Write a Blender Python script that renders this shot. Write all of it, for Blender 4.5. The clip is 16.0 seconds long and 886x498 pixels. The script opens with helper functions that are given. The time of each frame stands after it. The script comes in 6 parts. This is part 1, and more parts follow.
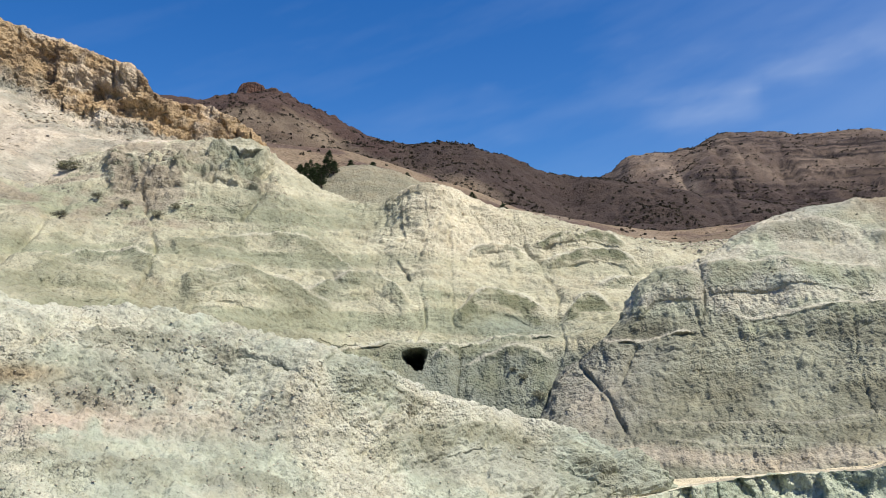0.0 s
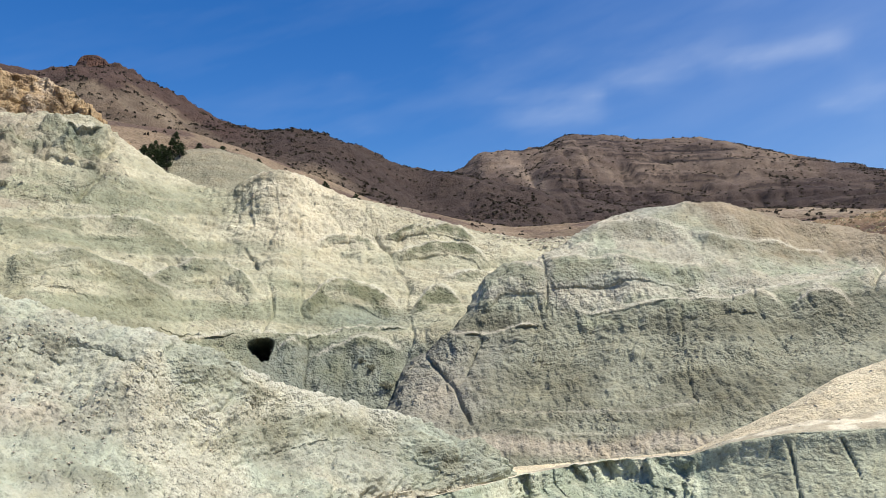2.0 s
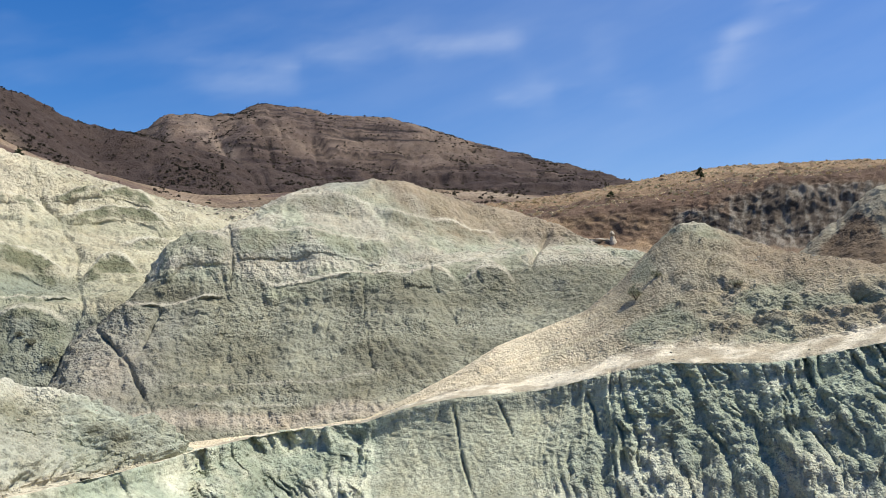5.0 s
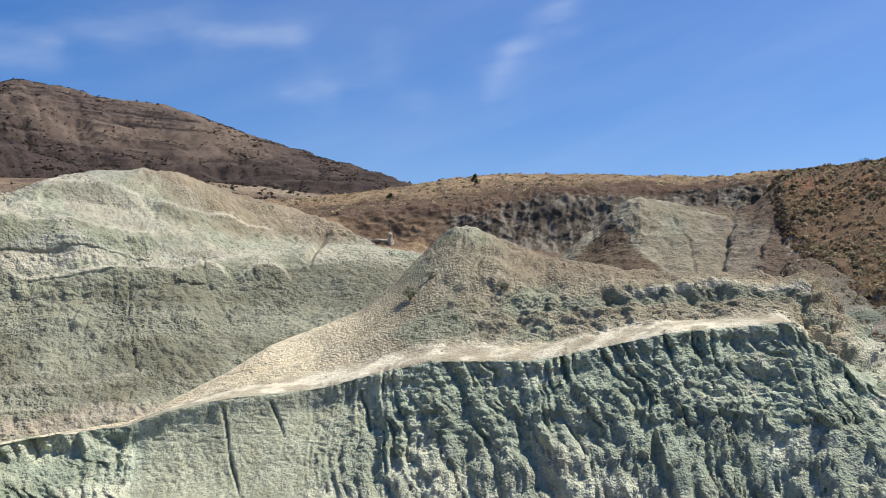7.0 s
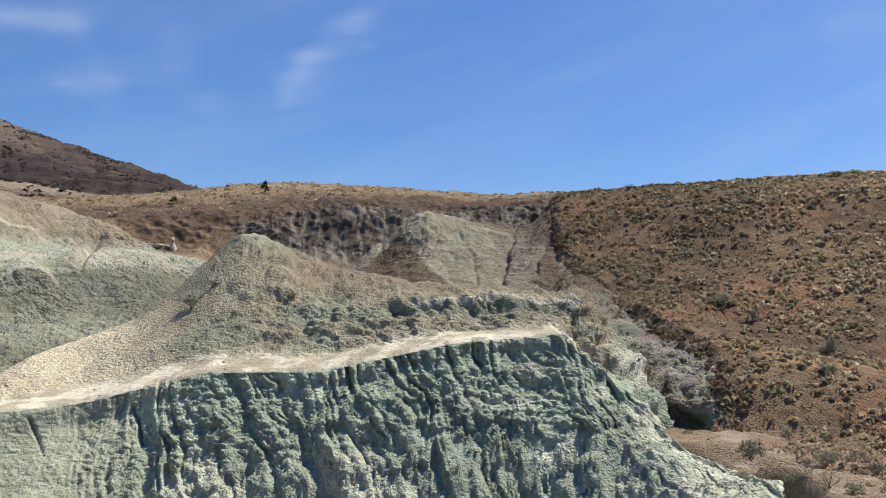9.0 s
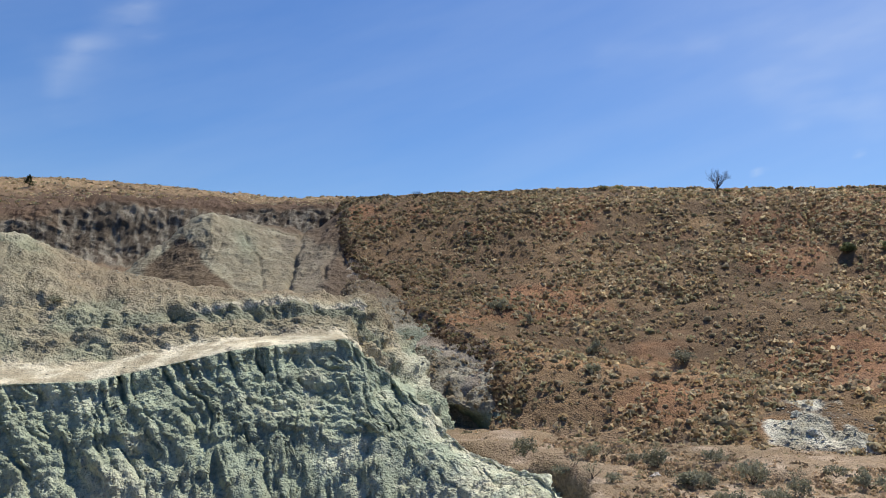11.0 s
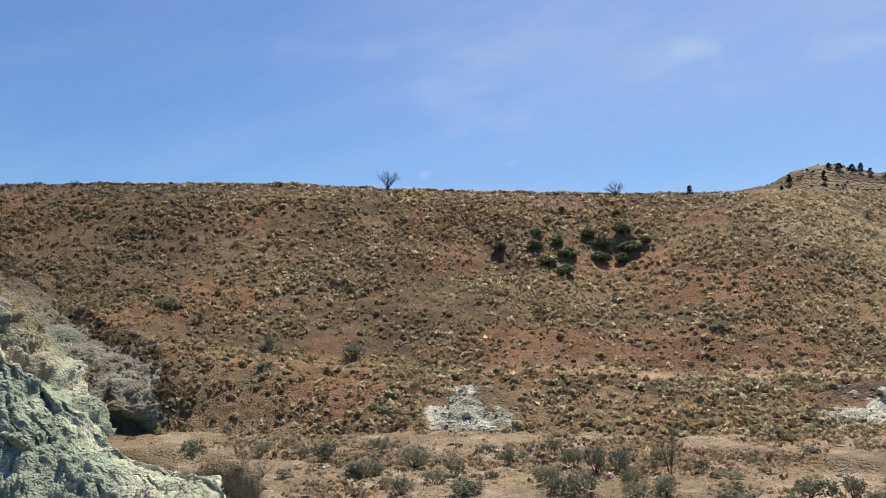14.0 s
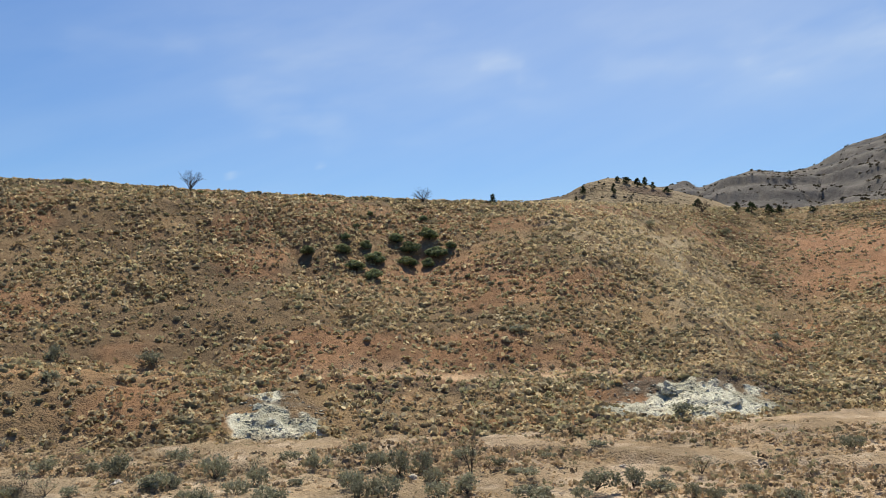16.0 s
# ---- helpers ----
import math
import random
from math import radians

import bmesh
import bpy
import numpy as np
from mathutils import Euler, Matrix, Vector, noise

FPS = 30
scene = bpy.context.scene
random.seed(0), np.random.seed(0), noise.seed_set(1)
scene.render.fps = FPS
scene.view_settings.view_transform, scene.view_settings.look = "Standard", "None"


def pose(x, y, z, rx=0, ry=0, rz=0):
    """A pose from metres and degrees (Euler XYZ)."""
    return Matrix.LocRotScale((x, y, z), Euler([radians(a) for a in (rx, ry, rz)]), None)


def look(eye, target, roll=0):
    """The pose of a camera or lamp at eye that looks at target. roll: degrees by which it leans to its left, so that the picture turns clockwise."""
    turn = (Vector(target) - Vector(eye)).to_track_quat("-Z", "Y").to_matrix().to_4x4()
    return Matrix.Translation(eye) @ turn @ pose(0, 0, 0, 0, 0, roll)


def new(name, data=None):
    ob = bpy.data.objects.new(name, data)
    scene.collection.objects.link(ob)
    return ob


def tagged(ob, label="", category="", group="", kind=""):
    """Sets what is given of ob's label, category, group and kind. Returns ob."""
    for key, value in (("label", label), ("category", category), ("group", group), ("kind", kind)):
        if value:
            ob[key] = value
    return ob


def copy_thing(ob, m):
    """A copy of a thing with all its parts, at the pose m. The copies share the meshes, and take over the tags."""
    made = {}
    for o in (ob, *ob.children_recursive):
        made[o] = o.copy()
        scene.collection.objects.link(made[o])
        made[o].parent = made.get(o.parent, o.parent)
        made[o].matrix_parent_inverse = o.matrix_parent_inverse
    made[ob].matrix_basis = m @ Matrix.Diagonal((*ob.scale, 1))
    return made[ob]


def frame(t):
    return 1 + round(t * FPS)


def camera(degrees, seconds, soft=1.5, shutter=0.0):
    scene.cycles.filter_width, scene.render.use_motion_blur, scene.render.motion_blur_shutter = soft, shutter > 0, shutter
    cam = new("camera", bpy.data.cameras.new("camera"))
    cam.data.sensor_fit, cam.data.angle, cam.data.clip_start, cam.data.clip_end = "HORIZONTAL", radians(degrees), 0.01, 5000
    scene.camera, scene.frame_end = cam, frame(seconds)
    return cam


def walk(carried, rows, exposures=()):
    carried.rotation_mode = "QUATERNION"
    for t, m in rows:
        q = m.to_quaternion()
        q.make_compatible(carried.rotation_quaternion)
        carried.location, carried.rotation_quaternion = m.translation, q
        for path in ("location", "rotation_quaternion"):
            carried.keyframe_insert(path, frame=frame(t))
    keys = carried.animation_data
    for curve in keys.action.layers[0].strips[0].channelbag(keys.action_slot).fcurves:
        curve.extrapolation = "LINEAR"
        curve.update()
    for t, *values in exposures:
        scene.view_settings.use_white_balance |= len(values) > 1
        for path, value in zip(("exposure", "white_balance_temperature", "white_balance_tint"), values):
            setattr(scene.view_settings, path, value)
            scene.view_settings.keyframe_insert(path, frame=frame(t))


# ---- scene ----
# The camera is held out at arm's length and turned from bearing 0 to bearing 110 (degrees, clockwise from +y).
cam = camera(55.57, 16.0, soft=0.65)
EYE, ARM = 1.6, 0.4
# seconds, bearing, pitch up, lean to the right
ROWS = [
    (0, 0.00, 6.96, 0.22),
    (0.5, 2.61, 6.81, 0.04),
    (1, 5.08, 6.67, -0.05),
    (1.5, 7.55, 6.51, -0.14),
    (2, 10.13, 6.36, -0.22),
    (2.5, 13.06, 6.14, -0.25),
    (3, 16.44, 5.78, -0.27),
    (3.5, 20.02, 5.32, -0.31),
    (4, 23.70, 4.87, -0.34),
    (6.5, 42.45, 4.69, -0.49),
    (7, 46.17, 4.64, -0.80),
    (7.5, 49.91, 4.65, -1.09),
    (8, 53.48, 4.86, -1.30),
    (8.5, 56.97, 5.25, -1.29),
    (11, 74.79, 6.15, -0.61),
    (11.5, 78.63, 6.08, -0.39),
    (12, 82.23, 6.01, -0.19),
    (12.5, 85.84, 5.95, 0.04),
    (13, 89.52, 5.94, 0.43),
    (13.5, 93.15, 5.89, 0.78),
    (14, 96.71, 5.79, 1.17),
    (14.5, 100.14, 5.65, 1.35),
    (15, 103.40, 5.57, 1.44),
    (15.5, 106.40, 5.58, 1.59),
    (16, 109.73, 5.75, 1.84),
]


def compass(bearing, dist, z=0.0):
    b = radians(bearing)
    return Vector((dist * math.sin(b), dist * math.cos(b), z))


def held(bearing, pitch, lean):
    eye = compass(bearing, ARM, EYE)
    return look(eye, eye + compass(bearing, math.cos(radians(pitch)), math.sin(radians(pitch))), -lean)


# the white balance drifts warmer along the turn
EXPOSURES = [(0.0, 0.27, 6520, 11), (3.0, 0.31, 6520, 11), (8.0, 0.28, 6520, 10), (11.0, 0.21, 6620, 9), (14.5, 0.23, 7000, 6), (16.0, 0.29, 7250, 4)]
walk(cam, [(t, held(b, p, r)) for t, b, p, r in ROWS], EXPOSURES)

# ---- light: a high sun off to the right, a clear sky ----
SUN_BEARING, SUN_HEIGHT = 120.0, 61.0
world = bpy.data.worlds.new("sky")
scene.world = world
world.use_nodes = True
wn, wl = world.node_tree.nodes, world.node_tree.links
sky = wn.new("ShaderNodeTexSky")
sky.sky_type, sky.sun_disc = "NISHITA", False
sky.sun_elevation, sky.sun_rotation = radians(SUN_HEIGHT), radians(SUN_BEARING)
sky.altitude, sky.air_density, sky.dust_density, sky.ozone_density = 900, 1.0, 1.6, 4.0
wn["Background"].inputs["Strength"].default_value = 0.10
deep = wn.new("ShaderNodeHueSaturation")
deep.inputs["Saturation"].default_value = 1.37
deep.inputs["Hue"].default_value, deep.inputs["Value"].default_value = 0.509, 1.12
wl.new(sky.outputs[0], deep.inputs["Color"])
wl.new(deep.outputs[0], wn["Background"].inputs["Color"])
sun = new("sun", bpy.data.lights.new("sun", "SUN"))
sun.data.energy, sun.data.angle, sun.data.color = 5.0, radians(0.55), (1.0, 0.945, 0.85)
h = radians(SUN_HEIGHT)
sun.matrix_world = look(compass(SUN_BEARING, 100 * math.cos(h), 100 * math.sin(h)), (0, 0, 0))

# ---- tools: noise, materials, lofted land ----
def smooth(e0, e1, x):
    t = np.clip((x - e0) / (e1 - e0), 0, 1)
    return t * t * (3 - 2 * t)


def hash3(i, j, k, seed):
    with np.errstate(over="ignore"):
        n = i.astype(np.uint32) * np.uint32(374761393) + j.astype(np.uint32) * np.uint32(668265263) + k.astype(np.uint32) * np.uint32(2246822519) + np.uint32(seed * 3266489917 % 4294967296)
        n = (n ^ (n >> np.uint32(13))) * np.uint32(1274126177)
        n = (n ^ (n >> np.uint32(15))) * np.uint32(2246822519)
    return ((n ^ (n >> np.uint32(16))) & np.uint32(65535)).astype(np.float32) / np.float32(32767.5) - 1


def vnoise(x, y, z, seed=0):
    """Value noise, -1 to 1."""
    fx, fy, fz = np.floor(x), np.floor(y), np.floor(z)
    i, j, k = (f.astype(np.int64) for f in (fx, fy, fz))
    u, v, w = (a - f for a, f in ((x, fx), (y, fy), (z, fz)))
    u, v, w = (a * a * a * (a * (a * 6 - 15) + 10) for a in (u, v, w))
    c = [[[hash3(i + a, j + b, k + d, seed) for d in (0, 1)] for b in (0, 1)] for a in (0, 1)]
    c = [[p[0] + (p[1] - p[0]) * w for p in q] for q in c]
    c = [q[0] + (q[1] - q[0]) * v for q in c]
    return c[0] + (c[1] - c[0]) * u


def fbm(x, y, z, size, octaves=3, seed=0, gain=0.5):
    s, a, f = 0.0, 1.0, 1.0 / size
    for o in range(octaves):
        s = s + a * vnoise(x * f + 17.3 * o, y * f - 9.1 * o, z * f + 4.7 * o, seed + o)
        a, f = a * gain, f * 2.03
    return s


def ridged(x, y, z, octaves=2, seed=0):
    """0 on the ribs, up to 1 in narrow grooves."""
    s, a, f = 0.0, 0.65, 1.0
    for o in range(octaves):
        s = s + a * (1 - np.abs(vnoise(x * f, y * f, z * f, seed + o))) ** 3
        a, f = a * 0.5, f * 2.1
    return s


def billow(x, y, z, size, octaves=3, seed=0, gain=0.55):
    """Rounded lumps with sharp creases between them, 0 to about 1."""
    s, a, f = 0.0, 1.0, 1.0 / size
    for o in range(octaves):
        s = s + a * np.abs(vnoise(x * f + 7.3 * o, y * f - 3.1 * o, z * f + 5.7 * o, seed + o))
        a, f = a * gain, f * 2.1
    return s


def node_material(name, rough=0.95, specular=0.15):
    m = bpy.data.materials.new(name)
    m.use_nodes = True
    b = m.node_tree.nodes["Principled BSDF"]
    b.inputs["Roughness"].default_value = rough
    b.inputs["Specular IOR Level"].default_value = specular
    return m, m.node_tree.nodes, m.node_tree.links, b


def noise_node(n, l, size, detail=4.0, rough=0.6, stretch=(1, 1, 1)):
    pos, mp, tx = n.new("ShaderNodeNewGeometry"), n.new("ShaderNodeMapping"), n.new("ShaderNodeTexNoise")
    mp.inputs["Scale"].default_value = stretch
    tx.inputs["Scale"].default_value, tx.inputs["Detail"].default_value, tx.inputs["Roughness"].default_value = 1.0 / size, detail, rough
    l.new(pos.outputs["Position"], mp.inputs["Vector"])
    l.new(mp.outputs["Vector"], tx.inputs["Vector"])
    return tx.outputs["Fac"]


def ramp_node(n, l, fac, stops):
    r = n.new("ShaderNodeValToRGB")
    e = r.color_ramp.elements
    for i, (p, c) in enumerate(stops):
        k = e[i] if i < 2 else e.new(p)
        k.position, k.color = p, (*c, 1) if isinstance(c, tuple) else (c, c, c, 1)
    l.new(fac, r.inputs["Fac"])
    return r.outputs["Color"]


def mix_node(n, l, fac, a, b, kind="MIX"):
    m = n.new("ShaderNodeMix")
    m.data_type, m.blend_type = "RGBA", kind
    for sock, v in ((m.inputs[0], fac), (m.inputs[6], a), (m.inputs[7], b)):
        if isinstance(v, (int, float)):
            sock.default_value = v
        elif isinstance(v, tuple):
            sock.default_value = (*v, 1)
        else:
            l.new(v, sock)
    return m.outputs[2]


def bump_node(n, l, height, strength, distance, under=None):
    b = n.new("ShaderNodeBump")
    b.inputs["Strength"].default_value, b.inputs["Distance"].default_value = strength, distance
    l.new(height, b.inputs["Height"])
    if under:
        l.new(under, b.inputs["Normal"])
    return b.outputs["Normal"]


def clods(n, l, size, warp=0.35):
    """Rounded lumps of one size with creases between them, 0 to 1."""
    pos, vo, add, sc, nz = n.new("ShaderNodeNewGeometry"), n.new("ShaderNodeTexVoronoi"), n.new("ShaderNodeVectorMath"), n.new("ShaderNodeVectorMath"), n.new("ShaderNodeTexNoise")
    add.operation, sc.operation = "ADD", "SCALE"
    vo.inputs["Scale"].default_value, nz.inputs["Scale"].default_value = 1.0 / size, 0.9 / size
    sc.inputs["Scale"].default_value = warp * size
    l.new(pos.outputs["Position"], nz.inputs["Vector"])
    l.new(nz.outputs["Color"], sc.inputs[0])
    l.new(pos.outputs["Position"], add.inputs[0])
    l.new(sc.outputs[0], add.inputs[1])
    l.new(add.outputs[0], vo.inputs["Vector"])
    return ramp_node(n, l, vo.outputs["Distance"], [(0.0, 1.0), (0.8, 0.0)])


def earth(name, grain, blot, speck, bump=0.06, crust=1.0, tone=(1, 1, 1)):
    """Bare earth: its beds and patches come from the mesh's tint layer, the share of its crust from that layer's alpha; mottling, stones and clods from here.
    grain: size of the crust in m; blot: size of the patches; speck: strength of the mottling; crust: depth of the clods; tone: colour of the whole."""
    m, n, l, b = node_material(name)
    at = n.new("ShaderNodeAttribute")
    at.attribute_name = "tint"
    big = ramp_node(n, l, noise_node(n, l, blot, 6, 0.62), [(0.32, 1 - speck), (0.68, 1.04)])
    mid = ramp_node(n, l, noise_node(n, l, grain * 3.2, 5, 0.75), [(0.34, 1 - speck), (0.62, 1.10)])
    fine = ramp_node(n, l, noise_node(n, l, grain * 1.1, 3, 0.75), [(0.33, 1 - speck * 1.6), (0.46, 0.97), (0.66, 1.12)])
    c = mix_node(n, l, 1.0, mix_node(n, l, 1.0, at.outputs["Color"], tone, "MULTIPLY"), big, "MULTIPLY")
    where = ramp_node(n, l, noise_node(n, l, blot * 0.7, 4, 0.6), [(0.38, 0.35), (0.62, 1.0)])
    c = mix_node(n, l, where, c, mix_node(n, l, 1.0, c, mid, "MULTIPLY"))
    c = mix_node(n, l, where, c, mix_node(n, l, 1.0, c, fine, "MULTIPLY"))
    warm = mix_node(n, l, ramp_node(n, l, noise_node(n, l, blot * 0.4, 4), [(0.45, 0.0), (0.75, 0.4)]), c, mix_node(n, l, 1.0, c, (1.0, 0.88, 0.72), "MULTIPLY"))
    l.new(warm, b.inputs["Base Color"])
    n1 = bump_node(n, l, noise_node(n, l, grain * 2.6, 5, 0.65), 1.0, bump * 1.7)
    n2 = bump_node(n, l, clods(n, l, grain * 1.15), 1.0, bump * crust * 1.1, n1)
    n3 = bump_node(n, l, clods(n, l, grain * 0.55), 1.0, bump * crust * 0.75, n2)
    for k in (n2, n3):
        l.new(at.outputs["Alpha"], k.node.inputs["Strength"])
    l.new(n3, b.inputs["Normal"])
    return m


def grid_mesh(name, V, material, tint=None, closed=False, crust=None):
    """A sheet from an array of points, rows x columns x 3; crust: share of clods in its relief."""
    r, c = V.shape[:2]
    me = bpy.data.meshes.new(name)
    me.vertices.add(r * c)
    me.vertices.foreach_set("co", V.reshape(-1).astype(np.float32))
    i = np.arange(r * c).reshape(r, c)
    if closed:
        i = np.concatenate([i, i[:, :1]], 1)
    q = np.stack([i[:-1, :-1], i[:-1, 1:], i[1:, 1:], i[1:, :-1]], -1).reshape(-1, 4)
    me.loops.add(q.size)
    me.loops.foreach_set("vertex_index", q.reshape(-1).astype(np.int32))
    me.polygons.add(len(q))
    me.polygons.foreach_set("loop_start", np.arange(0, q.size, 4, dtype=np.int32))
    me.polygons.foreach_set("use_smooth", np.ones(len(q), bool))
    me.update(calc_edges=True)
    me.materials.append(material)
    if tint is not None:
        a = me.attributes.new("tint", "FLOAT_COLOR", "POINT")
        share = np.ones((r, c)) if crust is None else np.broadcast_to(crust, (r, c))
        a.data.foreach_set("color", np.concatenate([tint.reshape(-1, 3), share.reshape(-1, 1)], 1).astype(np.float32).reshape(-1))
    return me


LAND = {}


def arch(b0, b1, top, left, right, flat=2.6):
    """The edge of a bed that bows up in the middle, as (bearing, rise)."""
    pts = []
    for i in range(11):
        u = i / 5 - 1
        pts.append((b0 + (b1 - b0) * i / 10, top - (top - (left if u < 0 else right)) * abs(u) ** flat))
    return pts


class Land:
    """Land lofted over survey lines. A line is a list of (bearing, distance, rise in degrees seen from the eye), the lines go from near to far."""

    def __init__(self, lines, b0, b1, step, rows, blur=0.35):
        B = np.arange(b0, b1 + step / 2, step)
        D, Z = [], []
        kern = np.exp(-0.5 * (np.arange(-3 * blur, 3 * blur + step / 2, step) / blur) ** 2)
        kern /= kern.sum()
        for line in lines:
            a = np.array(line, float)
            d = np.interp(B, a[:, 0], a[:, 1])
            z = np.interp(B, a[:, 0], EYE + a[:, 1] * np.tan(np.radians(a[:, 2])))
            pad = len(kern) // 2
            d, z = (np.convolve(np.pad(q, pad, mode="edge"), kern, "same")[pad:-pad] if pad else q for q in (d, z))
            D.append(d), Z.append(z)
        D, Z = np.array(D), np.array(Z)
        S, span = [], len(lines) - 1
        for i, r in enumerate(rows):
            S.append(i + np.arange(r) / r)
        S = np.append(np.concatenate(S), span)
        self.S, self.B = S, B
        self.D, self.Z = self.along(S, D), self.along(S, Z)
        self.B2 = np.broadcast_to(B, self.D.shape)
        self.base()

    @staticmethod
    def along(S, Y):
        """Monotone cubic through the lines."""
        d = np.diff(Y, axis=0)
        m = np.zeros_like(Y)
        m[1:-1] = np.where(d[1:] * d[:-1] > 0, 2 * d[1:] * d[:-1] / (d[1:] + d[:-1] + 1e-9 * np.sign(d[1:] + d[:-1] + 1e-12)), 0)
        m[0], m[-1] = d[0], d[-1]
        i = np.minimum(S.astype(int), len(Y) - 2)
        t = (S - i)[:, None]
        return (2 * t**3 - 3 * t**2 + 1) * Y[i] + (t**3 - 2 * t**2 + t) * m[i] + (-2 * t**3 + 3 * t**2) * Y[i + 1] + (t**3 - t**2) * m[i + 1]

    def base(self):
        b = np.radians(self.B2)
        self.P = np.stack([self.D * np.sin(b), self.D * np.cos(b), self.Z], -1)
        self.rise = np.degrees(np.arctan2(self.Z - EYE, self.D))
        gu, gv = np.gradient(self.P, axis=1), np.gradient(self.P, axis=0)
        n = np.cross(gu, gv)
        n /= np.linalg.norm(n, axis=-1, keepdims=True) + 1e-9
        n *= np.sign((n * [0, 0, 1]).sum(-1, keepdims=True) + 1e-3)
        self.N = n
        self.U = np.radians(self.B2) * self.D.mean()
        self.L = np.cumsum(np.linalg.norm(np.diff(self.P, axis=0, prepend=self.P[:1]), axis=-1), axis=0)

    def push(self, amount, way=None):
        self.P = self.P + (self.N if way is None else np.array(way, float)) * amount[..., None]

    def settle(self):
        self.D = np.hypot(self.P[..., 0], self.P[..., 1])
        self.Z = self.P[..., 2]
        self.rise = np.degrees(np.arctan2(self.Z - EYE, self.D))
        gu, gv = np.gradient(self.P, axis=1), np.gradient(self.P, axis=0)
        n = np.cross(gu, gv)
        self.N = n / (np.linalg.norm(n, axis=-1, keepdims=True) + 1e-9)
        self.N *= np.sign(self.N[..., 2:] + 1e-6)

    def xyz(self):
        return self.P[..., 0], self.P[..., 1], self.P[..., 2]

    def near_line(self, pts):
        """Degrees, seen from the eye, between each point of the land and a line of (bearing, rise)."""
        best = np.full(self.D.shape, 1e9)
        for (x0, y0), (x1, y1) in zip(pts[:-1], pts[1:]):
            dx, dy = x1 - x0, y1 - y0
            t = np.clip(((self.B2 - x0) * dx + (self.rise - y0) * dy) / (dx * dx + dy * dy), 0, 1)
            best = np.minimum(best, np.hypot(self.B2 - x0 - t * dx, self.rise - y0 - t * dy))
        return best

    def gully(self, pts, width, depth, seed=300):
        """A winding, uneven, broken channel with a sharp bed."""
        x, y, z = self.xyz()
        wander = 0.16 * fbm(x, y, z, 3.5, 3, seed) if width < 0.2 else 0.3 * width * fbm(x, y, z, 4, 3, seed)
        true = self.B2
        self.B2 = true + wander
        d = self.near_line(pts)
        self.B2 = true
        there = 0.35 + 0.65 * smooth(-0.5, 0.3, fbm(x, y, z, 3.0, 2, seed + 4)) if width < 0.2 else 1.0
        self.push(-depth * there * np.exp(-(d / (width * (0.6 + 0.4 * there))) ** 1.5))

    def brow(self, pts, depth, apron, cut, seed=320):
        """A hard bed: a steep bulging apron under a bench, with a thin undercut below the bench's edge. Returns its apron, 0 to 1, and its edge."""
        x, y, z = self.xyz()
        a = np.array(pts)
        k = np.exp(-0.5 * np.linspace(-2.5, 2.5, 15) ** 2)
        edge = np.interp(np.pad(self.B, 7, mode="reflect", reflect_type="odd"), a[:, 0], a[:, 1])
        over = self.rise - np.convolve(edge, k / k.sum(), "valid") + 0.06 * fbm(x, y, z, 3.0, 3, seed)
        ends = smooth(a[0, 0] - 0.2, a[0, 0] + 0.7, self.B2) * (1 - smooth(a[-1, 0] - 0.7, a[-1, 0] + 0.2, self.B2))
        up = np.clip(1 + over / (apron * (0.25 + 0.75 * ends)), 0, 1) * (1 - smooth(-0.02, 0.10, over))
        thin = np.exp(-(((over + 0.16) / 0.075) ** 2)) * smooth(-0.3, 0.2, fbm(x, y, z, 4.0, 2, seed + 3))
        b = np.radians(self.B2)
        self.P = self.P - (ends * (depth * np.sqrt(up) - cut * thin))[..., None] * np.stack([np.sin(b), np.cos(b), 0 * b], -1)
        return ends * smooth(0.05, 0.5, up), ends * np.exp(-(((over - 0.06) / 0.10) ** 2))

    def bedding(self, amount, thick, seed=330):
        """Thin uneven ledges along the beds."""
        x, y, z = self.xyz()
        q = (z + 0.7 * fbm(x, y, z, 12, 3, seed)) / thick
        f = q - np.floor(q)
        self.push(amount * (smooth(0.0, 0.18, f) - f) * smooth(-0.4, 0.5, fbm(x, y, z, 9, 2, seed + 4)))

    def mesh(self, name, material, tint, crust=None):
        return tagged(new(name, grid_mesh(name, self.P, material, tint, crust=crust)), kind="structure")

    def place(self, bearing, rise):
        """The first point of the land that is seen in that direction, or None."""
        i = int(round((bearing - self.B[0]) / (self.B[1] - self.B[0])))
        if not 0 <= i < len(self.B):
            return None
        k = np.nonzero(self.rise[:, i] >= rise)[0]
        return Vector(self.P[k[0], i]) if len(k) else None


def blend(c0, c1, w):
    return np.asarray(c0) * (1 - w[..., None]) + np.asarray(c1) * w[..., None]


def spot(lands, bearing, rise):
    """The nearest point of several lands in a direction."""
    got = [p for p in (LAND[k].place(bearing, rise) for k in lands) if p]
    return min(got, key=lambda p: p.xy.length) if got else None

# ---- the ground materials ----
# base colours of the blue-green bed and of the dry grass
TEAL, STRAW = (0.255, 0.31, 0.27), (0.36, 0.255, 0.15)
clay = earth("pale_claystone", 0.34, 5.0, 0.27, 0.12, 1.15, (0.76, 0.78, 0.76))
stony_clay = earth("stony_claystone", 0.20, 3.0, 0.28, 0.065, 1.1, (0.77, 0.79, 0.78))
blue_clay = earth("blue_green_claystone", 0.19, 3.0, 0.30, 0.06, 1.1, (0.88, 0.88, 0.82))
cliff_rock = earth("rusty_tuff", 0.4, 6.0, 0.34, 0.16)
grass_soil = earth("dry_grass_soil", 0.14, 6.0, 0.34, 0.06)
far_earth = earth("far_hillside", 1.6, 45.0, 0.30, 0.6)


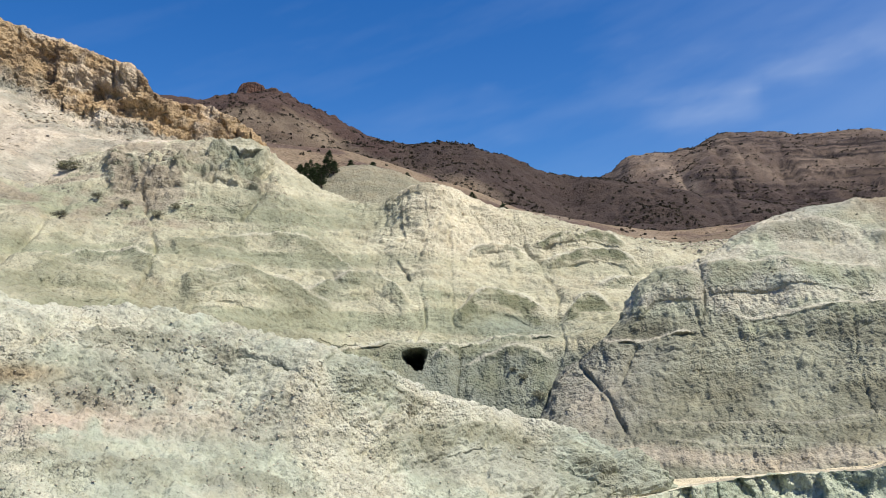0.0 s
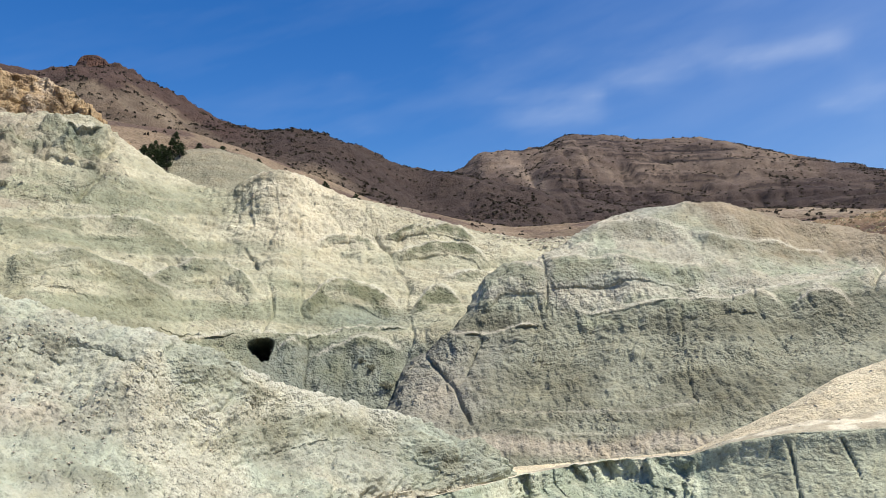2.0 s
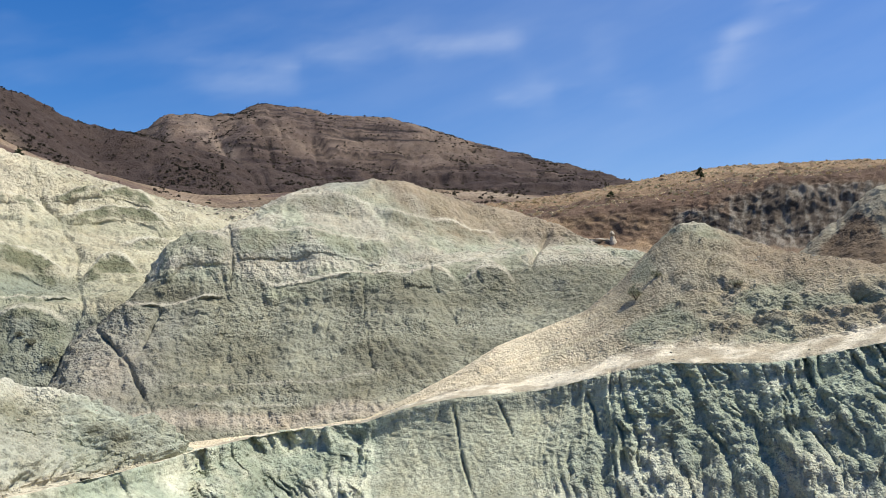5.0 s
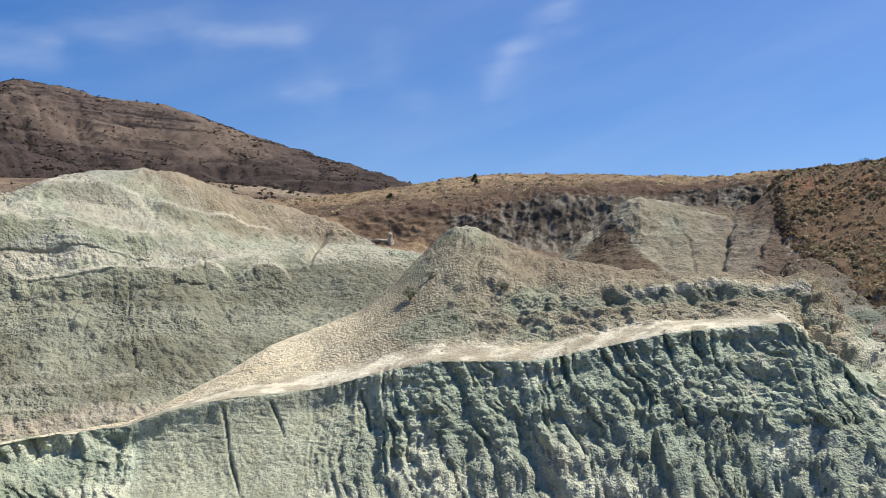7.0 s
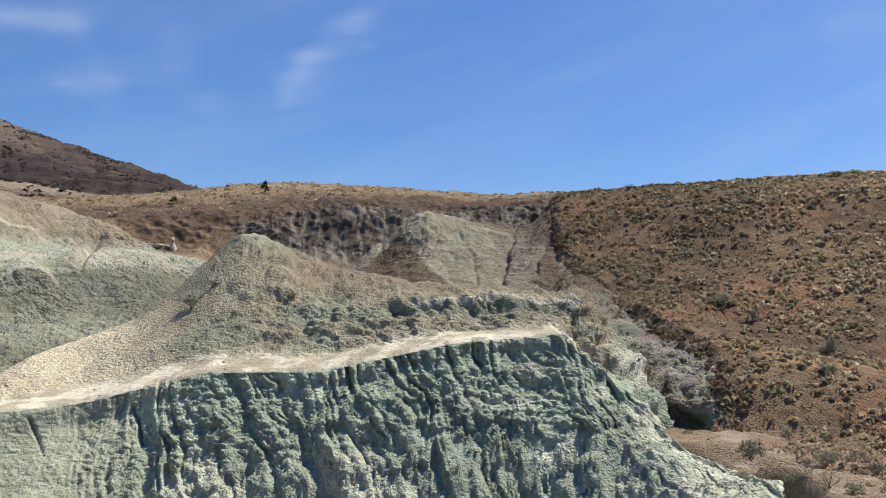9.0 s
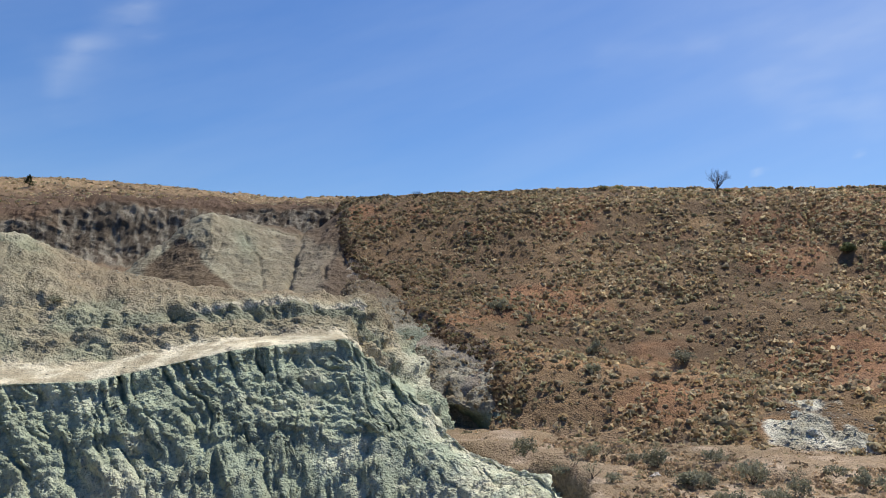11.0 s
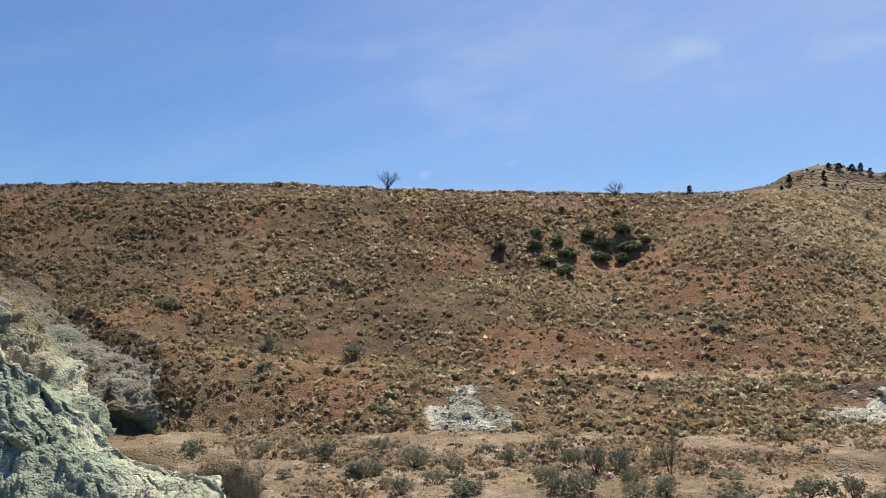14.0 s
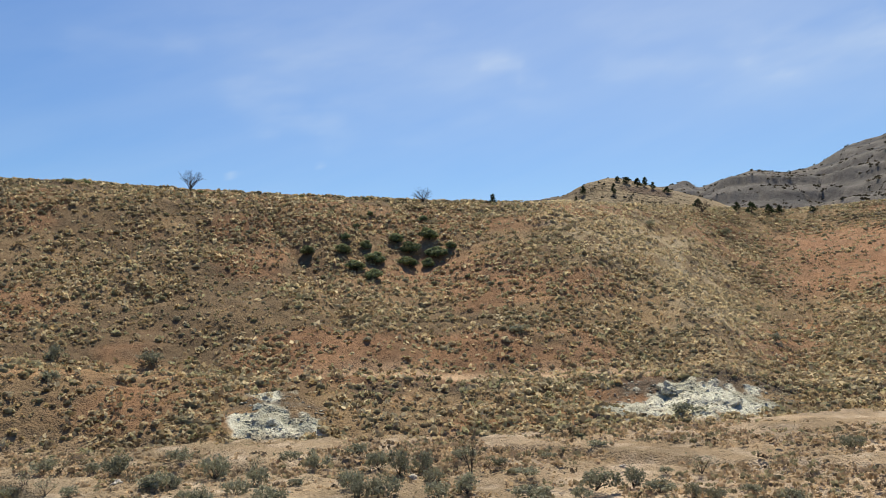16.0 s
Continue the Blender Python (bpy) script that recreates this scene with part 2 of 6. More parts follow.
# ---- the land, from far to near ----
def line(dist, pts):
    """A survey line at one distance."""
    return [(b, dist, r) for b, r in pts]


def mountains():
    # long layered mountain
    crest = [(4, 9), (8, 10.6), (11, 11.45), (12.8, 12.75), (16.7, 12.95), (18.6, 13.8), (21.8, 13.5), (24.5, 13.15), (28, 13.1), (30.6, 12.4), (35, 11.2), (39.3, 10.2), (44.1, 8.8), (50, 7.2), (62, 5)]
    lf = Land([line(900, [(4, 5), (62, 5)]), line(1150, [(4, 7.2), (20, 7.6), (40, 7.0), (62, 4.5)]), line(1600, crest), line(2000, [(4, 4), (62, 3)])], 4, 62, 0.12, (16, 110, 8), 0.25)
    x, y, z = lf.xyz()
    k = 1 - 0.9 * smooth(1.5, 1.95, lf.S[:, None])
    lf.push(k * (18 * fbm(x, y, z, 160, 4, 3) - 30 * ridged(lf.U / 150 + 0.002 * z, lf.L / 900, 0 * z, 3, 5)) + 4 * fbm(x, y, z, 25, 3, 9), (0, 0, 1))
    # stacked lava flows
    x, y, z = lf.xyz()
    w = z + 9 * fbm(x, y, 0 * z, 220, 3, 8)
    step = (w / 26) % 1
    lf.push(k * 5 * (smooth(0.0, 0.2, step) - step) * smooth(150, 200, z), (0, 0, 1))
    lf.settle()
    bed = smooth(0.62, 0.72, step) * (1 - smooth(0.88, 0.98, step)) * smooth(150, 190, z) * smooth(-0.1, 0.35, fbm(x, y, 2.5 * z, 130, 3, 4))
    thin = ((w + 6 * fbm(x, y, z, 60, 2, 10)) / 9.5) % 1
    bed = np.maximum(bed, 0.7 * smooth(0.55, 0.7, thin) * smooth(0.0, 0.4, fbm(x, y, 2 * z, 80, 3, 11)))
    t = blend((0.20, 0.152, 0.115), (0.13, 0.098, 0.08), smooth(-0.3, 0.5, fbm(x, y, z, 110, 4, 12)))
    t = blend(t, (0.034, 0.027, 0.026), bed)
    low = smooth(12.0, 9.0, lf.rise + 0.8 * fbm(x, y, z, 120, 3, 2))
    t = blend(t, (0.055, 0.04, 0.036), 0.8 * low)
    scree = np.exp(-((lf.near_line([(14.2, 12.3), (16.8, 10.6)]) / 0.5) ** 2))
    t = blend(t, (0.25, 0.195, 0.15), scree)
    LAND["long"] = lf
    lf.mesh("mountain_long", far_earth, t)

    # the ridge with the butte
    crest = [(-40, 17), (-24, 16.3), (-16.4, 16.1), (-14.1, 16.75), (-11.6, 16.9), (-9.5, 16.3), (-7.2, 15.2), (-5.6, 14.4), (-3.3, 13.8), (0.7, 13.8), (2.2, 13.5), (5.3, 12.5), (8, 11.75), (10.7, 11.35), (16, 10.0), (26, 8.4), (46, 6)]
    lf = Land([line(360, [(-40, 10), (-8, 10), (6, 8), (46, 5)]), line(560, [(-40, 13), (-8, 12.6), (0, 11.4), (8, 9.4), (20, 7.9), (46, 6)]), line(820, crest), line(1000, [(-40, 11), (0, 9), (46, 2)])], -30, 46, 0.13, (26, 90, 8), 0.25)
    x, y, z = lf.xyz()
    k = 1 - 0.9 * smooth(1.5, 1.95, lf.S[:, None])
    lf.push(k * (7 * fbm(x, y, z, 90, 4, 13) - 11 * ridged(lf.U / 70 + 0.004 * z, lf.L / 400, 0 * z, 3, 15)) + 2.2 * fbm(x, y, z, 14, 3, 17), (0, 0, 1))
    crags = smooth(1.72, 1.9, lf.S[:, None]) * (1 - smooth(2.02, 2.1, lf.S[:, None])) * smooth(-17, -15, lf.B2) * (1 - smooth(-6, -3.5, lf.B2))
    lf.push(crags * (7 * (billow(x, y, z, 16, 3, 18, 0.6) - 0.3) - 5 * ridged(lf.U / 14, lf.L / 200, 0 * z, 2, 19)), (0, -0.6, 0.5))
    lf.settle()
    x, y, z = lf.xyz()
    top_line = np.interp(lf.B, [b for b, r in crest], [r for b, r in crest])
    t = blend((0.21, 0.165, 0.115), (0.14, 0.106, 0.076), smooth(-0.3, 0.5, fbm(x, y, z, 45, 4, 7)))
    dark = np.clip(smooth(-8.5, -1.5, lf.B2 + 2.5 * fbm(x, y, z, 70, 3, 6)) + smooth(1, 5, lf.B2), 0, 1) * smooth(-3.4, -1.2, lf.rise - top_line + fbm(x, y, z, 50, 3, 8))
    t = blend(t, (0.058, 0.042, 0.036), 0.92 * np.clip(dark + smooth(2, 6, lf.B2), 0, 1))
    # broken rock along the top
    rim = smooth(-1.0, -0.5, lf.rise - top_line + 0.35 * fbm(x, y, z, 18, 3, 4)) * (1 - smooth(-4.5, -2, lf.B2))
    t = blend(t, (0.075, 0.048, 0.040), 0.9 * rim)
    LAND["ridge"] = lf
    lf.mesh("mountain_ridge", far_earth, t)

    # the crag on its top
    top = [(-15.2, 15.8), (-14.35, 16.6), (-14.05, 17.2), (-13.9, 17.55), (-13.4, 17.72), (-12.9, 17.78), (-12.45, 17.62), (-12.2, 17.3), (-11.6, 17.05), (-10.6, 16.7), (-9.4, 16.2), (-8.8, 15.7)]
    lf = Land([line(796, [(-15.2, 15.4), (-13, 16.2), (-8.8, 15.2)]), line(806, [(-15.2, 15.6), (-14.2, 16.5), (-13, 16.7), (-11, 16.35), (-8.8, 15.5)]), line(811, top), line(826, [(b, r - 0.05) for b, r in top]), line(840, [(-15.2, 14), (-8.8, 14)])], -15.2, -8.8, 0.03, (10, 26, 6, 6), 0.06)
    x, y, z = lf.xyz()
    lf.push(2.6 * (billow(x, y, 0.6 * z, 9, 4, 19) - 0.5) - 3.0 * ridged(lf.U / 9, z / 60, 0 * z, 2, 20), (0.1, -1, 0.1))
    lf.settle()
    t = blend((0.125, 0.072, 0.054), (0.055, 0.037, 0.033), smooth(-0.3, 0.5, fbm(x, y, z, 6, 3, 21)))
    lf.mesh("crag_wall", far_earth, t)

    # the tan bench under the ridge
    top = [(-14, 13.6), (-10, 13.25), (-7, 13.0), (-3.3, 12.3), (1.8, 10.75), (5.3, 9.6), (12, 8.3), (14.3, 7.85), (16.8, 7.7), (20.6, 8.0), (26.4, 8.45), (35.7, 8.15), (41, 7.6), (50, 6.5)]
    lf = Land([line(150, [(-14, 8), (50, 3)]), line(230, [(-14, 12), (-7, 11.4), (0, 10.0), (6, 8.4), (14, 6.9), (26, 6.9), (50, 5.2)]), line(330, top), line(420, [(-14, 10), (50, 4)])], -14, 50, 0.15, (14, 56, 6), 0.3)
    x, y, z = lf.xyz()
    lf.push(1.3 * fbm(x, y, z, 35, 4, 23), (0, 0, 1))
    lf.settle()
    t = blend((0.27, 0.205, 0.135), (0.15, 0.105, 0.08), smooth(-0.1, 0.7, fbm(x, y, z, 22, 3, 24)))
    t = blend(t, (0.40, 0.33, 0.235), smooth(0.3, 0.9, fbm(x, y, z, 40, 3, 29)) * 0.6)
    LAND["bench"] = lf
    lf.mesh("tan_bench", far_earth, t)

    # the range on the far side of the valley, and the cone before it
    crest = [(108, 8), (117.5, 8.75), (121, 8.6), (125, 8.95), (126.1, 9.36), (127, 8.85), (130.2, 9.66), (132.5, 9.3), (134.2, 9.7), (135.8, 10.55), (138, 11.0), (144, 12.5), (152, 12)]
    lf = Land([line(900, [(108, 4), (152, 5)]), line(1500, [(108, 5.5), (126, 6.8), (134, 7.4), (140, 8.5), (152, 9)]), line(2300, crest), line(2800, [(108, 4), (152, 5)])], 108, 152, 0.14, (16, 84, 6), 0.2)
    x, y, z = lf.xyz()
    k = 1 - 0.85 * smooth(1.5, 1.95, lf.S[:, None])
    lf.push(k * (20 * fbm(x, y, z, 240, 4, 33) - 44 * ridged(lf.U / 260, lf.L / 1200, 0 * z, 3, 35)) + 4 * fbm(x, y, z, 40, 3, 37), (0, 0, 1))
    x, y, z = lf.xyz()
    step = ((z + 14 * fbm(x, y, 0 * z, 300, 3, 38)) / 48) % 1
    lf.push(k * 16 * (smooth(0, 0.2, step) - step), (0, 0, 1))
    lf.settle()
    bed = smooth(0.68, 0.8, step) * (1 - smooth(0.92, 1, step)) * smooth(-0.3, 0.4, vnoise(x / 300, y / 300, z / 90, 4))
    # grey-blue distance haze is mixed into the rock tints
    t = blend((0.165, 0.15, 0.142), (0.085, 0.084, 0.09), bed)
    t = blend(t, (0.24, 0.20, 0.165), smooth(0.2, 0.8, fbm(x, y, z, 200, 3, 44)) * 0.5)
    LAND["range"] = lf
    lf.mesh("mountain_range", far_earth, t)

    crest = [(112, 7.6), (116.5, 8.35), (118.3, 8.7), (119.5, 9.35), (120.9, 9.9), (122.3, 9.75), (123.5, 9.3), (125.2, 8.7), (129, 7.45), (133, 6.6), (140, 6)]
    lf = Land([line(230, [(112, 5.5), (140, 5)]), line(290, [(112, 6.8), (121, 8.2), (128, 6.6), (140, 5.4)]), line(340, crest), line(420, [(112, 5), (140, 4)])], 112, 140, 0.1, (14, 40, 8), 0.2)
    x, y, z = lf.xyz()
    lf.push(1.5 * fbm(x, y, z, 25, 4, 53), (0, 0, 1))
    lf.settle()
    t = blend((0.30, 0.23, 0.145), (0.15, 0.105, 0.075), smooth(0.1, 0.7, fbm(x, y, z, 30, 3, 54) + 1.2 * np.exp(-((lf.near_line([(122, 9.3), (125, 8.7)]) / 0.35) ** 2)) - 0.2))
    LAND["cone"] = lf
    lf.mesh("tan_cone_hill", far_earth, t)


def rust_cliff():
    base = [(-40, 150, 16.6), (-28.4, 150, 16.0), (-26.5, 150, 15.6), (-24.2, 149, 14.7), (-21, 147, 14.1), (-18.7, 147, 13.7), (-13.2, 150, 13.7), (-11.5, 150, 12.8), (-9, 150, 11)]
    top = [(-40, 158, 21), (-28.6, 158, 19.75), (-25.4, 157, 19.1), (-23.4, 156, 18.7), (-20.3, 153, 17.9), (-19.6, 153, 16.6), (-18.7, 154, 16.15), (-15.9, 156, 15.9), (-14.2, 156, 15.25), (-13.2, 156, 14.5), (-12.3, 155, 13.7), (-11, 154, 12.2), (-9, 153, 11)]
    lf = Land([line(118, [(-40, 9), (-9, 9)]), line(138, [(-40, 13), (-28, 13.2), (-20, 12.9), (-13, 13.1), (-9, 10.2)]), base, top, line(166, [(-40, 20.3), (-26, 18.6), (-21, 17.0), (-19.8, 15.7), (-12, 12.8), (-9, 10.5)]), line(220, [(-40, 14), (-9, 9)])], -31, -9, 0.075, (16, 46, 110, 10, 6), 0.12)
    x, y, z = lf.xyz()
    s = lf.S[:, None] + 0 * z
    rock = smooth(1.85, 2.1, s) * (1 - smooth(3.1, 3.6, s))
    # pillars and alcoves
    lf.push(rock * (1 - 0.75 * smooth(2.7, 2.95, s)) * (-3.2 * ridged(lf.U / 5 + 0.12 * fbm(x, y, z, 6, 2, 61), lf.L / 26, 0 * z, 3, 62) + 1.5 * fbm(x, y, z, 5, 4, 63)), (-0.1, -1, 0.1))
    x, y, z = lf.xyz()
    lf.push((1 - rock) * (0.9 * fbm(x, y, z, 9, 4, 64)) + (0.3 + 0.9 * rock * (1 - 0.7 * smooth(2.75, 2.95, s))) * (billow(x, y, 1.5 * z, 2.2, 4, 65, 0.6) - 0.4))
    lf.settle()
    w = z + 1.2 * fbm(x, y, z, 14, 2, 66)
    t = blend((0.37, 0.35, 0.27), (0.50, 0.44, 0.335), smooth(-0.2, 0.6, fbm(x, y, 2.5 * z, 9, 3, 67)))
    t = blend(t, (0.60, 0.53, 0.41), 0.7 * smooth(0.15, 0.6, fbm(x, y, 3 * z, 5, 4, 71)))
    cap = rock * smooth(2.1, 2.3, s + 0.18 * fbm(x, y, z, 8, 3, 68))
    r = blend((0.52, 0.385, 0.22), (0.33, 0.24, 0.145), smooth(-0.2, 0.6, fbm(x, y, z, 3.5, 4, 69)))
    r = blend(r, (0.60, 0.52, 0.40), smooth(0.0, 0.6, fbm(x, y, 1.6 * z, 7, 4, 70)) * 0.65)
    t = blend(t, r, np.clip(cap + rock * smooth(-20, -17.5, lf.B2) * 0.8, 0, 1))
    t = blend(t, (0.46, 0.37, 0.25), smooth(2.97, 3.05, s))
    LAND["cliff"] = lf
    lf.mesh("rust_cliff", cliff_rock, t, 0.25 + 0.75 * rock)


def claystone_crust(lf, rill, clod, seed, rill_size=1.5, along=16.0):
    """Rills running downhill, and a popcorn crust."""
    x, y, z = lf.xyz()
    steep = smooth(0.05, 0.45, 1 - np.abs(lf.N[..., 2]))
    wind = 1.2 * fbm(x, y, z, 6, 2, seed)
    lf.push(-rill * steep * ridged((lf.U + wind) / rill_size, lf.L / along, 0 * z, 3, seed + 1) + clod * (1.3 * billow(x, y, z, 1.1, 3, seed + 3, 0.62) - 0.8) - 0.3 * rill * steep * ridged((lf.U + 0.4 * wind) / 0.55, lf.L / 5, 0 * z, 2, seed + 7) + 0.5 * rill * fbm(x, y, z, 4.5, 3, seed + 5))


def mound_behind():
    lf = Land([line(128, [(-12, 9), (2, 8.5)]), line(150, [(-12, 10.2), (-9.2, 11.5), (-8.1, 11.9), (-6.8, 12.45), (-5.2, 12.65), (-3.3, 12.2), (-1.7, 11.45), (0, 10.6), (2, 9)]), line(165, [(-12, 9), (2, 7)])], -12, 2, 0.08, (70, 10), 0.2)
    claystone_crust(lf, 0.5, 0.12, 81)
    lf.settle()
    x, y, z = lf.xyz()
    bedding = fbm(0 * x, 0 * y, z + 0.8 * fbm(x, y, z, 15, 2, 82), 1.6, 2, 83)
    LAND["mound"] = lf
    lf.mesh("clay_mound", clay, blend((0.36, 0.335, 0.24), (0.46, 0.41, 0.29), smooth(-0.4, 0.5, bedding)))


def hillside():
    foot = [(-38, 64, -1), (-20, 66, -3), (-8, 72, -7), (0, 76, -8), (8, 77, -8.5), (20, 80, -9)]
    low = [(-38, 86, 5.4), (-26, 86, 4.6), (-14, 87, 2.4), (-5, 88, 0.9), (2, 90, 0.15), (9, 90, 0.45), (20, 92, 0.7)]
    low2 = [(b, d + 1.5, r + 0.15) for b, d, r in low]
    mid = [(-38, 106, 8.6), (-24, 106, 8.3), (-14, 104, 7.8), (-9, 105, 6.6), (-4.5, 106, 5.4), (-1, 105, 6.2), (3, 107, 5.0), (8, 108, 4.3), (13, 110, 4.4), (20, 112, 4.0)]
    crest = [(-38, 140, 9.6), (-28, 138, 11.0), (-25, 136, 11.85), (-22, 132, 12.7), (-18.3, 130, 13.4), (-13.6, 127, 13.9), (-12.1, 127, 13.3), (-10.2, 127, 12.15), (-8.6, 127, 10.9), (-6, 125, 10.0), (-4.2, 121, 10.0), (-2.8, 119, 10.9), (-1.5, 118, 11.3), (0.2, 118, 11.0), (2.2, 119, 10.2), (3.7, 121, 9.55), (6, 122, 9.2), (8.3, 124, 8.6), (10.6, 126, 7.75), (12.8, 128, 7.3), (15.7, 132, 6.85), (20, 140, 6.9)]
    back = [(b, d + 18, r - 3.4) for b, d, r in crest]
    lf = Land([foot, low, low2, mid, crest, back], -31, 20, 0.085, (56, 5, 104, 106, 6), 0.3)
    x, y, z = lf.xyz()
    # ribs and hollows of the slope
    lf.push(1.6 * fbm(x, y, z, 13, 3, 91) * smooth(0.2, 1.0, lf.S[:, None]) * (1 - smooth(3.7, 4.0, lf.S[:, None])))
    # gullies that divide the clay aprons
    for pts, wdt, dep in (
        ([(0.7, 8.6), (0.6, 6.9), (0.45, 3.8), (0.7, 2.1), (1.25, 0.5), (0.95, -1.5), (1.05, -4)], 0.075, 0.5),
        ([(-3.0, 6.0), (-1.2, 3.35), (-1.1, 2.05), (-1.85, 0.75)], 0.08, 0.5),
        ([(4.8, 9.2), (5.6, 7.7), (6.95, 5.15), (8.0, 3.75), (7.75, 2.0), (8.2, 0.2), (7.65, -1.3), (7.0, -3.3), (6.7, -5)], 0.10, 0.9),
        ([(-20.0, 10.4), (-19.2, 8.4), (-18.9, 6.4), (-19.4, 4.9), (-20.4, 3.0)], 0.12, 0.7),
        ([(-24.5, 9.6), (-27.5, 6.2), (-30, 5)], 0.3, 0.9),
        ([(-16.4, 10.6), (-12.4, 9.0), (-9.2, 8.3)], 0.12, 0.5),
        ([(-12.2, 10.6), (-13.4, 9.2)], 0.2, 1.0),
        ([(2.4, 9.8), (3.6, 7.6), (4.0, 5.6)], 0.06, 0.5), ([(-9.4, 5.6), (-6.0, 4.3), (-4.2, 2.2)], 0.07, 0.5), ([(9.6, 8.2), (10.4, 6.0)], 0.07, 0.4),
    ):
        lf.gully(pts, wdt, dep)
    # hard beds
    brows = [lf.brow(pts, dep, apron, cut, 320 + 5 * i) for i, (pts, dep, apron, cut) in enumerate((
        ([(-9.5, 0.6), (-4, 0.95), (-1.4, 0.75), (1.6, 0.5), (4.5, 0.8), (7.8, 0.75)], 0.5, 1.0, 0.5),
        (arch(0.7, 7.4, 3.95, 2.4, 2.5), 1.6, 1.4, 0.2),
        (arch(8.0, 11.6, 3.6, 2.2, 2.4), 1.6, 1.5, 0.2),
        (arch(6.2, 12.4, 7.95, 7.4, 6.9), 1.4, 0.6, 0.2),
        (arch(6.8, 13.4, 6.8, 6.0, 5.4), 1.2, 0.8, 0.2),
        (arch(-26, -18.4, 6.9, 6.0, 5.2), 1.4, 1.5, 0.2),
        (arch(-18.2, -6.0, 8.0, 7.0, 5.0), 1.3, 1.4, 0.1),
        ([(-22.4, 12.5), (-18.3, 12.9), (-14.7, 13.5), (-11.9, 13.2)], 2.4, 2.2, 0.9),
        (arch(-9.5, -2.2, 4.9, 4.2, 3.0), 1.1, 1.2, 0.1),
        (arch(1.6, 5.8, 7.5, 7.0, 6.6), 0.9, 0.7, 0.2),
        (arch(-17.4, -7.4, 4.9, 4.2, 3.4), 1.0, 1.2, 0.1),
        (arch(10.3, 16, 4.95, 4.6, 4.2), 0.9, 0.6, 0.2),
        (arch(1.3, 7.5, 0.15, -1.0, -0.7), 1.5, 3.6, 0.05), (arch(-0.9, 0.9, 0.1, -0.5, -0.5), 0.9, 2.4, 0.05),
    ))]
    lf.bedding(0.3, 2.6)
    # the cave
    hole = np.exp(-(((lf.B2 + 1.85 + 0.3 * (lf.rise + 0.3)) / (0.27 + 0.5 * smooth(-0.95, 0.0, lf.rise))) ** 4 + ((lf.rise + 0.40) / 0.62) ** 4 + 0.6 * fbm(x, y, z, 1.0, 3, 92)) ** 2)
    # the ragged outcrop under the bench
    crag = smooth(-22.8, -21.6, lf.B2) * (1 - smooth(-11.8, -10.6, lf.B2)) * np.exp(-(((lf.rise - np.interp(lf.B, [-22, -18.5, -15, -11], [11.7, 11.9, 12.5, 12.0])) / 1.25) ** 4))
    lf.push(crag * (1.5 * (billow(x, y, z, 3.2, 3, 107, 0.6) - 0.4) - 1.6 * (ridged((lf.U + 1.5 * fbm(x, y, z, 4, 2, 108)) / 2.4, lf.L / 9, 0 * z, 3, 109) - 0.4)))
    claystone_crust(lf, 0.42, 0.26, 93, 1.5)
    lf.push(9.0 * hole, (0, 1, -0.15))
    lf.settle()
    x, y, z = lf.xyz()
    w = z + 1.0 * fbm(x, y, z, 20, 2, 95)
    beds = fbm(0 * x, 0 * y, w, 2.2, 3, 96)
    t = blend((0.39, 0.395, 0.27), (0.58, 0.545, 0.39), smooth(-0.35, 0.45, beds + 0.5 * fbm(x, y, z, 6, 3, 97)))
    cream = np.clip(np.exp(-(((lf.B2 - 1.5) / 5.2) ** 2)) * smooth(4.2, 7.6, lf.rise + 0.5 * fbm(x, y, z, 8, 3, 98)) + smooth(9.3, 11.3, lf.rise + 0.7 * fbm(x, y, z, 10, 3, 99)) * 0.45 + smooth(4, 9, lf.B2) * 0.35, 0, 1)
    t = blend(t, (0.76, 0.68, 0.50), cream)
    t = blend(t, TEAL, 0.9 * np.exp(-(((lf.B2 + 14.0) / 1.3) ** 2 + ((lf.rise - 12.7) / 0.9) ** 2)) * smooth(-0.7, 0.1, fbm(lf.U, 0.3 * lf.L, 0 * z, 1.2, 3, 103)) + 0.5 * np.exp(-(((lf.B2 - 5) / 3) ** 2 + ((lf.rise - 1.6) / 0.7) ** 2)))
    t = blend(t, (0.29, 0.31, 0.255), smooth(0.7, -0.6, lf.rise) * smooth(-4, -1, lf.B2) * 0.8)
    t = blend(t, (0.27, 0.275, 0.20), 0.75 * np.exp(-(((lf.B2 + 12.5) / 1.3) ** 2 + ((lf.rise - 10.7) / 1.5) ** 2)) * smooth(-0.6, 0.2, fbm(x, y, z, 2, 3, 105)))
    t = blend(t, (0.30, 0.26, 0.19), 0.6 * crag * smooth(0.0, 0.5, fbm(x, y, z, 2.5, 4, 110)))
    # olive streak, with the shaded hollow left of the cream mound painted in
    t = blend(t, (0.33, 0.30, 0.20), 0.65 * np.exp(-((lf.near_line([(-5.9, 7.4), (-5.2, 8.5), (-3.3, 10.6), (-1.0, 11.2)]) / 0.45) ** 2)) * smooth(-0.5, 0.3, fbm(x, y, z, 2.5, 3, 112)))
    # a brownish fan below the gully
    fan = smooth(-20.6, -19.6, lf.B2 + 0.55 * (lf.rise - 3.0)) * smooth(0.3, -0.5, lf.rise - np.interp(lf.B, [-20, -19.1, -16.9, -14.5], [4.5, 5.1, 3.1, 2.1]))
    t = blend(t, (0.40, 0.325, 0.245), 0.8 * fan * smooth(-20.8, -20.2, lf.B2) * (1 - smooth(-15.5, -14.2, lf.B2)) * smooth(-0.8, 0.2, fbm(x, y, z, 2, 3, 104)))
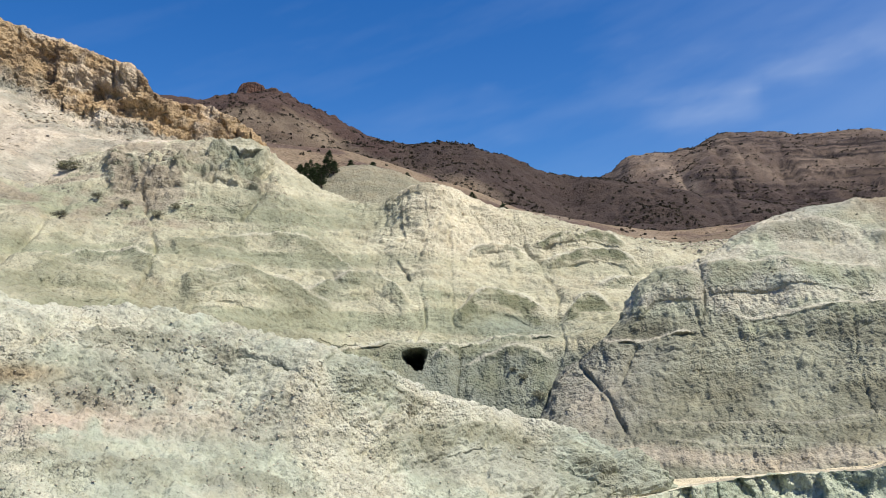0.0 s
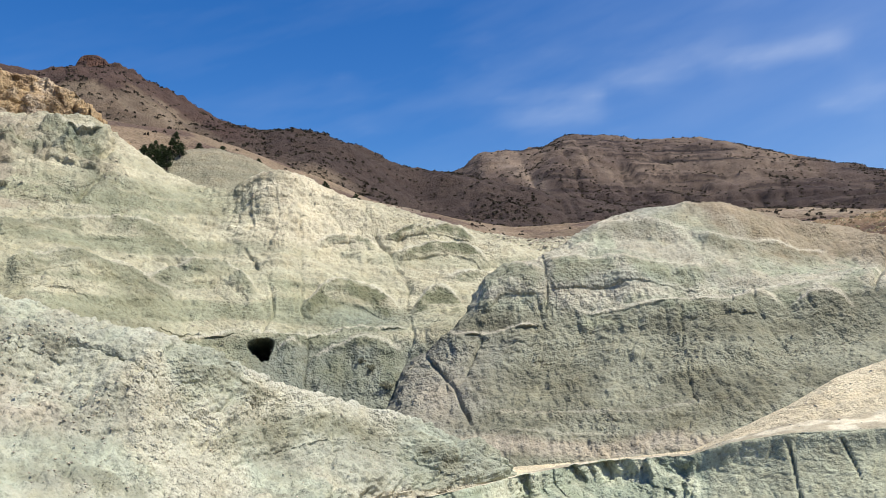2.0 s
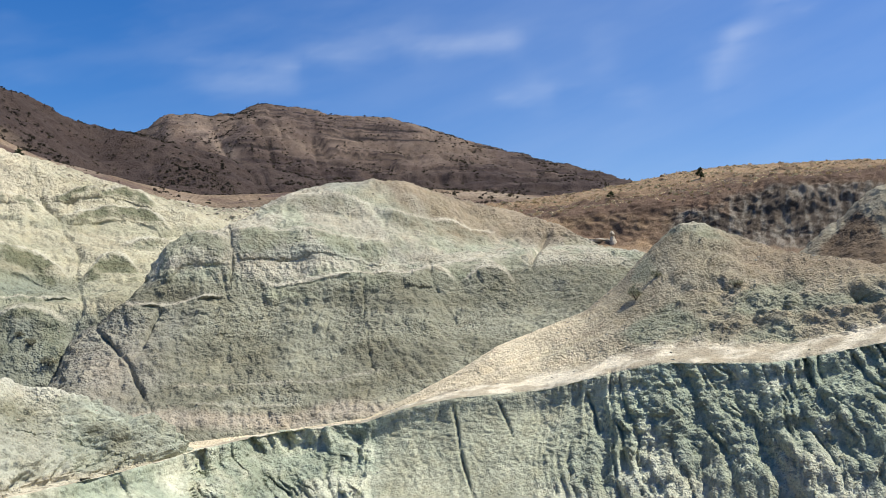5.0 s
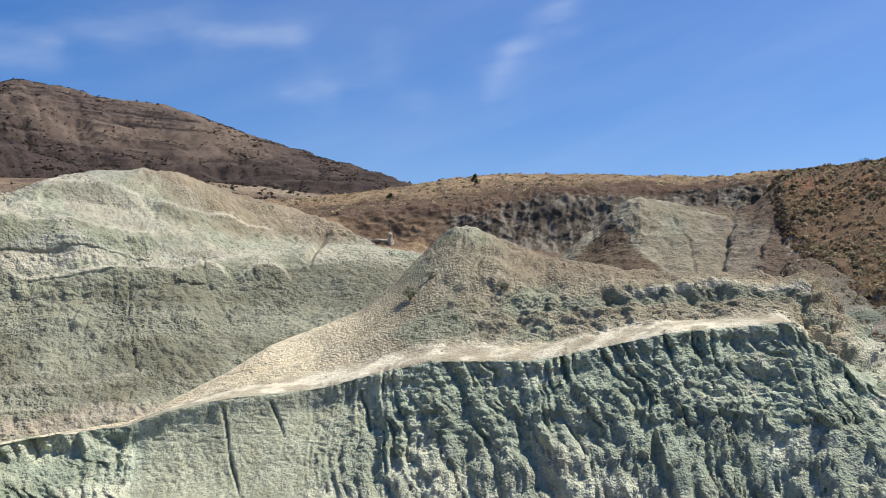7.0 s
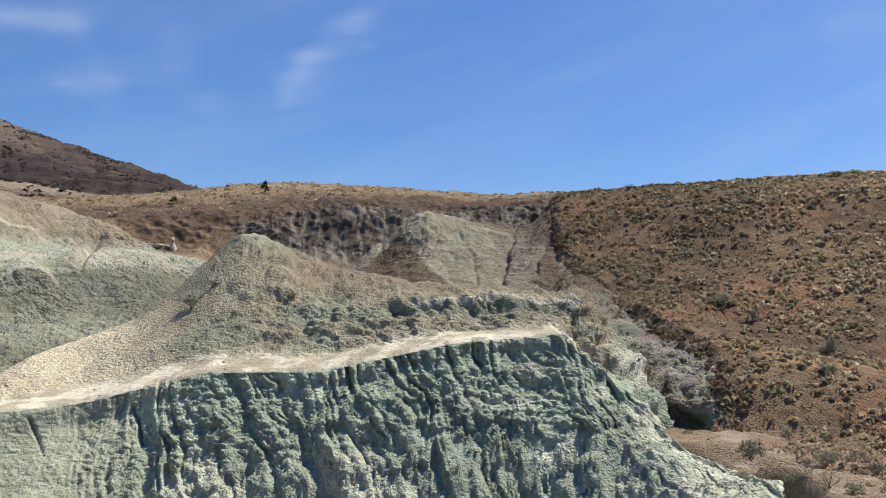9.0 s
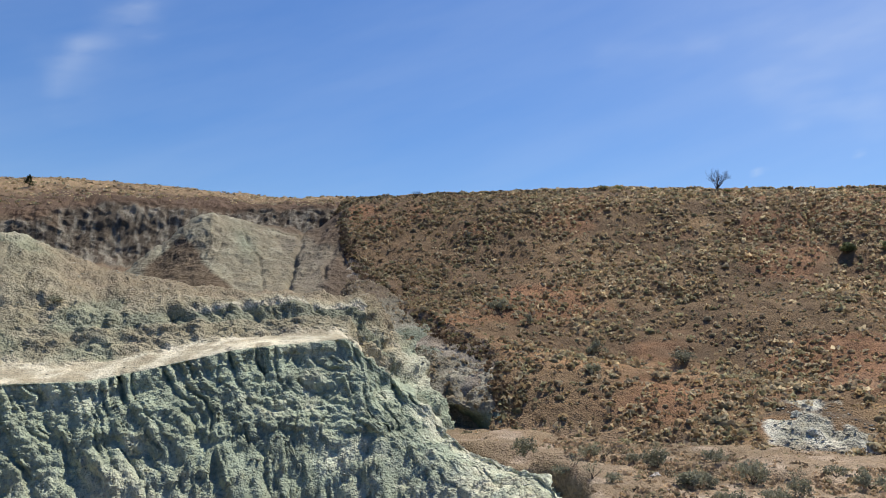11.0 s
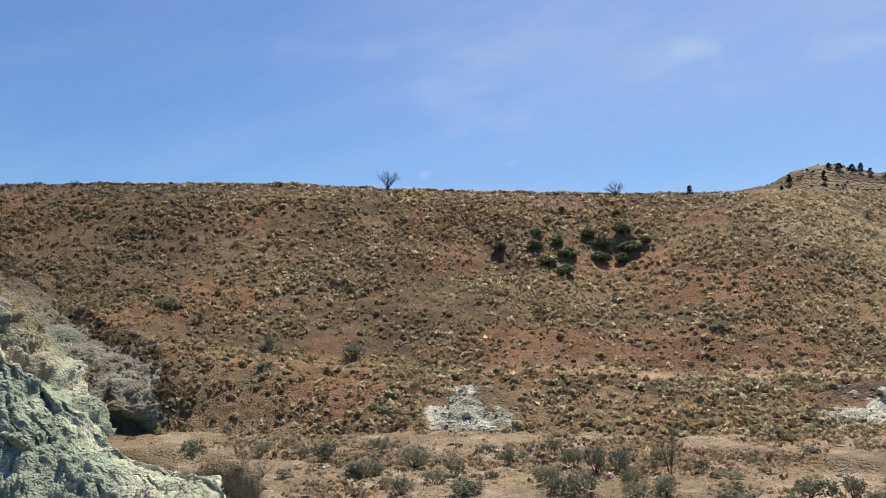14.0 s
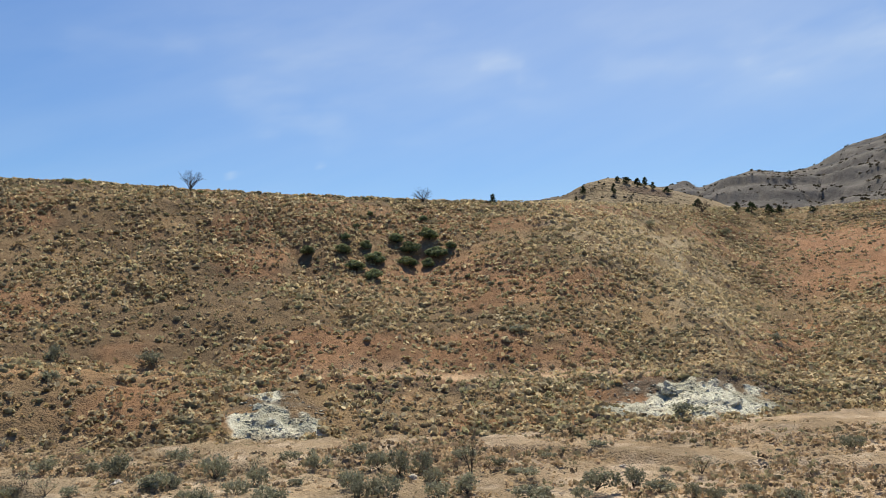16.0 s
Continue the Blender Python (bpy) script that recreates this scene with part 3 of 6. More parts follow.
    # olive aprons with the shade of their steep faces painted in; pale edges
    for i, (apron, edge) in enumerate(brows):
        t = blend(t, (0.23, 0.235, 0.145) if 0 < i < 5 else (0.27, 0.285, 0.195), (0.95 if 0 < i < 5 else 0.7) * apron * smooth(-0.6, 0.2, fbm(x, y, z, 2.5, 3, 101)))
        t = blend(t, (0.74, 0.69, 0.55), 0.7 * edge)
    t = blend(t, (0.41, 0.345, 0.26), 0.85 * smooth(-0.35, 0.3, fbm(x, y, z, 4, 4, 100)) * smooth(-14, -19, lf.B2) * smooth(6.6, 8.6, lf.rise + 0.15 * (lf.B2 + 20)))
    t = blend(t, (0.35, 0.345, 0.23), 0.75 * smooth(-0.5, 0.3, fbm(x, y, z, 7, 3, 102)) * smooth(-6, -9, lf.B2) * smooth(8.4, 7.0, lf.rise))
    LAND["hillside"] = lf
    crust = 0.5 + 0.4 * smooth(-0.2, 0.6, fbm(x, y, z, 9, 3, 106)) + 0.4 * smooth(1.0, -0.5, lf.rise) * smooth(-4, -1, lf.B2)
    for apron, edge in brows:
        crust = np.maximum(crust, 0.8 * apron)
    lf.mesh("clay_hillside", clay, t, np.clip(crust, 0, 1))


def dome():
    foot = [(5, 64, -11), (14.5, 65, -10.6), (22, 66, -9.6), (27, 66, -8.6), (33, 69, -6.5), (40, 75, -2.4), (46, 86, 2), (52, 90, 2.5)]
    low = [(5, 74, -7.2), (7.5, 74, -5), (10, 75, -3.6), (14.5, 76, -2.4), (22, 76.5, -1.9), (30, 80, -0.2), (37, 86, 1.8), (42, 91, 3.0), (52, 93, 2.6)]
    ledge = [(5, 79, -6.6), (7.5, 79.5, -3.2), (10, 80, -1.3), (11.5, 81, 0.2), (17, 81.5, 1.3), (22.3, 82, 2.0), (27.6, 84, 2.5), (34, 89.5, 3.5), (40, 97, 4.0), (52, 100, 3.0)]
    brow = [(5, 82, -6.3), (7.5, 82, -2.8), (10, 83, -0.9), (11.9, 84, 1.5), (13, 84.5, 3.0), (16.8, 86, 4.3), (20.6, 87, 4.9), (24.5, 88, 4.9), (28.3, 91, 5.0), (32, 96, 4.9), (36, 102, 5.3), (40, 104, 4.4), (52, 102, 3.0)]
    crest = [(5, 84, -6), (6.6, 85, -4.6), (7.5, 86, -2.5), (10, 88, -0.7), (11.3, 90, 0.5), (11.9, 91, 1.9), (13, 92, 3.75), (14.9, 94, 4.7), (17, 95, 5.25), (19.5, 101, 6.9), (21.4, 104, 8.25), (23.7, 106, 8.9), (28.3, 108, 8.85), (32, 110, 7.9), (35.7, 112, 7.2), (37.1, 112, 6.65), (39.2, 110, 5.5), (41.5, 106, 4.3), (44, 104, 4.1), (52, 104, 3)]
    lf = Land([foot, low, ledge, brow, crest, [(b, d + 20, r - 4) for b, d, r in crest]], 5, 52, 0.08, (104, 76, 54, 52, 6), 0.3)
    x, y, z = lf.xyz()
    lf.push(1.3 * fbm(x, y, z, 12, 3, 111) * smooth(0.3, 1.0, lf.S[:, None]) * (1 - smooth(3.6, 4.0, lf.S[:, None])))
    for pts, wdt, dep in (
        ([(17.0, 5.2), (17.1, 3.6), (17.05, 2.2)], 0.07, 0.5), ([(25.8, 2.4), (25.9, 0.3), (26.05, -1.8), (26.8, -3.6)], 0.06, 0.45), ([(30.2, 3.6), (31.0, 2.0), (32.2, 0.0)], 0.06, 0.3), ([(33.0, 3.6), (34.6, 1.8), (35.8, 0.4)], 0.06, 0.35),
        ([(9.0, -0.9), (11.0, -3.0), (12.6, -6.0)], 0.12, 0.6), ([(38.2, 5.4), (37.2, 3.4)], 0.2, 0.8), ([(12.6, 0.4), (11.8, -2.0)], 0.09, 0.5),
    ):
        lf.gully(pts, wdt, dep)
    brows = [lf.brow(pts, dep, apron, cut, 420 + 5 * i) for i, (pts, dep, apron, cut) in enumerate((
        ([(10.4, 0.2), (12.0, 0.6), (14.0, 0.8), (16.4, 1.3), (16.6, 1.3)], 0.5, 1.0, 0.7),
        (arch(17.1, 27.6, 5.45, 5.0, 4.9), 1.2, 1.6, 0.05),
        (arch(12.6, 17.0, 4.6, 2.6, 4.6), 1.1, 1.5, 0.05),
        ([(19, 2.2), (27.6, 3.0), (33, 3.7), (38, 4.3)], 0.5, 1.2, 0.2),
        ([(13.6, -4.4), (18, -4.3), (23, -4.4), (27.4, -3.6)], 0.3, 0.7, 0.0),
        ([(14.5, -5.7), (22, -6.0)], 0.25, 0.7, 0.1),
        ([(27, 6.8), (31, 6.6), (35, 6.0)], 0.8, 0.7, 0.2),
        (arch(19.6, 26.4, 7.7, 6.8, 7.2), 0.8, 0.8, 0.2),
        (arch(28.4, 32.2, 3.3, 2.6, 2.6), 0.6, 1.2, 0.1), (arch(32.6, 36.2, 3.3, 2.6, 2.2), 0.6, 1.2, 0.1),
    ))]
    lf.bedding(0.08, 1.7, 440)
    claystone_crust(lf, 0.3, 0.22, 113, 1.1)
    lf.settle()
    x, y, z = lf.xyz()
    n1 = fbm(x, y, z, 6, 3, 115)
    t = blend((0.27, 0.262, 0.19), (0.375, 0.37, 0.275), smooth(-0.5, 0.5, n1 + 0.5 * fbm(0 * x, 0 * y, z, 1.5, 2, 116)))
    up = smooth(1.6, 2.8, lf.rise + 0.3 * n1 - 0.05 * (lf.B2 - 15))
    t = blend(t, blend((0.58, 0.54, 0.42), (0.49, 0.50, 0.37), smooth(-0.3, 0.4, fbm(x, y, z, 4, 3, 117))), up)
    t = blend(t, (0.38, 0.40, 0.33), smooth(0.8, 0.0, np.abs(lf.rise - 4.4 + 0.4 * n1)) * smooth(15, 17, lf.B2) * (1 - smooth(27, 30, lf.B2)) * 0.5)
    t = blend(t, (0.36, 0.35, 0.29), 0.6 * smooth(16.5, 12.5, lf.B2 - 0.6 * lf.rise + 1.5 * n1) * smooth(1.0, 0.2, lf.rise))
    t = blend(t, (0.46, 0.405, 0.325), 0.7 * np.exp(-(((lf.B2 - 9.8) / 2.0) ** 2 + ((lf.rise + 3.4) / 2.0) ** 2)))
    t = blend(t, (0.36, 0.28, 0.19), smooth(25.5, 30, lf.B2 + 3 * n1) * smooth(4.6, 6.2, lf.rise + 0.6 * n1) * 0.8)
    t = blend(t, (0.54, 0.475, 0.37), smooth(1.0, 0.15, np.abs(lf.rise + 6.9 - 0.06 * (lf.B2 - 15) + 0.5 * n1)))
    t = blend(t, (0.46, 0.46, 0.37), np.exp(-(((lf.B2 - 24.2) / 1.6) ** 2 + ((lf.rise - 8.8) / 0.35) ** 2)))
    # greenish aprons, painted darker where the steep faces lie in shade; pale edges
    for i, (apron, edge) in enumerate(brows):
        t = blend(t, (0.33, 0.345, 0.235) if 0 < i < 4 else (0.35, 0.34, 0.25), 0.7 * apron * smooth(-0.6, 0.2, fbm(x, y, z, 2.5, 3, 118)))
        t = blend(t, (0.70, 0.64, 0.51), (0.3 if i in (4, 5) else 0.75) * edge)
    LAND["dome"] = lf
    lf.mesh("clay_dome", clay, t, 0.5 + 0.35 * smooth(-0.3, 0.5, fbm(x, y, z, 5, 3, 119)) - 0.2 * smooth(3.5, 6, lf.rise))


def plateau():
    foot = [(32, 100, 4.2), (44, 104, 3.2), (54, 108, 3.0), (74, 110, 3)]
    base = [(32, 132, 5.9), (37.5, 131, 6.1), (40.6, 129, 5.2), (43.7, 127, 4.5), (49.1, 125, 5.2), (54.4, 124, 4.7), (60, 124, 5.5), (74, 132, 7)]
    top = [(32, 136, 6.3), (37.5, 136, 6.75), (42.9, 135, 7.2), (46, 134, 7.4), (48.7, 134, 7.9), (52.5, 135, 8.6), (56.7, 136, 8.8), (62, 138, 8.7), (74, 138, 9)]
    sky_line = [(32, 210, 6.9), (38, 205, 7.6), (44.2, 200, 8.55), (47.9, 200, 9.2), (50.6, 195, 9.35), (54.4, 190, 9.15), (58.2, 180, 9.2), (61.8, 170, 9.1), (64.6, 165, 9.05), (67, 160, 9.3), (74, 150, 9.5)]
    lf = Land([foot, base, top, line(150, [(32, 6.6), (44, 7.9), (48.7, 8.55), (54, 9.0), (58, 9.05), (62, 8.9), (74, 9.2)]), sky_line, [(b, d + 60, r - 4) for b, d, r in sky_line]], 32, 74, 0.09, (18, 70, 22, 36, 6), 0.3)
    x, y, z = lf.xyz()
    s = lf.S[:, None] + 0 * z
    scar = smooth(0.6, 1.0, s) * (1 - smooth(1.8, 2.0, s)) * smooth(45.5, 47.5, lf.B2)
    lf.push(scar * 0.35 * (billow(x, y, 1.4 * z, 1.1, 3, 126) - 0.4) - 0.28 * scar * ridged((lf.U + 0.6 * fbm(x, y, z, 3, 2, 127)) / 0.9, lf.L / 20, 0 * z, 3, 121) + 0.5 * fbm(x, y, z, 6, 4, 122) + 0.25 * fbm(x, y, z, 1.2, 2, 123))
    lf.settle()
    x, y, z = lf.xyz()
    n1 = fbm(x, y, z, 7, 3, 124)
    t = blend(STRAW, (0.22, 0.15, 0.095), smooth(-0.2, 0.5, n1))
    t = blend(t, (0.38, 0.275, 0.165), smooth(3.0, 3.6, s))
    t = blend(t, (0.15, 0.10, 0.07), smooth(1.5, 1.9, s) * (1 - smooth(2.9, 3.3, s + 0.3 * n1)) * 0.9)
    t = blend(t, blend((0.13, 0.105, 0.078), (0.29, 0.26, 0.205), smooth(-0.3, 0.8, fbm(lf.U, 0.25 * lf.L, 0 * z, 0.7, 4, 125, 0.65))), np.clip(1.3 * scar * smooth(1.9, 1.6, s + 0.25 * n1), 0, 1))
    t = blend(t, (0.40, 0.36, 0.28), smooth(0.9, 0.4, s + 0.3 * n1))
    LAND["plateau"] = lf
    lf.mesh("grass_plateau", grass_soil, t)

    crest = [(50, 104, 2), (54.2, 104, 3.9), (54.9, 104, 4.9), (57.4, 105, 7.0), (58.6, 105, 7.9), (59.3, 105, 8.1), (60.4, 106, 7.8), (63, 108, 7.4), (65.2, 110, 7.1), (66.2, 110, 7.2), (67.2, 109, 7.9), (68.2, 109, 8.6), (69.6, 109, 8.6), (71, 109, 7.6), (74, 110, 2.0)]
    lf = Land([line(74, [(50, 0.5), (62, 1.2), (74, 0.5)]), [(50, 84, 1.5), (56, 84, 2.2), (61, 84, 2.5), (67, 84, 3.0), (69.6, 84, 3.2), (71, 84, 2.4), (74, 84, 1)], [(50, 95, 2), (56, 95, 3.9), (59.3, 93, 4.8), (64, 95, 4.9), (67, 93, 5.2), (69.6, 93, 5.2), (71, 94, 4.4), (74, 98, 1.2)], crest, [(b, d + 16, r - 3) for b, d, r in crest]], 50, 74, 0.1, (16, 50, 60, 6), 0.12)
    lf.gully([(65.3, 7.2), (64.8, 5.0), (64.4, 3.0)], 0.19, 0.7)
    lf.gully([(61.2, 7.4), (62.4, 5.2), (62.8, 3.4)], 0.12, 0.4)
    lf.gully([(67.4, 6.4), (66.8, 4.2)], 0.15, 0.6)
    claystone_crust(lf, 0.6, 0.18, 131, 1.2)
    lf.settle()
    x, y, z = lf.xyz()
    n1 = fbm(x, y, z, 6, 3, 132)
    t = blend((0.33, 0.285, 0.205), (0.45, 0.41, 0.30), smooth(-0.5, 0.5, n1 + 0.6 * fbm(x, y, z, 1.6, 3, 133)))
    t = blend(t, (0.18, 0.128, 0.085), 0.95 * smooth(0.25, -0.25, lf.rise - 6.6 + 1.06 * np.abs(lf.B2 - 57.5) + 0.35 * n1))
    t = blend(t, (0.28, 0.30, 0.22), 0.7 * np.exp(-(((lf.B2 - 61.6 + 0.35 * (lf.rise - 6)) / 0.7) ** 2 + ((lf.rise - 6.2) / 1.0) ** 2)))
    t = blend(t, (0.26, 0.215, 0.165), smooth(62.5, 65.5, lf.B2 + 2 * n1) * 0.85)
    t = blend(t, (0.17, 0.12, 0.085), smooth(66.0, 67.4, lf.B2 + 0.9 * n1) * 0.9)
    t = blend(t, (0.17, 0.12, 0.085), 0.85 * smooth(-0.15, 0.3, lf.rise - 8.2 + 0.27 * (lf.B2 - 59.3) + 0.35 * n1) * smooth(60.6, 61.8, lf.B2))
    LAND["pyramid"] = lf
    lf.mesh("clay_pyramid", clay, t, 0.4)


HILL_EDGE = [(66.6, 8.9), (67.3, 8.3), (67.8, 6.4), (69.3, 4.6), (71.2, 2.7), (71.8, 1.7), (73.9, 0.8), (77.2, -0.7), (78.4, -2.2), (78.5, -4.4), (77.6, -6.4)]


SCARS = [(98.2, -5.1, 3.2, 1.9), (125.2, -4.6, 6.0, 1.35)]


def hill():
    foot = [(60, 53, -8.4), (79, 53, -8.0), (89, 51, -8.0), (97, 49, -8.3), (112, 47, -8.7), (120, 49, -8.2), (127, 53, -7.6), (137, 59, -6.9), (156, 63, -6.3)]
    bench = [(60, 66, -1), (76, 66, -0.6), (82, 64, -0.9), (93, 62, -1.95), (100, 61, -2.15), (110, 61, -2.3), (120, 64, -2.6), (127, 68, -2.8), (137, 74, -3.0), (156, 80, -3)]
    road = [(b, d + 3, r + 0.22) for b, d, r in bench]
    mid = [(60, 90, 4), (75, 88, 4.5), (88, 86, 4.6), (100, 86, 4.3), (108, 89, 4.0), (114, 87, 4.3), (119, 88, 4.0), (124, 94, 2.8), (129, 104, 2.0), (134, 112, 1.6), (156, 124, 1.4)]
    crest = [(60, 120, 8.7), (63.9, 118, 9.1), (66.1, 116, 9.25), (72.7, 112, 9.68), (79, 110, 9.98), (86.9, 110, 10.15), (93, 110, 9.8), (100.8, 112, 9.5), (108.6, 114, 9.0), (114, 116, 8.72), (118.4, 120, 8.5), (122, 130, 8.2), (125, 150, 7.9), (129, 170, 7.4), (132.4, 190, 6.95), (137.7, 210, 7.05), (156, 220, 7)]
    far = [(b, d + 90, r - 1.6) for b, d, r in crest]
    lf = Land([foot, bench, road, mid, crest, far], 60, 148, 0.15, (80, 8, 76, 64, 6), 0.5)
    x, y, z = lf.xyz()
    s = lf.S[:, None] + 0 * z
    edge = np.array(HILL_EDGE)
    grey = smooth(0.3, -0.2, lf.B2 - np.interp(-lf.rise, -edge[:, 1], edge[:, 0]) + 0.5 * fbm(x, y, z, 5, 3, 141)) * smooth(8.7, 8.0, lf.rise)
    lf.push(-(0.45 + 2.2 * smooth(-3.4, -4.6, lf.rise)) * grey * smooth(4.4, 3.2, lf.rise))
    lf.push(-5.0 * smooth(68.6, 66.4, lf.B2 + 0.3 * fbm(x, y, z, 4, 3, 140)), (0, 0, 1))
    cuts = [lf.brow(pts, dep, apron, cut, 480 + 5 * i) for i, (pts, dep, apron, cut) in enumerate((
        (arch(103, 117.5, -2.5, -2.7, -2.9), 0.5, 0.9, 0.0), (arch(117, 139, -2.95, -2.9, -3.3), 0.45, 0.8, 0.0), (arch(94.6, 101.8, -3.7, -4.8, -4.5), 0.7, 2.4, 0.1), (arch(119.2, 131.2, -3.3, -4.3, -4.9), 0.5, 1.8, 0.1)))]
    lf.push(0.9 * fbm(x, y, z, 18, 3, 142) * (1 - smooth(3.7, 4.0, s)) * smooth(0, 0.6, s) + 0.16 * fbm(x, y, z, 1.6, 3, 143))
    lf.gully([(98.5, 8.0), (101.5, 4.5), (103.0, 1.0)], 0.8, 0.9)
    lf.push(-1.0 * np.exp(-((lf.near_line([(108.6, 3.6), (109.5, 2.4), (110.0, 0.5)]) / 2.6) ** 2)))
    # the spur on the far side of the hollow
    lf.push(1.7 * np.exp(-((lf.near_line([(121.0, 5.6), (124.5, 3.0), (126.5, 0.2), (127, -1.5)]) / 2.2) ** 2)) * (1 - smooth(3.2, 3.8, s)))
    lf.push(-1.5 * np.exp(-((lf.near_line([(129.5, 5.2), (131.5, 2.2), (133, 0)]) / 2.2) ** 2)) * (1 - smooth(3.6, 3.95, s)))
    # bare white scars under the bench, with a dark soil lip
    bare = 0
    for b, r, wb, wr in SCARS:
        q = ((lf.B2 - b) / wb) ** 2 + ((lf.rise - r) / wr) ** 2 + 0.7 * fbm(x, y, z, 3.2, 4, 144, 0.65)
        bare = np.maximum(bare, smooth(1.0, 0.7, q))
    lf.push(bare * (0.28 * (billow(x, y, z, 1.0, 4, 145, 0.6) - 0.5) - 0.2 * (ridged(lf.U / 1.1, lf.L / 5, 0 * z, 2, 146) - 0.4)))
    x, y, z = lf.xyz()
    lf.push(grey * 0.25 * (billow(x, y, z, 1.4, 4, 145, 0.6) - 0.4))
    lf.settle()
    n1, n2 = fbm(x, y, z, 9, 3, 147), fbm(x, y, z, 3, 3, 148)
    t = blend((0.19, 0.132, 0.078), (0.33, 0.225, 0.125), smooth(-0.5, 0.5, n1))
    # soil darker towards the left end of the hill
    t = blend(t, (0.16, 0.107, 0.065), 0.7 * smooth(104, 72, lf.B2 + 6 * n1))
    t = blend(t, (0.34, 0.175, 0.095), smooth(-0.15, 0.5, fbm(x, y, 2 * z, 11, 3, 149)) * 0.65)
    t = blend(t, (0.38, 0.205, 0.115), 0.8 * np.exp(-(((lf.B2 - 109.5) / 6.5) ** 2 + ((lf.rise - 4.2) / 1.5) ** 2)) + 0.8 * smooth(129, 134, lf.B2) * smooth(1.0, 2.2, lf.rise) * (1 - smooth(5.4, 6.4, lf.rise)))
    t = blend(t, (0.56, 0.45, 0.29), 0.85 * np.exp(-((lf.near_line([(118.5, 8.0), (125.0, 4.6), (128, 0.5), (127, -1)]) / 2.3) ** 2)) * smooth(-0.6, 0.4, n2))
    t = blend(t, (0.56, 0.40, 0.26), smooth(1.0, 1.4, s) * (1 - smooth(2.0, 2.25, s)) * smooth(99, 106, lf.B2) * 0.8)
    t = blend(t, (0.39, 0.24, 0.13), 0.7 * np.exp(-((lf.near_line([(72.5, 1.0), (78, -0.3), (84, -1.5), (92, -1.9)]) / 0.5) ** 2)))
    # dark soil of the scarp, with shadow below the bench put into its colour
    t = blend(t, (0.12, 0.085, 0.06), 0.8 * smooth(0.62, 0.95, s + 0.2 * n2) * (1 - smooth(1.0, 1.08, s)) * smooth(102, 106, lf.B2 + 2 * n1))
    # cut banks: the same dark soil and painted shadow
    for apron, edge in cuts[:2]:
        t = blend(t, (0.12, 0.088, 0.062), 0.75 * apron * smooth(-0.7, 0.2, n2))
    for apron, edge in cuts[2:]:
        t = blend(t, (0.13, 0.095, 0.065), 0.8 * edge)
    t = blend(t, blend((0.27, 0.225, 0.175), (0.37, 0.33, 0.27), smooth(-0.3, 0.5, n2)), grey)
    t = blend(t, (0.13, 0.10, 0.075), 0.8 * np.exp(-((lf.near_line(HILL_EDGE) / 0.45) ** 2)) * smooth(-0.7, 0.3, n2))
    t = blend(t, blend((0.72, 0.69, 0.56), (0.48, 0.465, 0.365), smooth(-0.2, 0.4, fbm(x, y, z, 1.6, 3, 152))), bare)
    t = blend(t, blend((0.30, 0.215, 0.135), (0.46, 0.33, 0.215), smooth(108, 120, lf.B2)), smooth(0.34, 0.14, s))
    LAND["hill"] = lf
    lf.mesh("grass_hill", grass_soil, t)


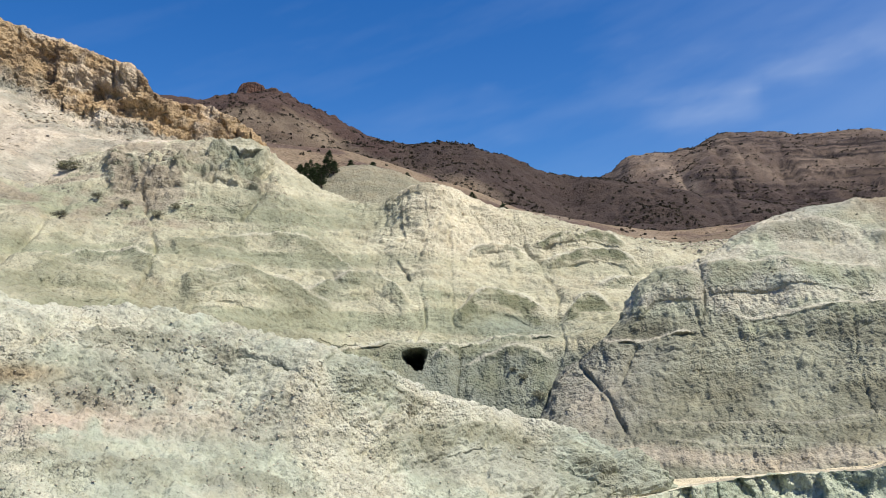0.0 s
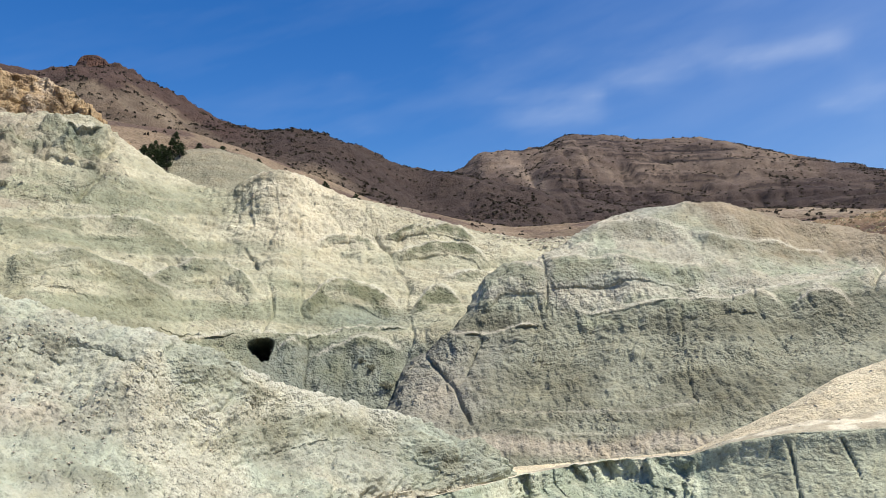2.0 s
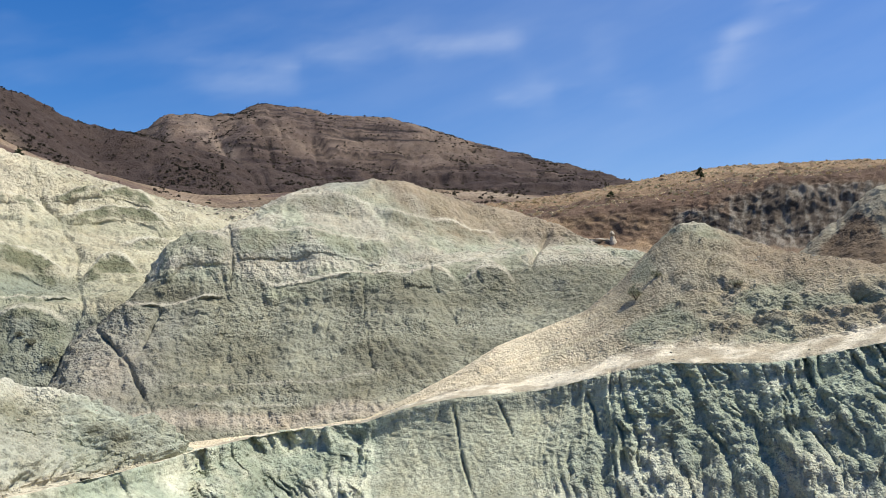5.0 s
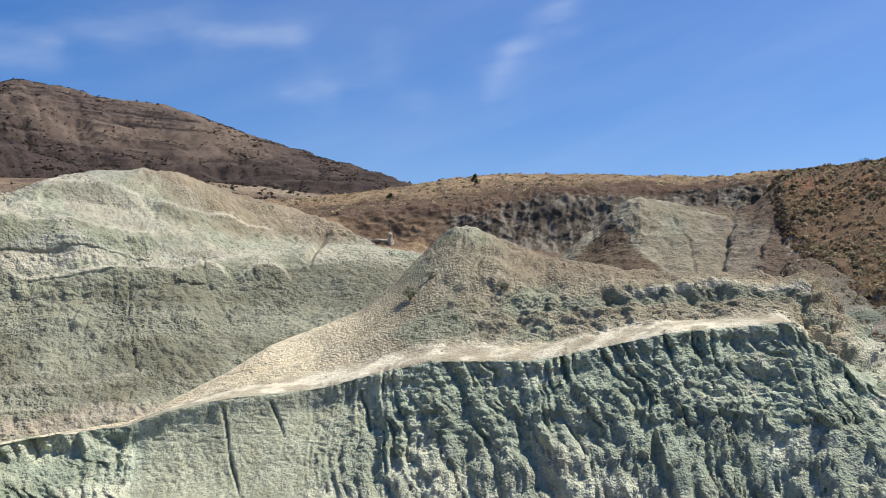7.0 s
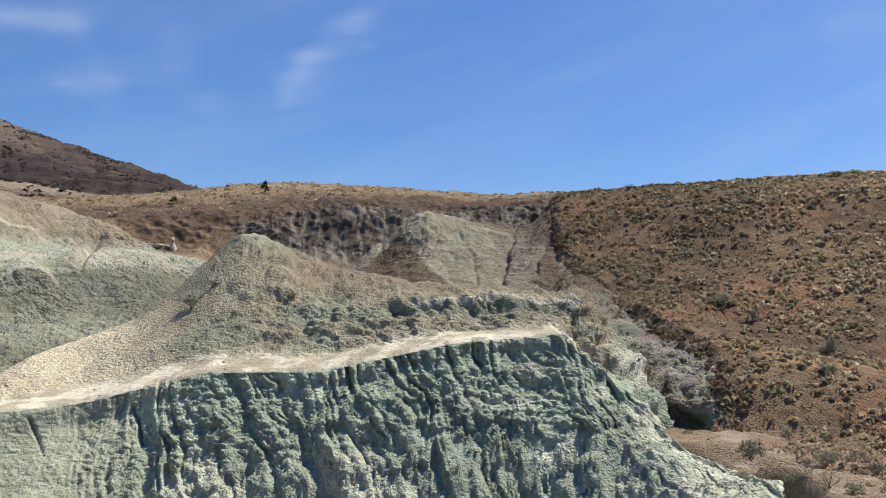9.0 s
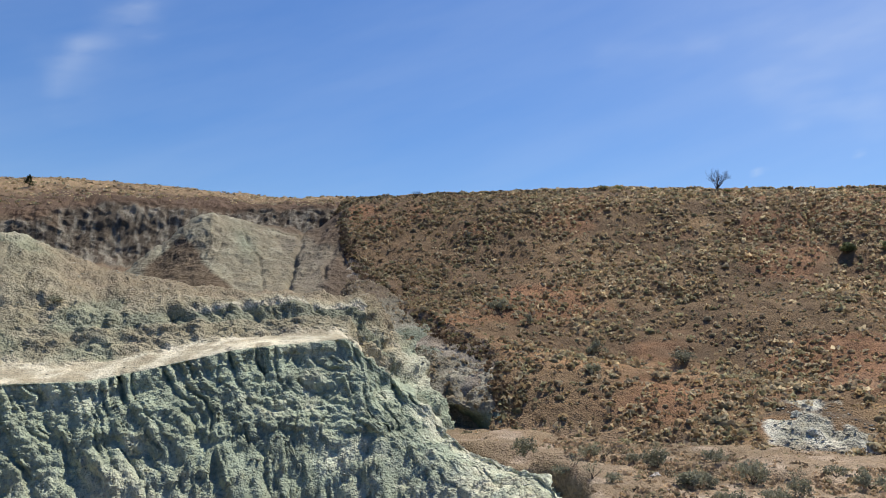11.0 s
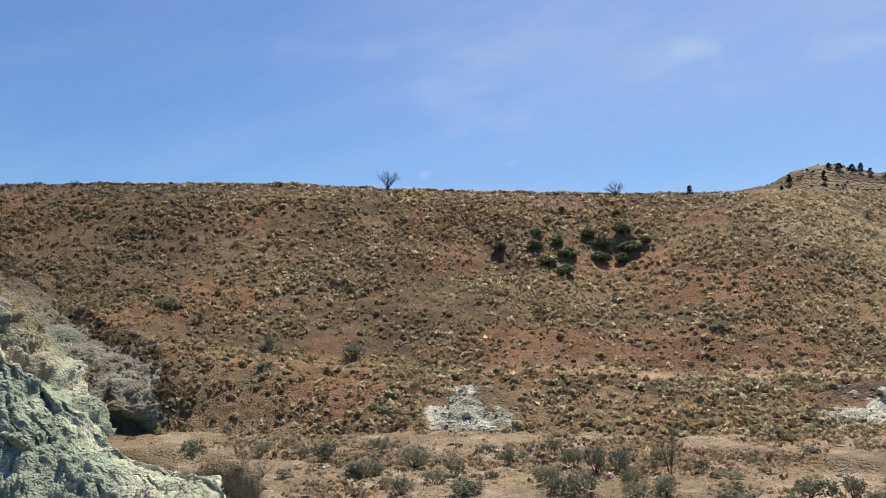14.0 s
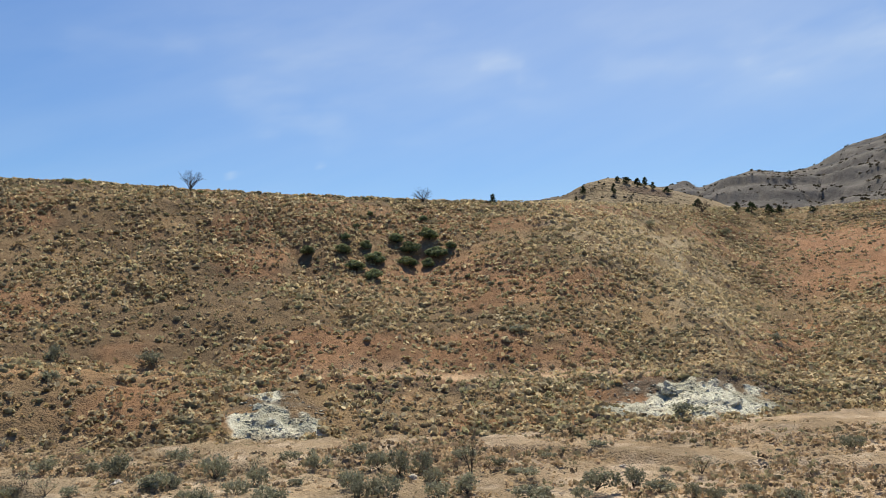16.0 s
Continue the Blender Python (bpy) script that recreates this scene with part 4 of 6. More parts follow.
def wash_slope():
    """The eroded grey bank between the bluff and the grassy hill, with a dark hollow at its foot."""
    foot = [(64, 53, -8.8), (82, 52, -8.6)]
    low = [(64, 59, -4.4), (70, 59, -4.4), (75, 57.6, -4.6), (78.6, 56.8, -4.9), (82, 56.5, -5.4)]
    mid = [(64, 68, 0.2), (70, 67, 0.4), (75, 66, -0.6), (78.6, 64, -1.6), (82, 63, -3)]
    high = [(64, 88, 4.0), (69, 86, 4.2), (73, 82, 2.4), (78, 72, 0.0), (82, 68, -2.5)]
    top = [(64, 110, 8.2), (67, 109, 8.0), (70, 98, 5.0), (73, 86, 2.8), (78, 75, 0.2), (82, 70, -2.5)]
    lf = Land([foot, low, mid, high, top], 64, 82, 0.085, (70, 80, 60, 40), 0.3)
    x, y, z = lf.xyz()
    edge = np.array(HILL_EDGE)
    inside = smooth(1.1, 0.4, lf.B2 - np.interp(-lf.rise, -edge[:, 1], edge[:, 0]) + 0.5 * fbm(x, y, z, 3, 3, 141)) * smooth(4.6, 3.6, lf.rise)
    lf.push(-0.1 - 1.3 * (1 - inside))
    lf.push(-9.0 * smooth(68.6, 66.8, lf.B2 + 0.3 * fbm(x, y, z, 4, 2, 240)), (0, 0, 1))
    lf.push(inside * (0.4 * fbm(x, y, z, 6, 3, 242) - 0.4 * (ridged((lf.U + fbm(x, y, z, 3, 2, 243)) / 1.7, lf.L / 12, 0 * z, 3, 244) - 0.4) + 0.22 * (billow(x, y, z, 0.7, 3, 247, 0.6) - 0.4)))
    hollow = np.exp(-((((lf.B2 - 75.9) / 1.8) ** 2 + ((lf.rise + 5.6) / 0.95) ** 2 + 0.3 * fbm(x, y, z, 1.6, 2, 248)) ** 2))
    lf.push(5.5 * hollow, (0.97, 0.25, -0.1))
    for b, r, w in ((72.9, -0.6, 0.28), (73.5, -2.4, 0.25), (75.2, -4.0, 0.3), (76.4, -3.6, 0.25)):
        lf.push(1.2 * np.exp(-(((lf.B2 - b) / w) ** 2 + ((lf.rise - r) / (1.7 * w)) ** 2)), (0.97, 0.25, -0.1))
    lf.settle()
    x, y, z = lf.xyz()
    n1 = fbm(x, y, z, 2.5, 3, 249)
    t = blend((0.22, 0.205, 0.17), (0.38, 0.355, 0.295), smooth(-0.4, 0.5, n1))
    t = blend(t, (0.24, 0.285, 0.23), smooth(0.0, 0.6, fbm(x, y, z, 5, 3, 250)) * smooth(1.8, 0.6, lf.rise) * 0.8)
    t = blend(t, (0.18, 0.14, 0.105), smooth(1.6, 2.8, lf.rise + n1))
    t = blend(t, (0.22, 0.27, 0.235), smooth(-4.4, -5.0, lf.rise))
    LAND["wash"] = lf
    lf.mesh("wash_slope", blue_clay, t)


def bluff():
    lip = [(-2, 34, -13), (1, 36, -11.6), (4, 40.5, -10.8), (9, 44, -10.05), (12.6, 46.5, -9.3), (15, 49, -8.65), (19, 53, -7.85), (22, 54.5, -7.5), (25.9, 54, -7.1), (28.6, 53, -6.15), (32, 52, -5.45), (37.9, 52, -4.85), (42.7, 51, -3.6), (45.4, 50, -3), (52.2, 49, -2.85), (56.3, 49, -2), (61, 49, -0.85), (64.9, 50, -0.4), (68.4, 50, 0.0), (69.2, 50, -0.8), (70.2, 50, -1.5), (72.5, 49, -3.7), (74.8, 48, -5.9), (76.7, 46, -7.4), (79.3, 43, -8.4), (81.2, 41, -8.6), (82.6, 38, -10.4), (86, 34, -13)]
    under = [(b, d - 0.45, r - np.interp(b, [-2, 10, 20, 66, 70, 74, 86], [0.9, 1.0, 1.2, 1.2, 0.8, 0.5, 0.3])) for b, d, r in lip]
    foot = [(-2, 28, -26), (9, 35, -22), (26, 42.5, -19.2), (40, 39.5, -20.6), (60, 37.4, -21.6), (70, 36.6, -22), (76, 34.5, -18.5), (80, 32, -14), (86, 31, -13.5)]
    mid = [(-2, 31, -15.5), (4, 37.5, -13.6), (9, 41, -13), (14.6, 45.5, -12), (19, 49.6, -11.3), (26, 50.2, -11), (40, 47.9, -9.4), (52, 45.4, -8.2), (62, 45.6, -6.6), (67, 46.4, -6), (71, 45.2, -6.8), (75, 43.2, -8.2), (79, 40, -9.4), (82, 36.5, -11), (86, 33, -13.2)]
    shelf = [(b, d + 2.6, r + np.interp(b, [-2, 28, 34, 46, 56, 66, 68.4, 72, 86], [0.05, 0.15, 0.7, 0.95, 0.95, 0.6, 0.3, -0.6, -0.8])) for b, d, r in lip]
    waist = [(-2, 37, -13), (4, 43.5, -10.5), (9, 47, -9.6), (12.6, 49.5, -8.9), (14.6, 54, -8.3), (19, 58.5, -8.0), (26.2, 57, -6.9), (32, 55.5, -4.6), (38, 57, -2.7), (44, 57, -0.4), (48, 56.5, 0.6), (53.5, 55, 0.7), (57, 54.5, 1.1), (61, 54.5, 1.55), (66, 55, 1.7), (69, 56, 1.6), (71, 56, -0.5), (73, 55, -3.5), (76, 51, -7.5), (86, 40, -12.5)]
    step = [(b, d + 0.9, r + np.interp(b, [10, 44, 53, 57, 70, 72], [0.05, 0.1, 0.7, 0.75, 0.7, 0])) for b, d, r in waist]
    ridge = [(-2, 39, -13), (4, 45.5, -10.2), (9, 49, -9.2), (12.6, 52, -8.5), (14.5, 57, -8.1), (19, 60, -7.7), (26.2, 59, -6.75), (28.5, 59, -5.6), (32, 60, -3.8), (34.8, 61, -2), (37.8, 63, -0.8), (40.7, 65, 0.4), (43, 67, 2.3), (44.1, 68, 3.6), (45.6, 68, 5.1), (46.8, 68, 6.05), (47.9, 68, 6.1), (49.5, 68, 5.5), (52.9, 67, 4.2), (56.7, 66, 3.55), (61, 65, 2.75), (66, 65, 2.75), (69.4, 66, 2.85), (70.6, 66, 2.2), (72, 66, 0), (76, 58, -6.5), (86, 46, -11.5)]
    lf = Land([foot, mid, under, lip, shelf, waist, step, ridge, [(b, d + 12, r - 4) for b, d, r in ridge]], -2, 86, 0.105, (44, 140, 32, 10, 50, 14, 50, 5), 0.22)
    x, y, z = lf.xyz()
    s = lf.S[:, None] + 0 * z
    face = smooth(0.0, 0.4, s) * (1 - smooth(2.9, 3.06, s))
    wild = np.maximum(smooth(36, 44, lf.B2 + 2 * fbm(x, y, z, 9, 2, 150)), 0.85 * smooth(14.2, 15.4, lf.B2 + 0.4 * fbm(x, y, z, 3, 2, 153)) * (1 - smooth(25.6, 27, lf.B2)))
    # the face: deep flutes under the lip, leaning ribs, broken ledges and clods below
    wind = 0.5 * fbm(x, y, z, 3, 3, 151)
    lean = lf.U + 0.34 * lf.L * wild + wind
    flute = ridged(lean / 1.5, lf.L / 16, 0 * z, 2, 152)
    rib = ridged(lean / 4.6, lf.L / 20, 0 * z, 1, 156)
    fine = ridged((lean + 0.5 * wind) / 0.55, lf.L / 5, 0 * z, 2, 155)
    top_part = smooth(1.25, 2.2, s)
    broken = 0.5 + 0.5 * smooth(-0.3, 0.4, fbm(x, y, z, 2.2, 3, 160))
    knob = fbm(lean, 0.7 * lf.L, 0.5 * z, 1.9, 3, 158, 0.6)
    # grooves are cut straight back into the face, so that the lip overhangs them
    into = np.stack([np.sin(np.radians(lf.B2)), np.cos(np.radians(lf.B2)), 0 * z], -1)
    cut = broken * (0.28 + 0.92 * wild) * (0.55 + 0.6 * top_part) * (flute - 0.40 + 0.25 * top_part) + broken * (0.14 + 0.53 * wild) * (fine - 0.42) + 0.9 * wild * (1 - 0.5 * top_part) * (rib - 0.3)
    cut = cut * (1 + 0.7 * (1 - smooth(26, 28, lf.B2)))
    lf.P = lf.P + (smooth(0.0, 0.4, s) * ((1 - smooth(2.86, 2.98, s)) * cut + smooth(2.86, 2.98, s) * (1 - smooth(3.1, 3.9, s)) * 0.55 * broken * (0.3 + 0.7 * wild) * (flute - 0.3)))[..., None] * into
    lf.push(face * wild * (1 - 0.75 * top_part) * 0.26 * knob)
    x, y, z = lf.xyz()
    q = (z + 0.9 * fbm(x, y, z, 3.5, 3, 157)) / 1.35
    f = q - np.floor(q)
    lf.push(face * wild * (1 - 0.6 * top_part) * 0.24 * (smooth(0.0, 0.14, f) - f) * smooth(-0.1, 0.5, fbm(x, y, z, 2.6, 2, 159)))
    x, y, z = lf.xyz()
    lump = billow(x, y, z, 0.5, 2, 161, 0.6) - 0.35
    lf.push(face * ((0.08 + 0.15 * wild * (1 - 0.45 * top_part)) * lump) + (1 - face) * ((0.05 + 0.16 * smooth(42, 48, lf.B2) * smooth(4.0, 4.4, s)) * (billow(x, y, z, 0.55, 2, 162, 0.6) - 0.35)))
    flank = smooth(67.5, 70, lf.B2) * (1 - face)
    lf.push(flank * (0.7 * fbm(x, y, z, 3.0, 3, 158) - 0.9 * flute + 0.4 * (billow(x, y, z, 0.8, 4, 161, 0.62) - 0.5)))
    # rilled slopes above the lip
    slope = smooth(3.9, 4.3, s) * (1 - smooth(6.9, 7.0, s))
    rough = smooth(44, 50, lf.B2)
    lf.push(slope * (-(0.1 + 0.14 * rough) * ridged((lean + 1.2 * fbm(x, y, z, 2.5, 2, 165)) / 1.3, lf.L / 8, 0 * z, 3, 164) + rough * 0.34 * fbm(x, y, z, 2.2, 3, 167)))
    scarp = smooth(4.7, 5.0, s) * (1 - smooth(6.0, 6.2, s)) * smooth(51, 54, lf.B2)
    lf.push(-0.8 * scarp * ridged(lean / 1.5, lf.L / 9, 0 * z, 2, 169))
    for pts, wdt, dep in (([(31.9, -5.9), (32.6, -9.0), (33.4, -12)], 0.06, 0.6), ([(34.9, -5.6), (36.0, -8.0)], 0.05, 0.4), ([(40.8, -5.0), (41.6, -7.5)], 0.06, 0.5)):
        lf.gully(pts, wdt, dep)
    lf.settle()
    x, y, z = lf.xyz()
    n1, n2 = fbm(x, y, z, 4, 3, 171), fbm(x, y, z, 1.2, 3, 172)
    t = blend((0.40, 0.455, 0.355), (0.66, 0.68, 0.54), smooth(-0.4, 0.5, n1 + 0.4 * n2))
    t = blend(t, (0.54, 0.545, 0.405), (1 - wild) * smooth(26, 28, lf.B2) * 0.8)
    t = blend(t, (0.74, 0.70, 0.55), smooth(0.3, 0.9, n1) * smooth(52, 62, lf.B2) * (1 - smooth(1.2, 2.2, s)) * 0.8)
    t = blend(t, (0.68, 0.65, 0.53), 0.5 * smooth(-0.1, 0.5, n1) * smooth(70.5, 72.5, lf.B2 + n1) * (1 - smooth(80, 81, lf.B2)) * smooth(1.3, 2.2, s))
    shelfc = blend((0.52, 0.46, 0.35), (0.84, 0.77, 0.62), smooth(-0.4, 0.4, n2 + 0.6 * n1))
    t = blend(t, shelfc, smooth(2.97, 3.03, s) * (1 - smooth(70, 72, lf.B2)))
    up = blend((0.36, 0.325, 0.235), (0.48, 0.425, 0.31), smooth(-0.4, 0.5, n1))
    up = blend(up, (0.31, 0.34, 0.25), smooth(0.1, 0.6, fbm(x, y, z, 5, 3, 173)) * 0.7)
    up = blend(up, (0.31, 0.25, 0.18), smooth(48, 52, lf.B2) * smooth(6.2, 6.6, s) * 0.8)
    up = blend(up, (0.80, 0.70, 0.51), smooth(44, 37, lf.B2 + 1.5 * n1))
    t = blend(t, up, smooth(4.0, 4.35, s + 0.25 * n1) * (1 - smooth(71, 73, lf.B2)))
    t = blend(t, (0.47, 0.45, 0.35), 0.8 * np.exp(-(((lf.B2 - 47.3) / 1.6) ** 2 + ((lf.rise - 6.1) / 0.45) ** 2)))
    t = blend(t, (0.30, 0.32, 0.24), scarp * 0.8)
    t = blend(t, (0.72, 0.66, 0.53), smooth(5.97, 6.03, s) * (1 - smooth(6.06, 6.2, s)) * smooth(57, 60, lf.B2) * (1 - smooth(70, 71, lf.B2)))
    LAND["bluff"] = lf
    lf.mesh("fluted_clay_bluff", blue_clay, t, np.clip(0.45 + 0.55 * wild + 0.3 * smooth(4.2, 4.6, s), 0, 1) * (1 - 0.6 * smooth(2.97, 3.03, s) * (1 - smooth(4.0, 4.3, s))))


def knoll():
    foot = [(-36, 29, -12), (-10, 31, -13.5), (-3, 34, -12.8), (1, 36.3, -12.0), (4, 41.5, -10.65), (9, 45.2, -9.87), (12.6, 47.4, -9.3), (14, 49.4, -9.3), (15, 51, -9.6), (17, 54, -10.5)]
    mid = [(-36, 37, -3.6), (-24, 37.5, -4.2), (-14, 38.5, -4.8), (-6, 40, -6.2), (0, 42, -8), (5, 45, -7.2), (10, 47, -7.7), (12.6, 48, -8.6), (14, 49.8, -8.9), (15, 51.5, -9.5), (17, 54.5, -10.5)]
    crest = [(-36, 44, 5.5), (-30, 45, 4.4), (-26.2, 45, 2.9), (-23, 46, 2.8), (-20.3, 46, 2.9), (-18, 46, 2.7), (-15, 46, 2.0), (-12.5, 46, 1.35), (-10.7, 46, 0.85), (-8.5, 46, 0.55), (-5.2, 46, -1.0), (-1.7, 47, -2.5), (0.9, 48, -3.6), (4.3, 50, -4.15), (6.6, 50, -4.55), (9.5, 50, -5.6), (12, 50, -6.85), (13.6, 50, -7.8), (14.5, 51, -8.7), (15.2, 52, -9.5), (17, 55, -10.5)]
    tuck = [(b, d - 4, -math.degrees(math.atan2(14.8, d - 4))) if b < 0 else (b, d + 3, r - 4) for b, d, r in foot]
    lf = Land([tuck, foot, mid, crest, [(b, d + 9, r - 6) for b, d, r in crest]], -30.5, 16, 0.095, (4, 72, 168, 6), 0.3)
    lf.S = lf.S - 1
    x, y, z = lf.xyz()
    lf.push(0.75 * fbm(x, y, z, 6, 3, 181) * smooth(0.1, 0.6, lf.S[:, None]) * (1 - smooth(1.8, 2.0, lf.S[:, None])))
    # the split with its overhung upper lip, and two hollows that set the smaller knoll apart
    lf.gully([(-13.6, 0.5), (-11.6, -0.4), (-10.4, -1.1), (-8.9, -2.4), (-8.2, -3.2)], 0.1, 0.9)
    lf.gully([(-7.6, -3.6), (-5.0, -6.4), (-3.0, -9.2)], 1.0, 0.35)
    lf.gully([(-24.6, 2.0), (-25.6, 0.4)], 0.5, 0.5)
    brows = [lf.brow(pts, dep, apron, cut, 460 + 5 * i) for i, (pts, dep, apron, cut) in enumerate((
        (arch(-5.6, 11.6, -4.9, -6.9, -7.2), 0.6, 1.8, 0.05),
        (arch(-23.4, -13, 1.9, 1.0, 0.2), 0.5, 1.3, 0.05),
        ([(-7.6, -1.9), (-4.4, -2.2), (-1.2, -3.5)], 0.35, 1.0, 0.05),
        ([(-29, -5.9), (-20, -6.4), (-12, -7.0), (-8, -8.4)], 0.4, 1.4, 0.05),
    ))]
    x, y, z = lf.xyz()
    steep = smooth(0.05, 0.4, 1 - np.abs(lf.N[..., 2]))
    lf.push(-0.48 * steep * ridged((lf.U - 0.5 * lf.L + fbm(x, y, z, 3, 2, 182)) / 1.3, lf.L / 6, 0 * z, 3, 183) + 0.28 * (billow(x, y, z, 0.9, 4, 186, 0.62) - 0.5))
    lf.push(-0.17 * steep * ridged((lf.U - 0.5 * lf.L) / 0.35, lf.L / 2.0, 0 * z, 2, 189))
    lf.push(0.12 * (billow(x, y, z, 0.42, 2, 190, 0.6) - 0.35))
    stony = np.clip(np.exp(-(((lf.B2 + 16.5) / 4.0) ** 2 + ((lf.rise - 0.6) / 0.9) ** 2)) + 0.8 * np.exp(-((lf.near_line([(-30, -2.4), (-20, -2.6), (-12, -3.6), (-9, -5)]) / 0.9) ** 2)), 0, 1) * smooth(-0.5, 0.3, fbm(x, y, z, 2, 3, 187))
    lf.push(stony * 0.22 * np.maximum(0, fbm(x, y, z, 0.35, 2, 188)))
    lf.settle()
    x, y, z = lf.xyz()
    n1, n2 = fbm(x, y, z, 5, 3, 191), fbm(x, y, z, 1.5, 3, 192)
    t = blend((0.52, 0.52, 0.405), (0.68, 0.65, 0.50), smooth(-0.4, 0.5, n1 + 0.3 * n2))
    t = blend(t, (0.70, 0.68, 0.55), 0.7 * smooth(0.9, 0.0, np.interp(lf.B, lf.B, lf.rise.max(0)) - lf.rise) * smooth(-0.6, 0.2, n1))
    t = blend(t, (0.46, 0.495, 0.38), smooth(-0.1, 0.5, fbm(x, y, z, 4, 3, 193)) * 0.7)
    t = blend(t, (0.58, 0.46, 0.36), 0.8 * np.exp(-(((lf.B2 + 24) / 11) ** 2 + ((lf.rise + 3.9) / 1.7) ** 2)) * smooth(-0.8, 0.3, n2))
    t = blend(t, (0.50, 0.36, 0.20), 0.8 * np.exp(-(((lf.B2 + 27) / 3) ** 2 + ((lf.rise + 1.2) / 0.6) ** 2)))
    # olive under the brows, the shade of faces turned left painted into it
    t = blend(t, (0.42, 0.415, 0.30), 0.75 * np.exp(-((lf.near_line([(-4, -6.2), (-1, -5.2), (3, -5.3), (6, -6)]) / 0.8) ** 2)))
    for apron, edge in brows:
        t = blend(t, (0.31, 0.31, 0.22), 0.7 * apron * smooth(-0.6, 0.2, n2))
    t = blend(t, (0.29, 0.27, 0.205), 0.75 * stony * smooth(-0.3, 0.4, n2))
    t = blend(t, (0.33, 0.325, 0.24), 0.5 * smooth(0.25, 0.8, fbm(x, y, z, 3, 4, 194)))
    t = blend(t, (0.72, 0.65, 0.49), 0.8 * smooth(0.22, 0.06, lf.S[:, None] + 0.1 * n2))
    LAND["knoll"] = lf
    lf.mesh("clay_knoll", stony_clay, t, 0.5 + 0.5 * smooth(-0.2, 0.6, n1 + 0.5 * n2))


def ground_level(bearing, dist):
    """Height of the valley floor."""
    b = (bearing + 180) % 360 - 180
    near = np.interp(dist, [0, 4, 26, 34, 54, 70, 400, 4500], [0, 0, -5.0, -5.1, -4.35, -4.4, -4.5, 20])
    deep = np.interp(dist, [0, 4, 14, 22, 30, 60, 400, 4500], [0, 0, -4.6, -9.0, -13.0, -13.0, -10.0, 20])
    back = np.interp(dist, [0, 6, 60, 400, 4500], [0, 0, 2.0, 8.0, 30])
    tip = np.interp(b, [72, 78, 82, 86], [52, 47, 43, 38])
    w = smooth(72, 75, b) * (1 - (1 - smooth(83.2, 84.6, b)) * smooth(2.5, -1.5, dist - tip))
    k = smooth(150, 172, b) + smooth(-42, -60, b)
    return (deep * (1 - w) + near * w) * (1 - k) + back * k


def ground():
    B = np.concatenate([np.arange(-180, 70, 2.0), np.arange(70, 142, 0.4), np.arange(142, 180, 2.0)])
    R = np.concatenate([[0.0, 1.0, 3.0, 6, 10, 15, 20, 26], np.arange(28, 60, 0.4), np.geomspace(60, 4500, 40)])
    b, r = np.meshgrid(B, R)
    z = ground_level(b, r)
    x, y = r * np.sin(np.radians(b)), r * np.cos(np.radians(b))
    seen = smooth(26, 30, r) * (1 - smooth(60, 70, r))
    z = z + seen * (0.25 * fbm(x, y, 0 * z, 5, 3, 201) + 0.05 * fbm(x, y, 0 * z, 0.8, 3, 202))
    # a dry wash with a cut bank
    z = z - seen * 0.55 * smooth(1.6, 0.7, np.abs(r - np.interp(b, [76, 80, 90, 104, 112, 122, 140], [50, 48, 45, 44.5, 45.5, 44, 40]))) * smooth(76, 79, b)
    n1, n2 = fbm(x, y, 0 * z, 4, 3, 203), fbm(x, y, 0 * z, 1.2, 3, 204)
    t = blend((0.46, 0.345, 0.235), (0.34, 0.25, 0.16), smooth(-0.3, 0.5, n1))
    t = blend(t, (0.27, 0.205, 0.13), 0.6 * smooth(118, 100, b + 4 * n1))
    t = blend(t, (0.56, 0.45, 0.34), smooth(0.2, 0.8, n2) * 0.6)
    tagged(new("ground", grid_mesh("ground", np.stack([x, y, z], -1), grass_soil, t, closed=True)), kind="structure")


mountains()
rust_cliff()
mound_behind()
hillside()
dome()
plateau()
hill()
wash_slope()
bluff()
knoll()
ground()

# ---- plants ----
def leaf_material(name, c0, c1, speck=0.3):
    m, n, l, b = node_material(name, 0.9, 0.1)
    g = n.new("ShaderNodeNewGeometry")
    c = ramp_node(n, l, g.outputs["Random Per Island"], [(0.0, c0), (1.0, c1)])
    o = n.new("ShaderNodeObjectInfo")
    c = mix_node(n, l, 1.0, c, ramp_node(n, l, o.outputs["Random"], [(0.0, 1 - speck), (1.0, 1.0 + speck * 0.3)]), "MULTIPLY")
    l.new(c, b.inputs["Base Color"])
    return m


def tint_material(name):
    m, n, l, b = node_material(name, 0.9, 0.1)
    at, g = n.new("ShaderNodeAttribute"), n.new("ShaderNodeNewGeometry")
    at.attribute_name = "tint"
    l.new(mix_node(n, l, 1.0, at.outputs["Color"], ramp_node(n, l, g.outputs["Random Per Island"], [(0.0, 0.75), (1.0, 1.15)]), "MULTIPLY"), b.inputs["Base Color"])
    return m


def let_light_through(m, share):
    """Thin leaves and blades: part of the light passes through them."""
    n, l = m.node_tree.nodes, m.node_tree.links
    b, out = n["Principled BSDF"], n["Material Output"]
    tr, mx = n.new("ShaderNodeBsdfTranslucent"), n.new("ShaderNodeMixShader")
    mx.inputs[0].default_value = share
    l.new(b.inputs["Base Color"].links[0].from_socket, tr.inputs["Color"])
    l.new(b.outputs[0], mx.inputs[1]), l.new(tr.outputs[0], mx.inputs[2]), l.new(mx.outputs[0], out.inputs["Surface"])


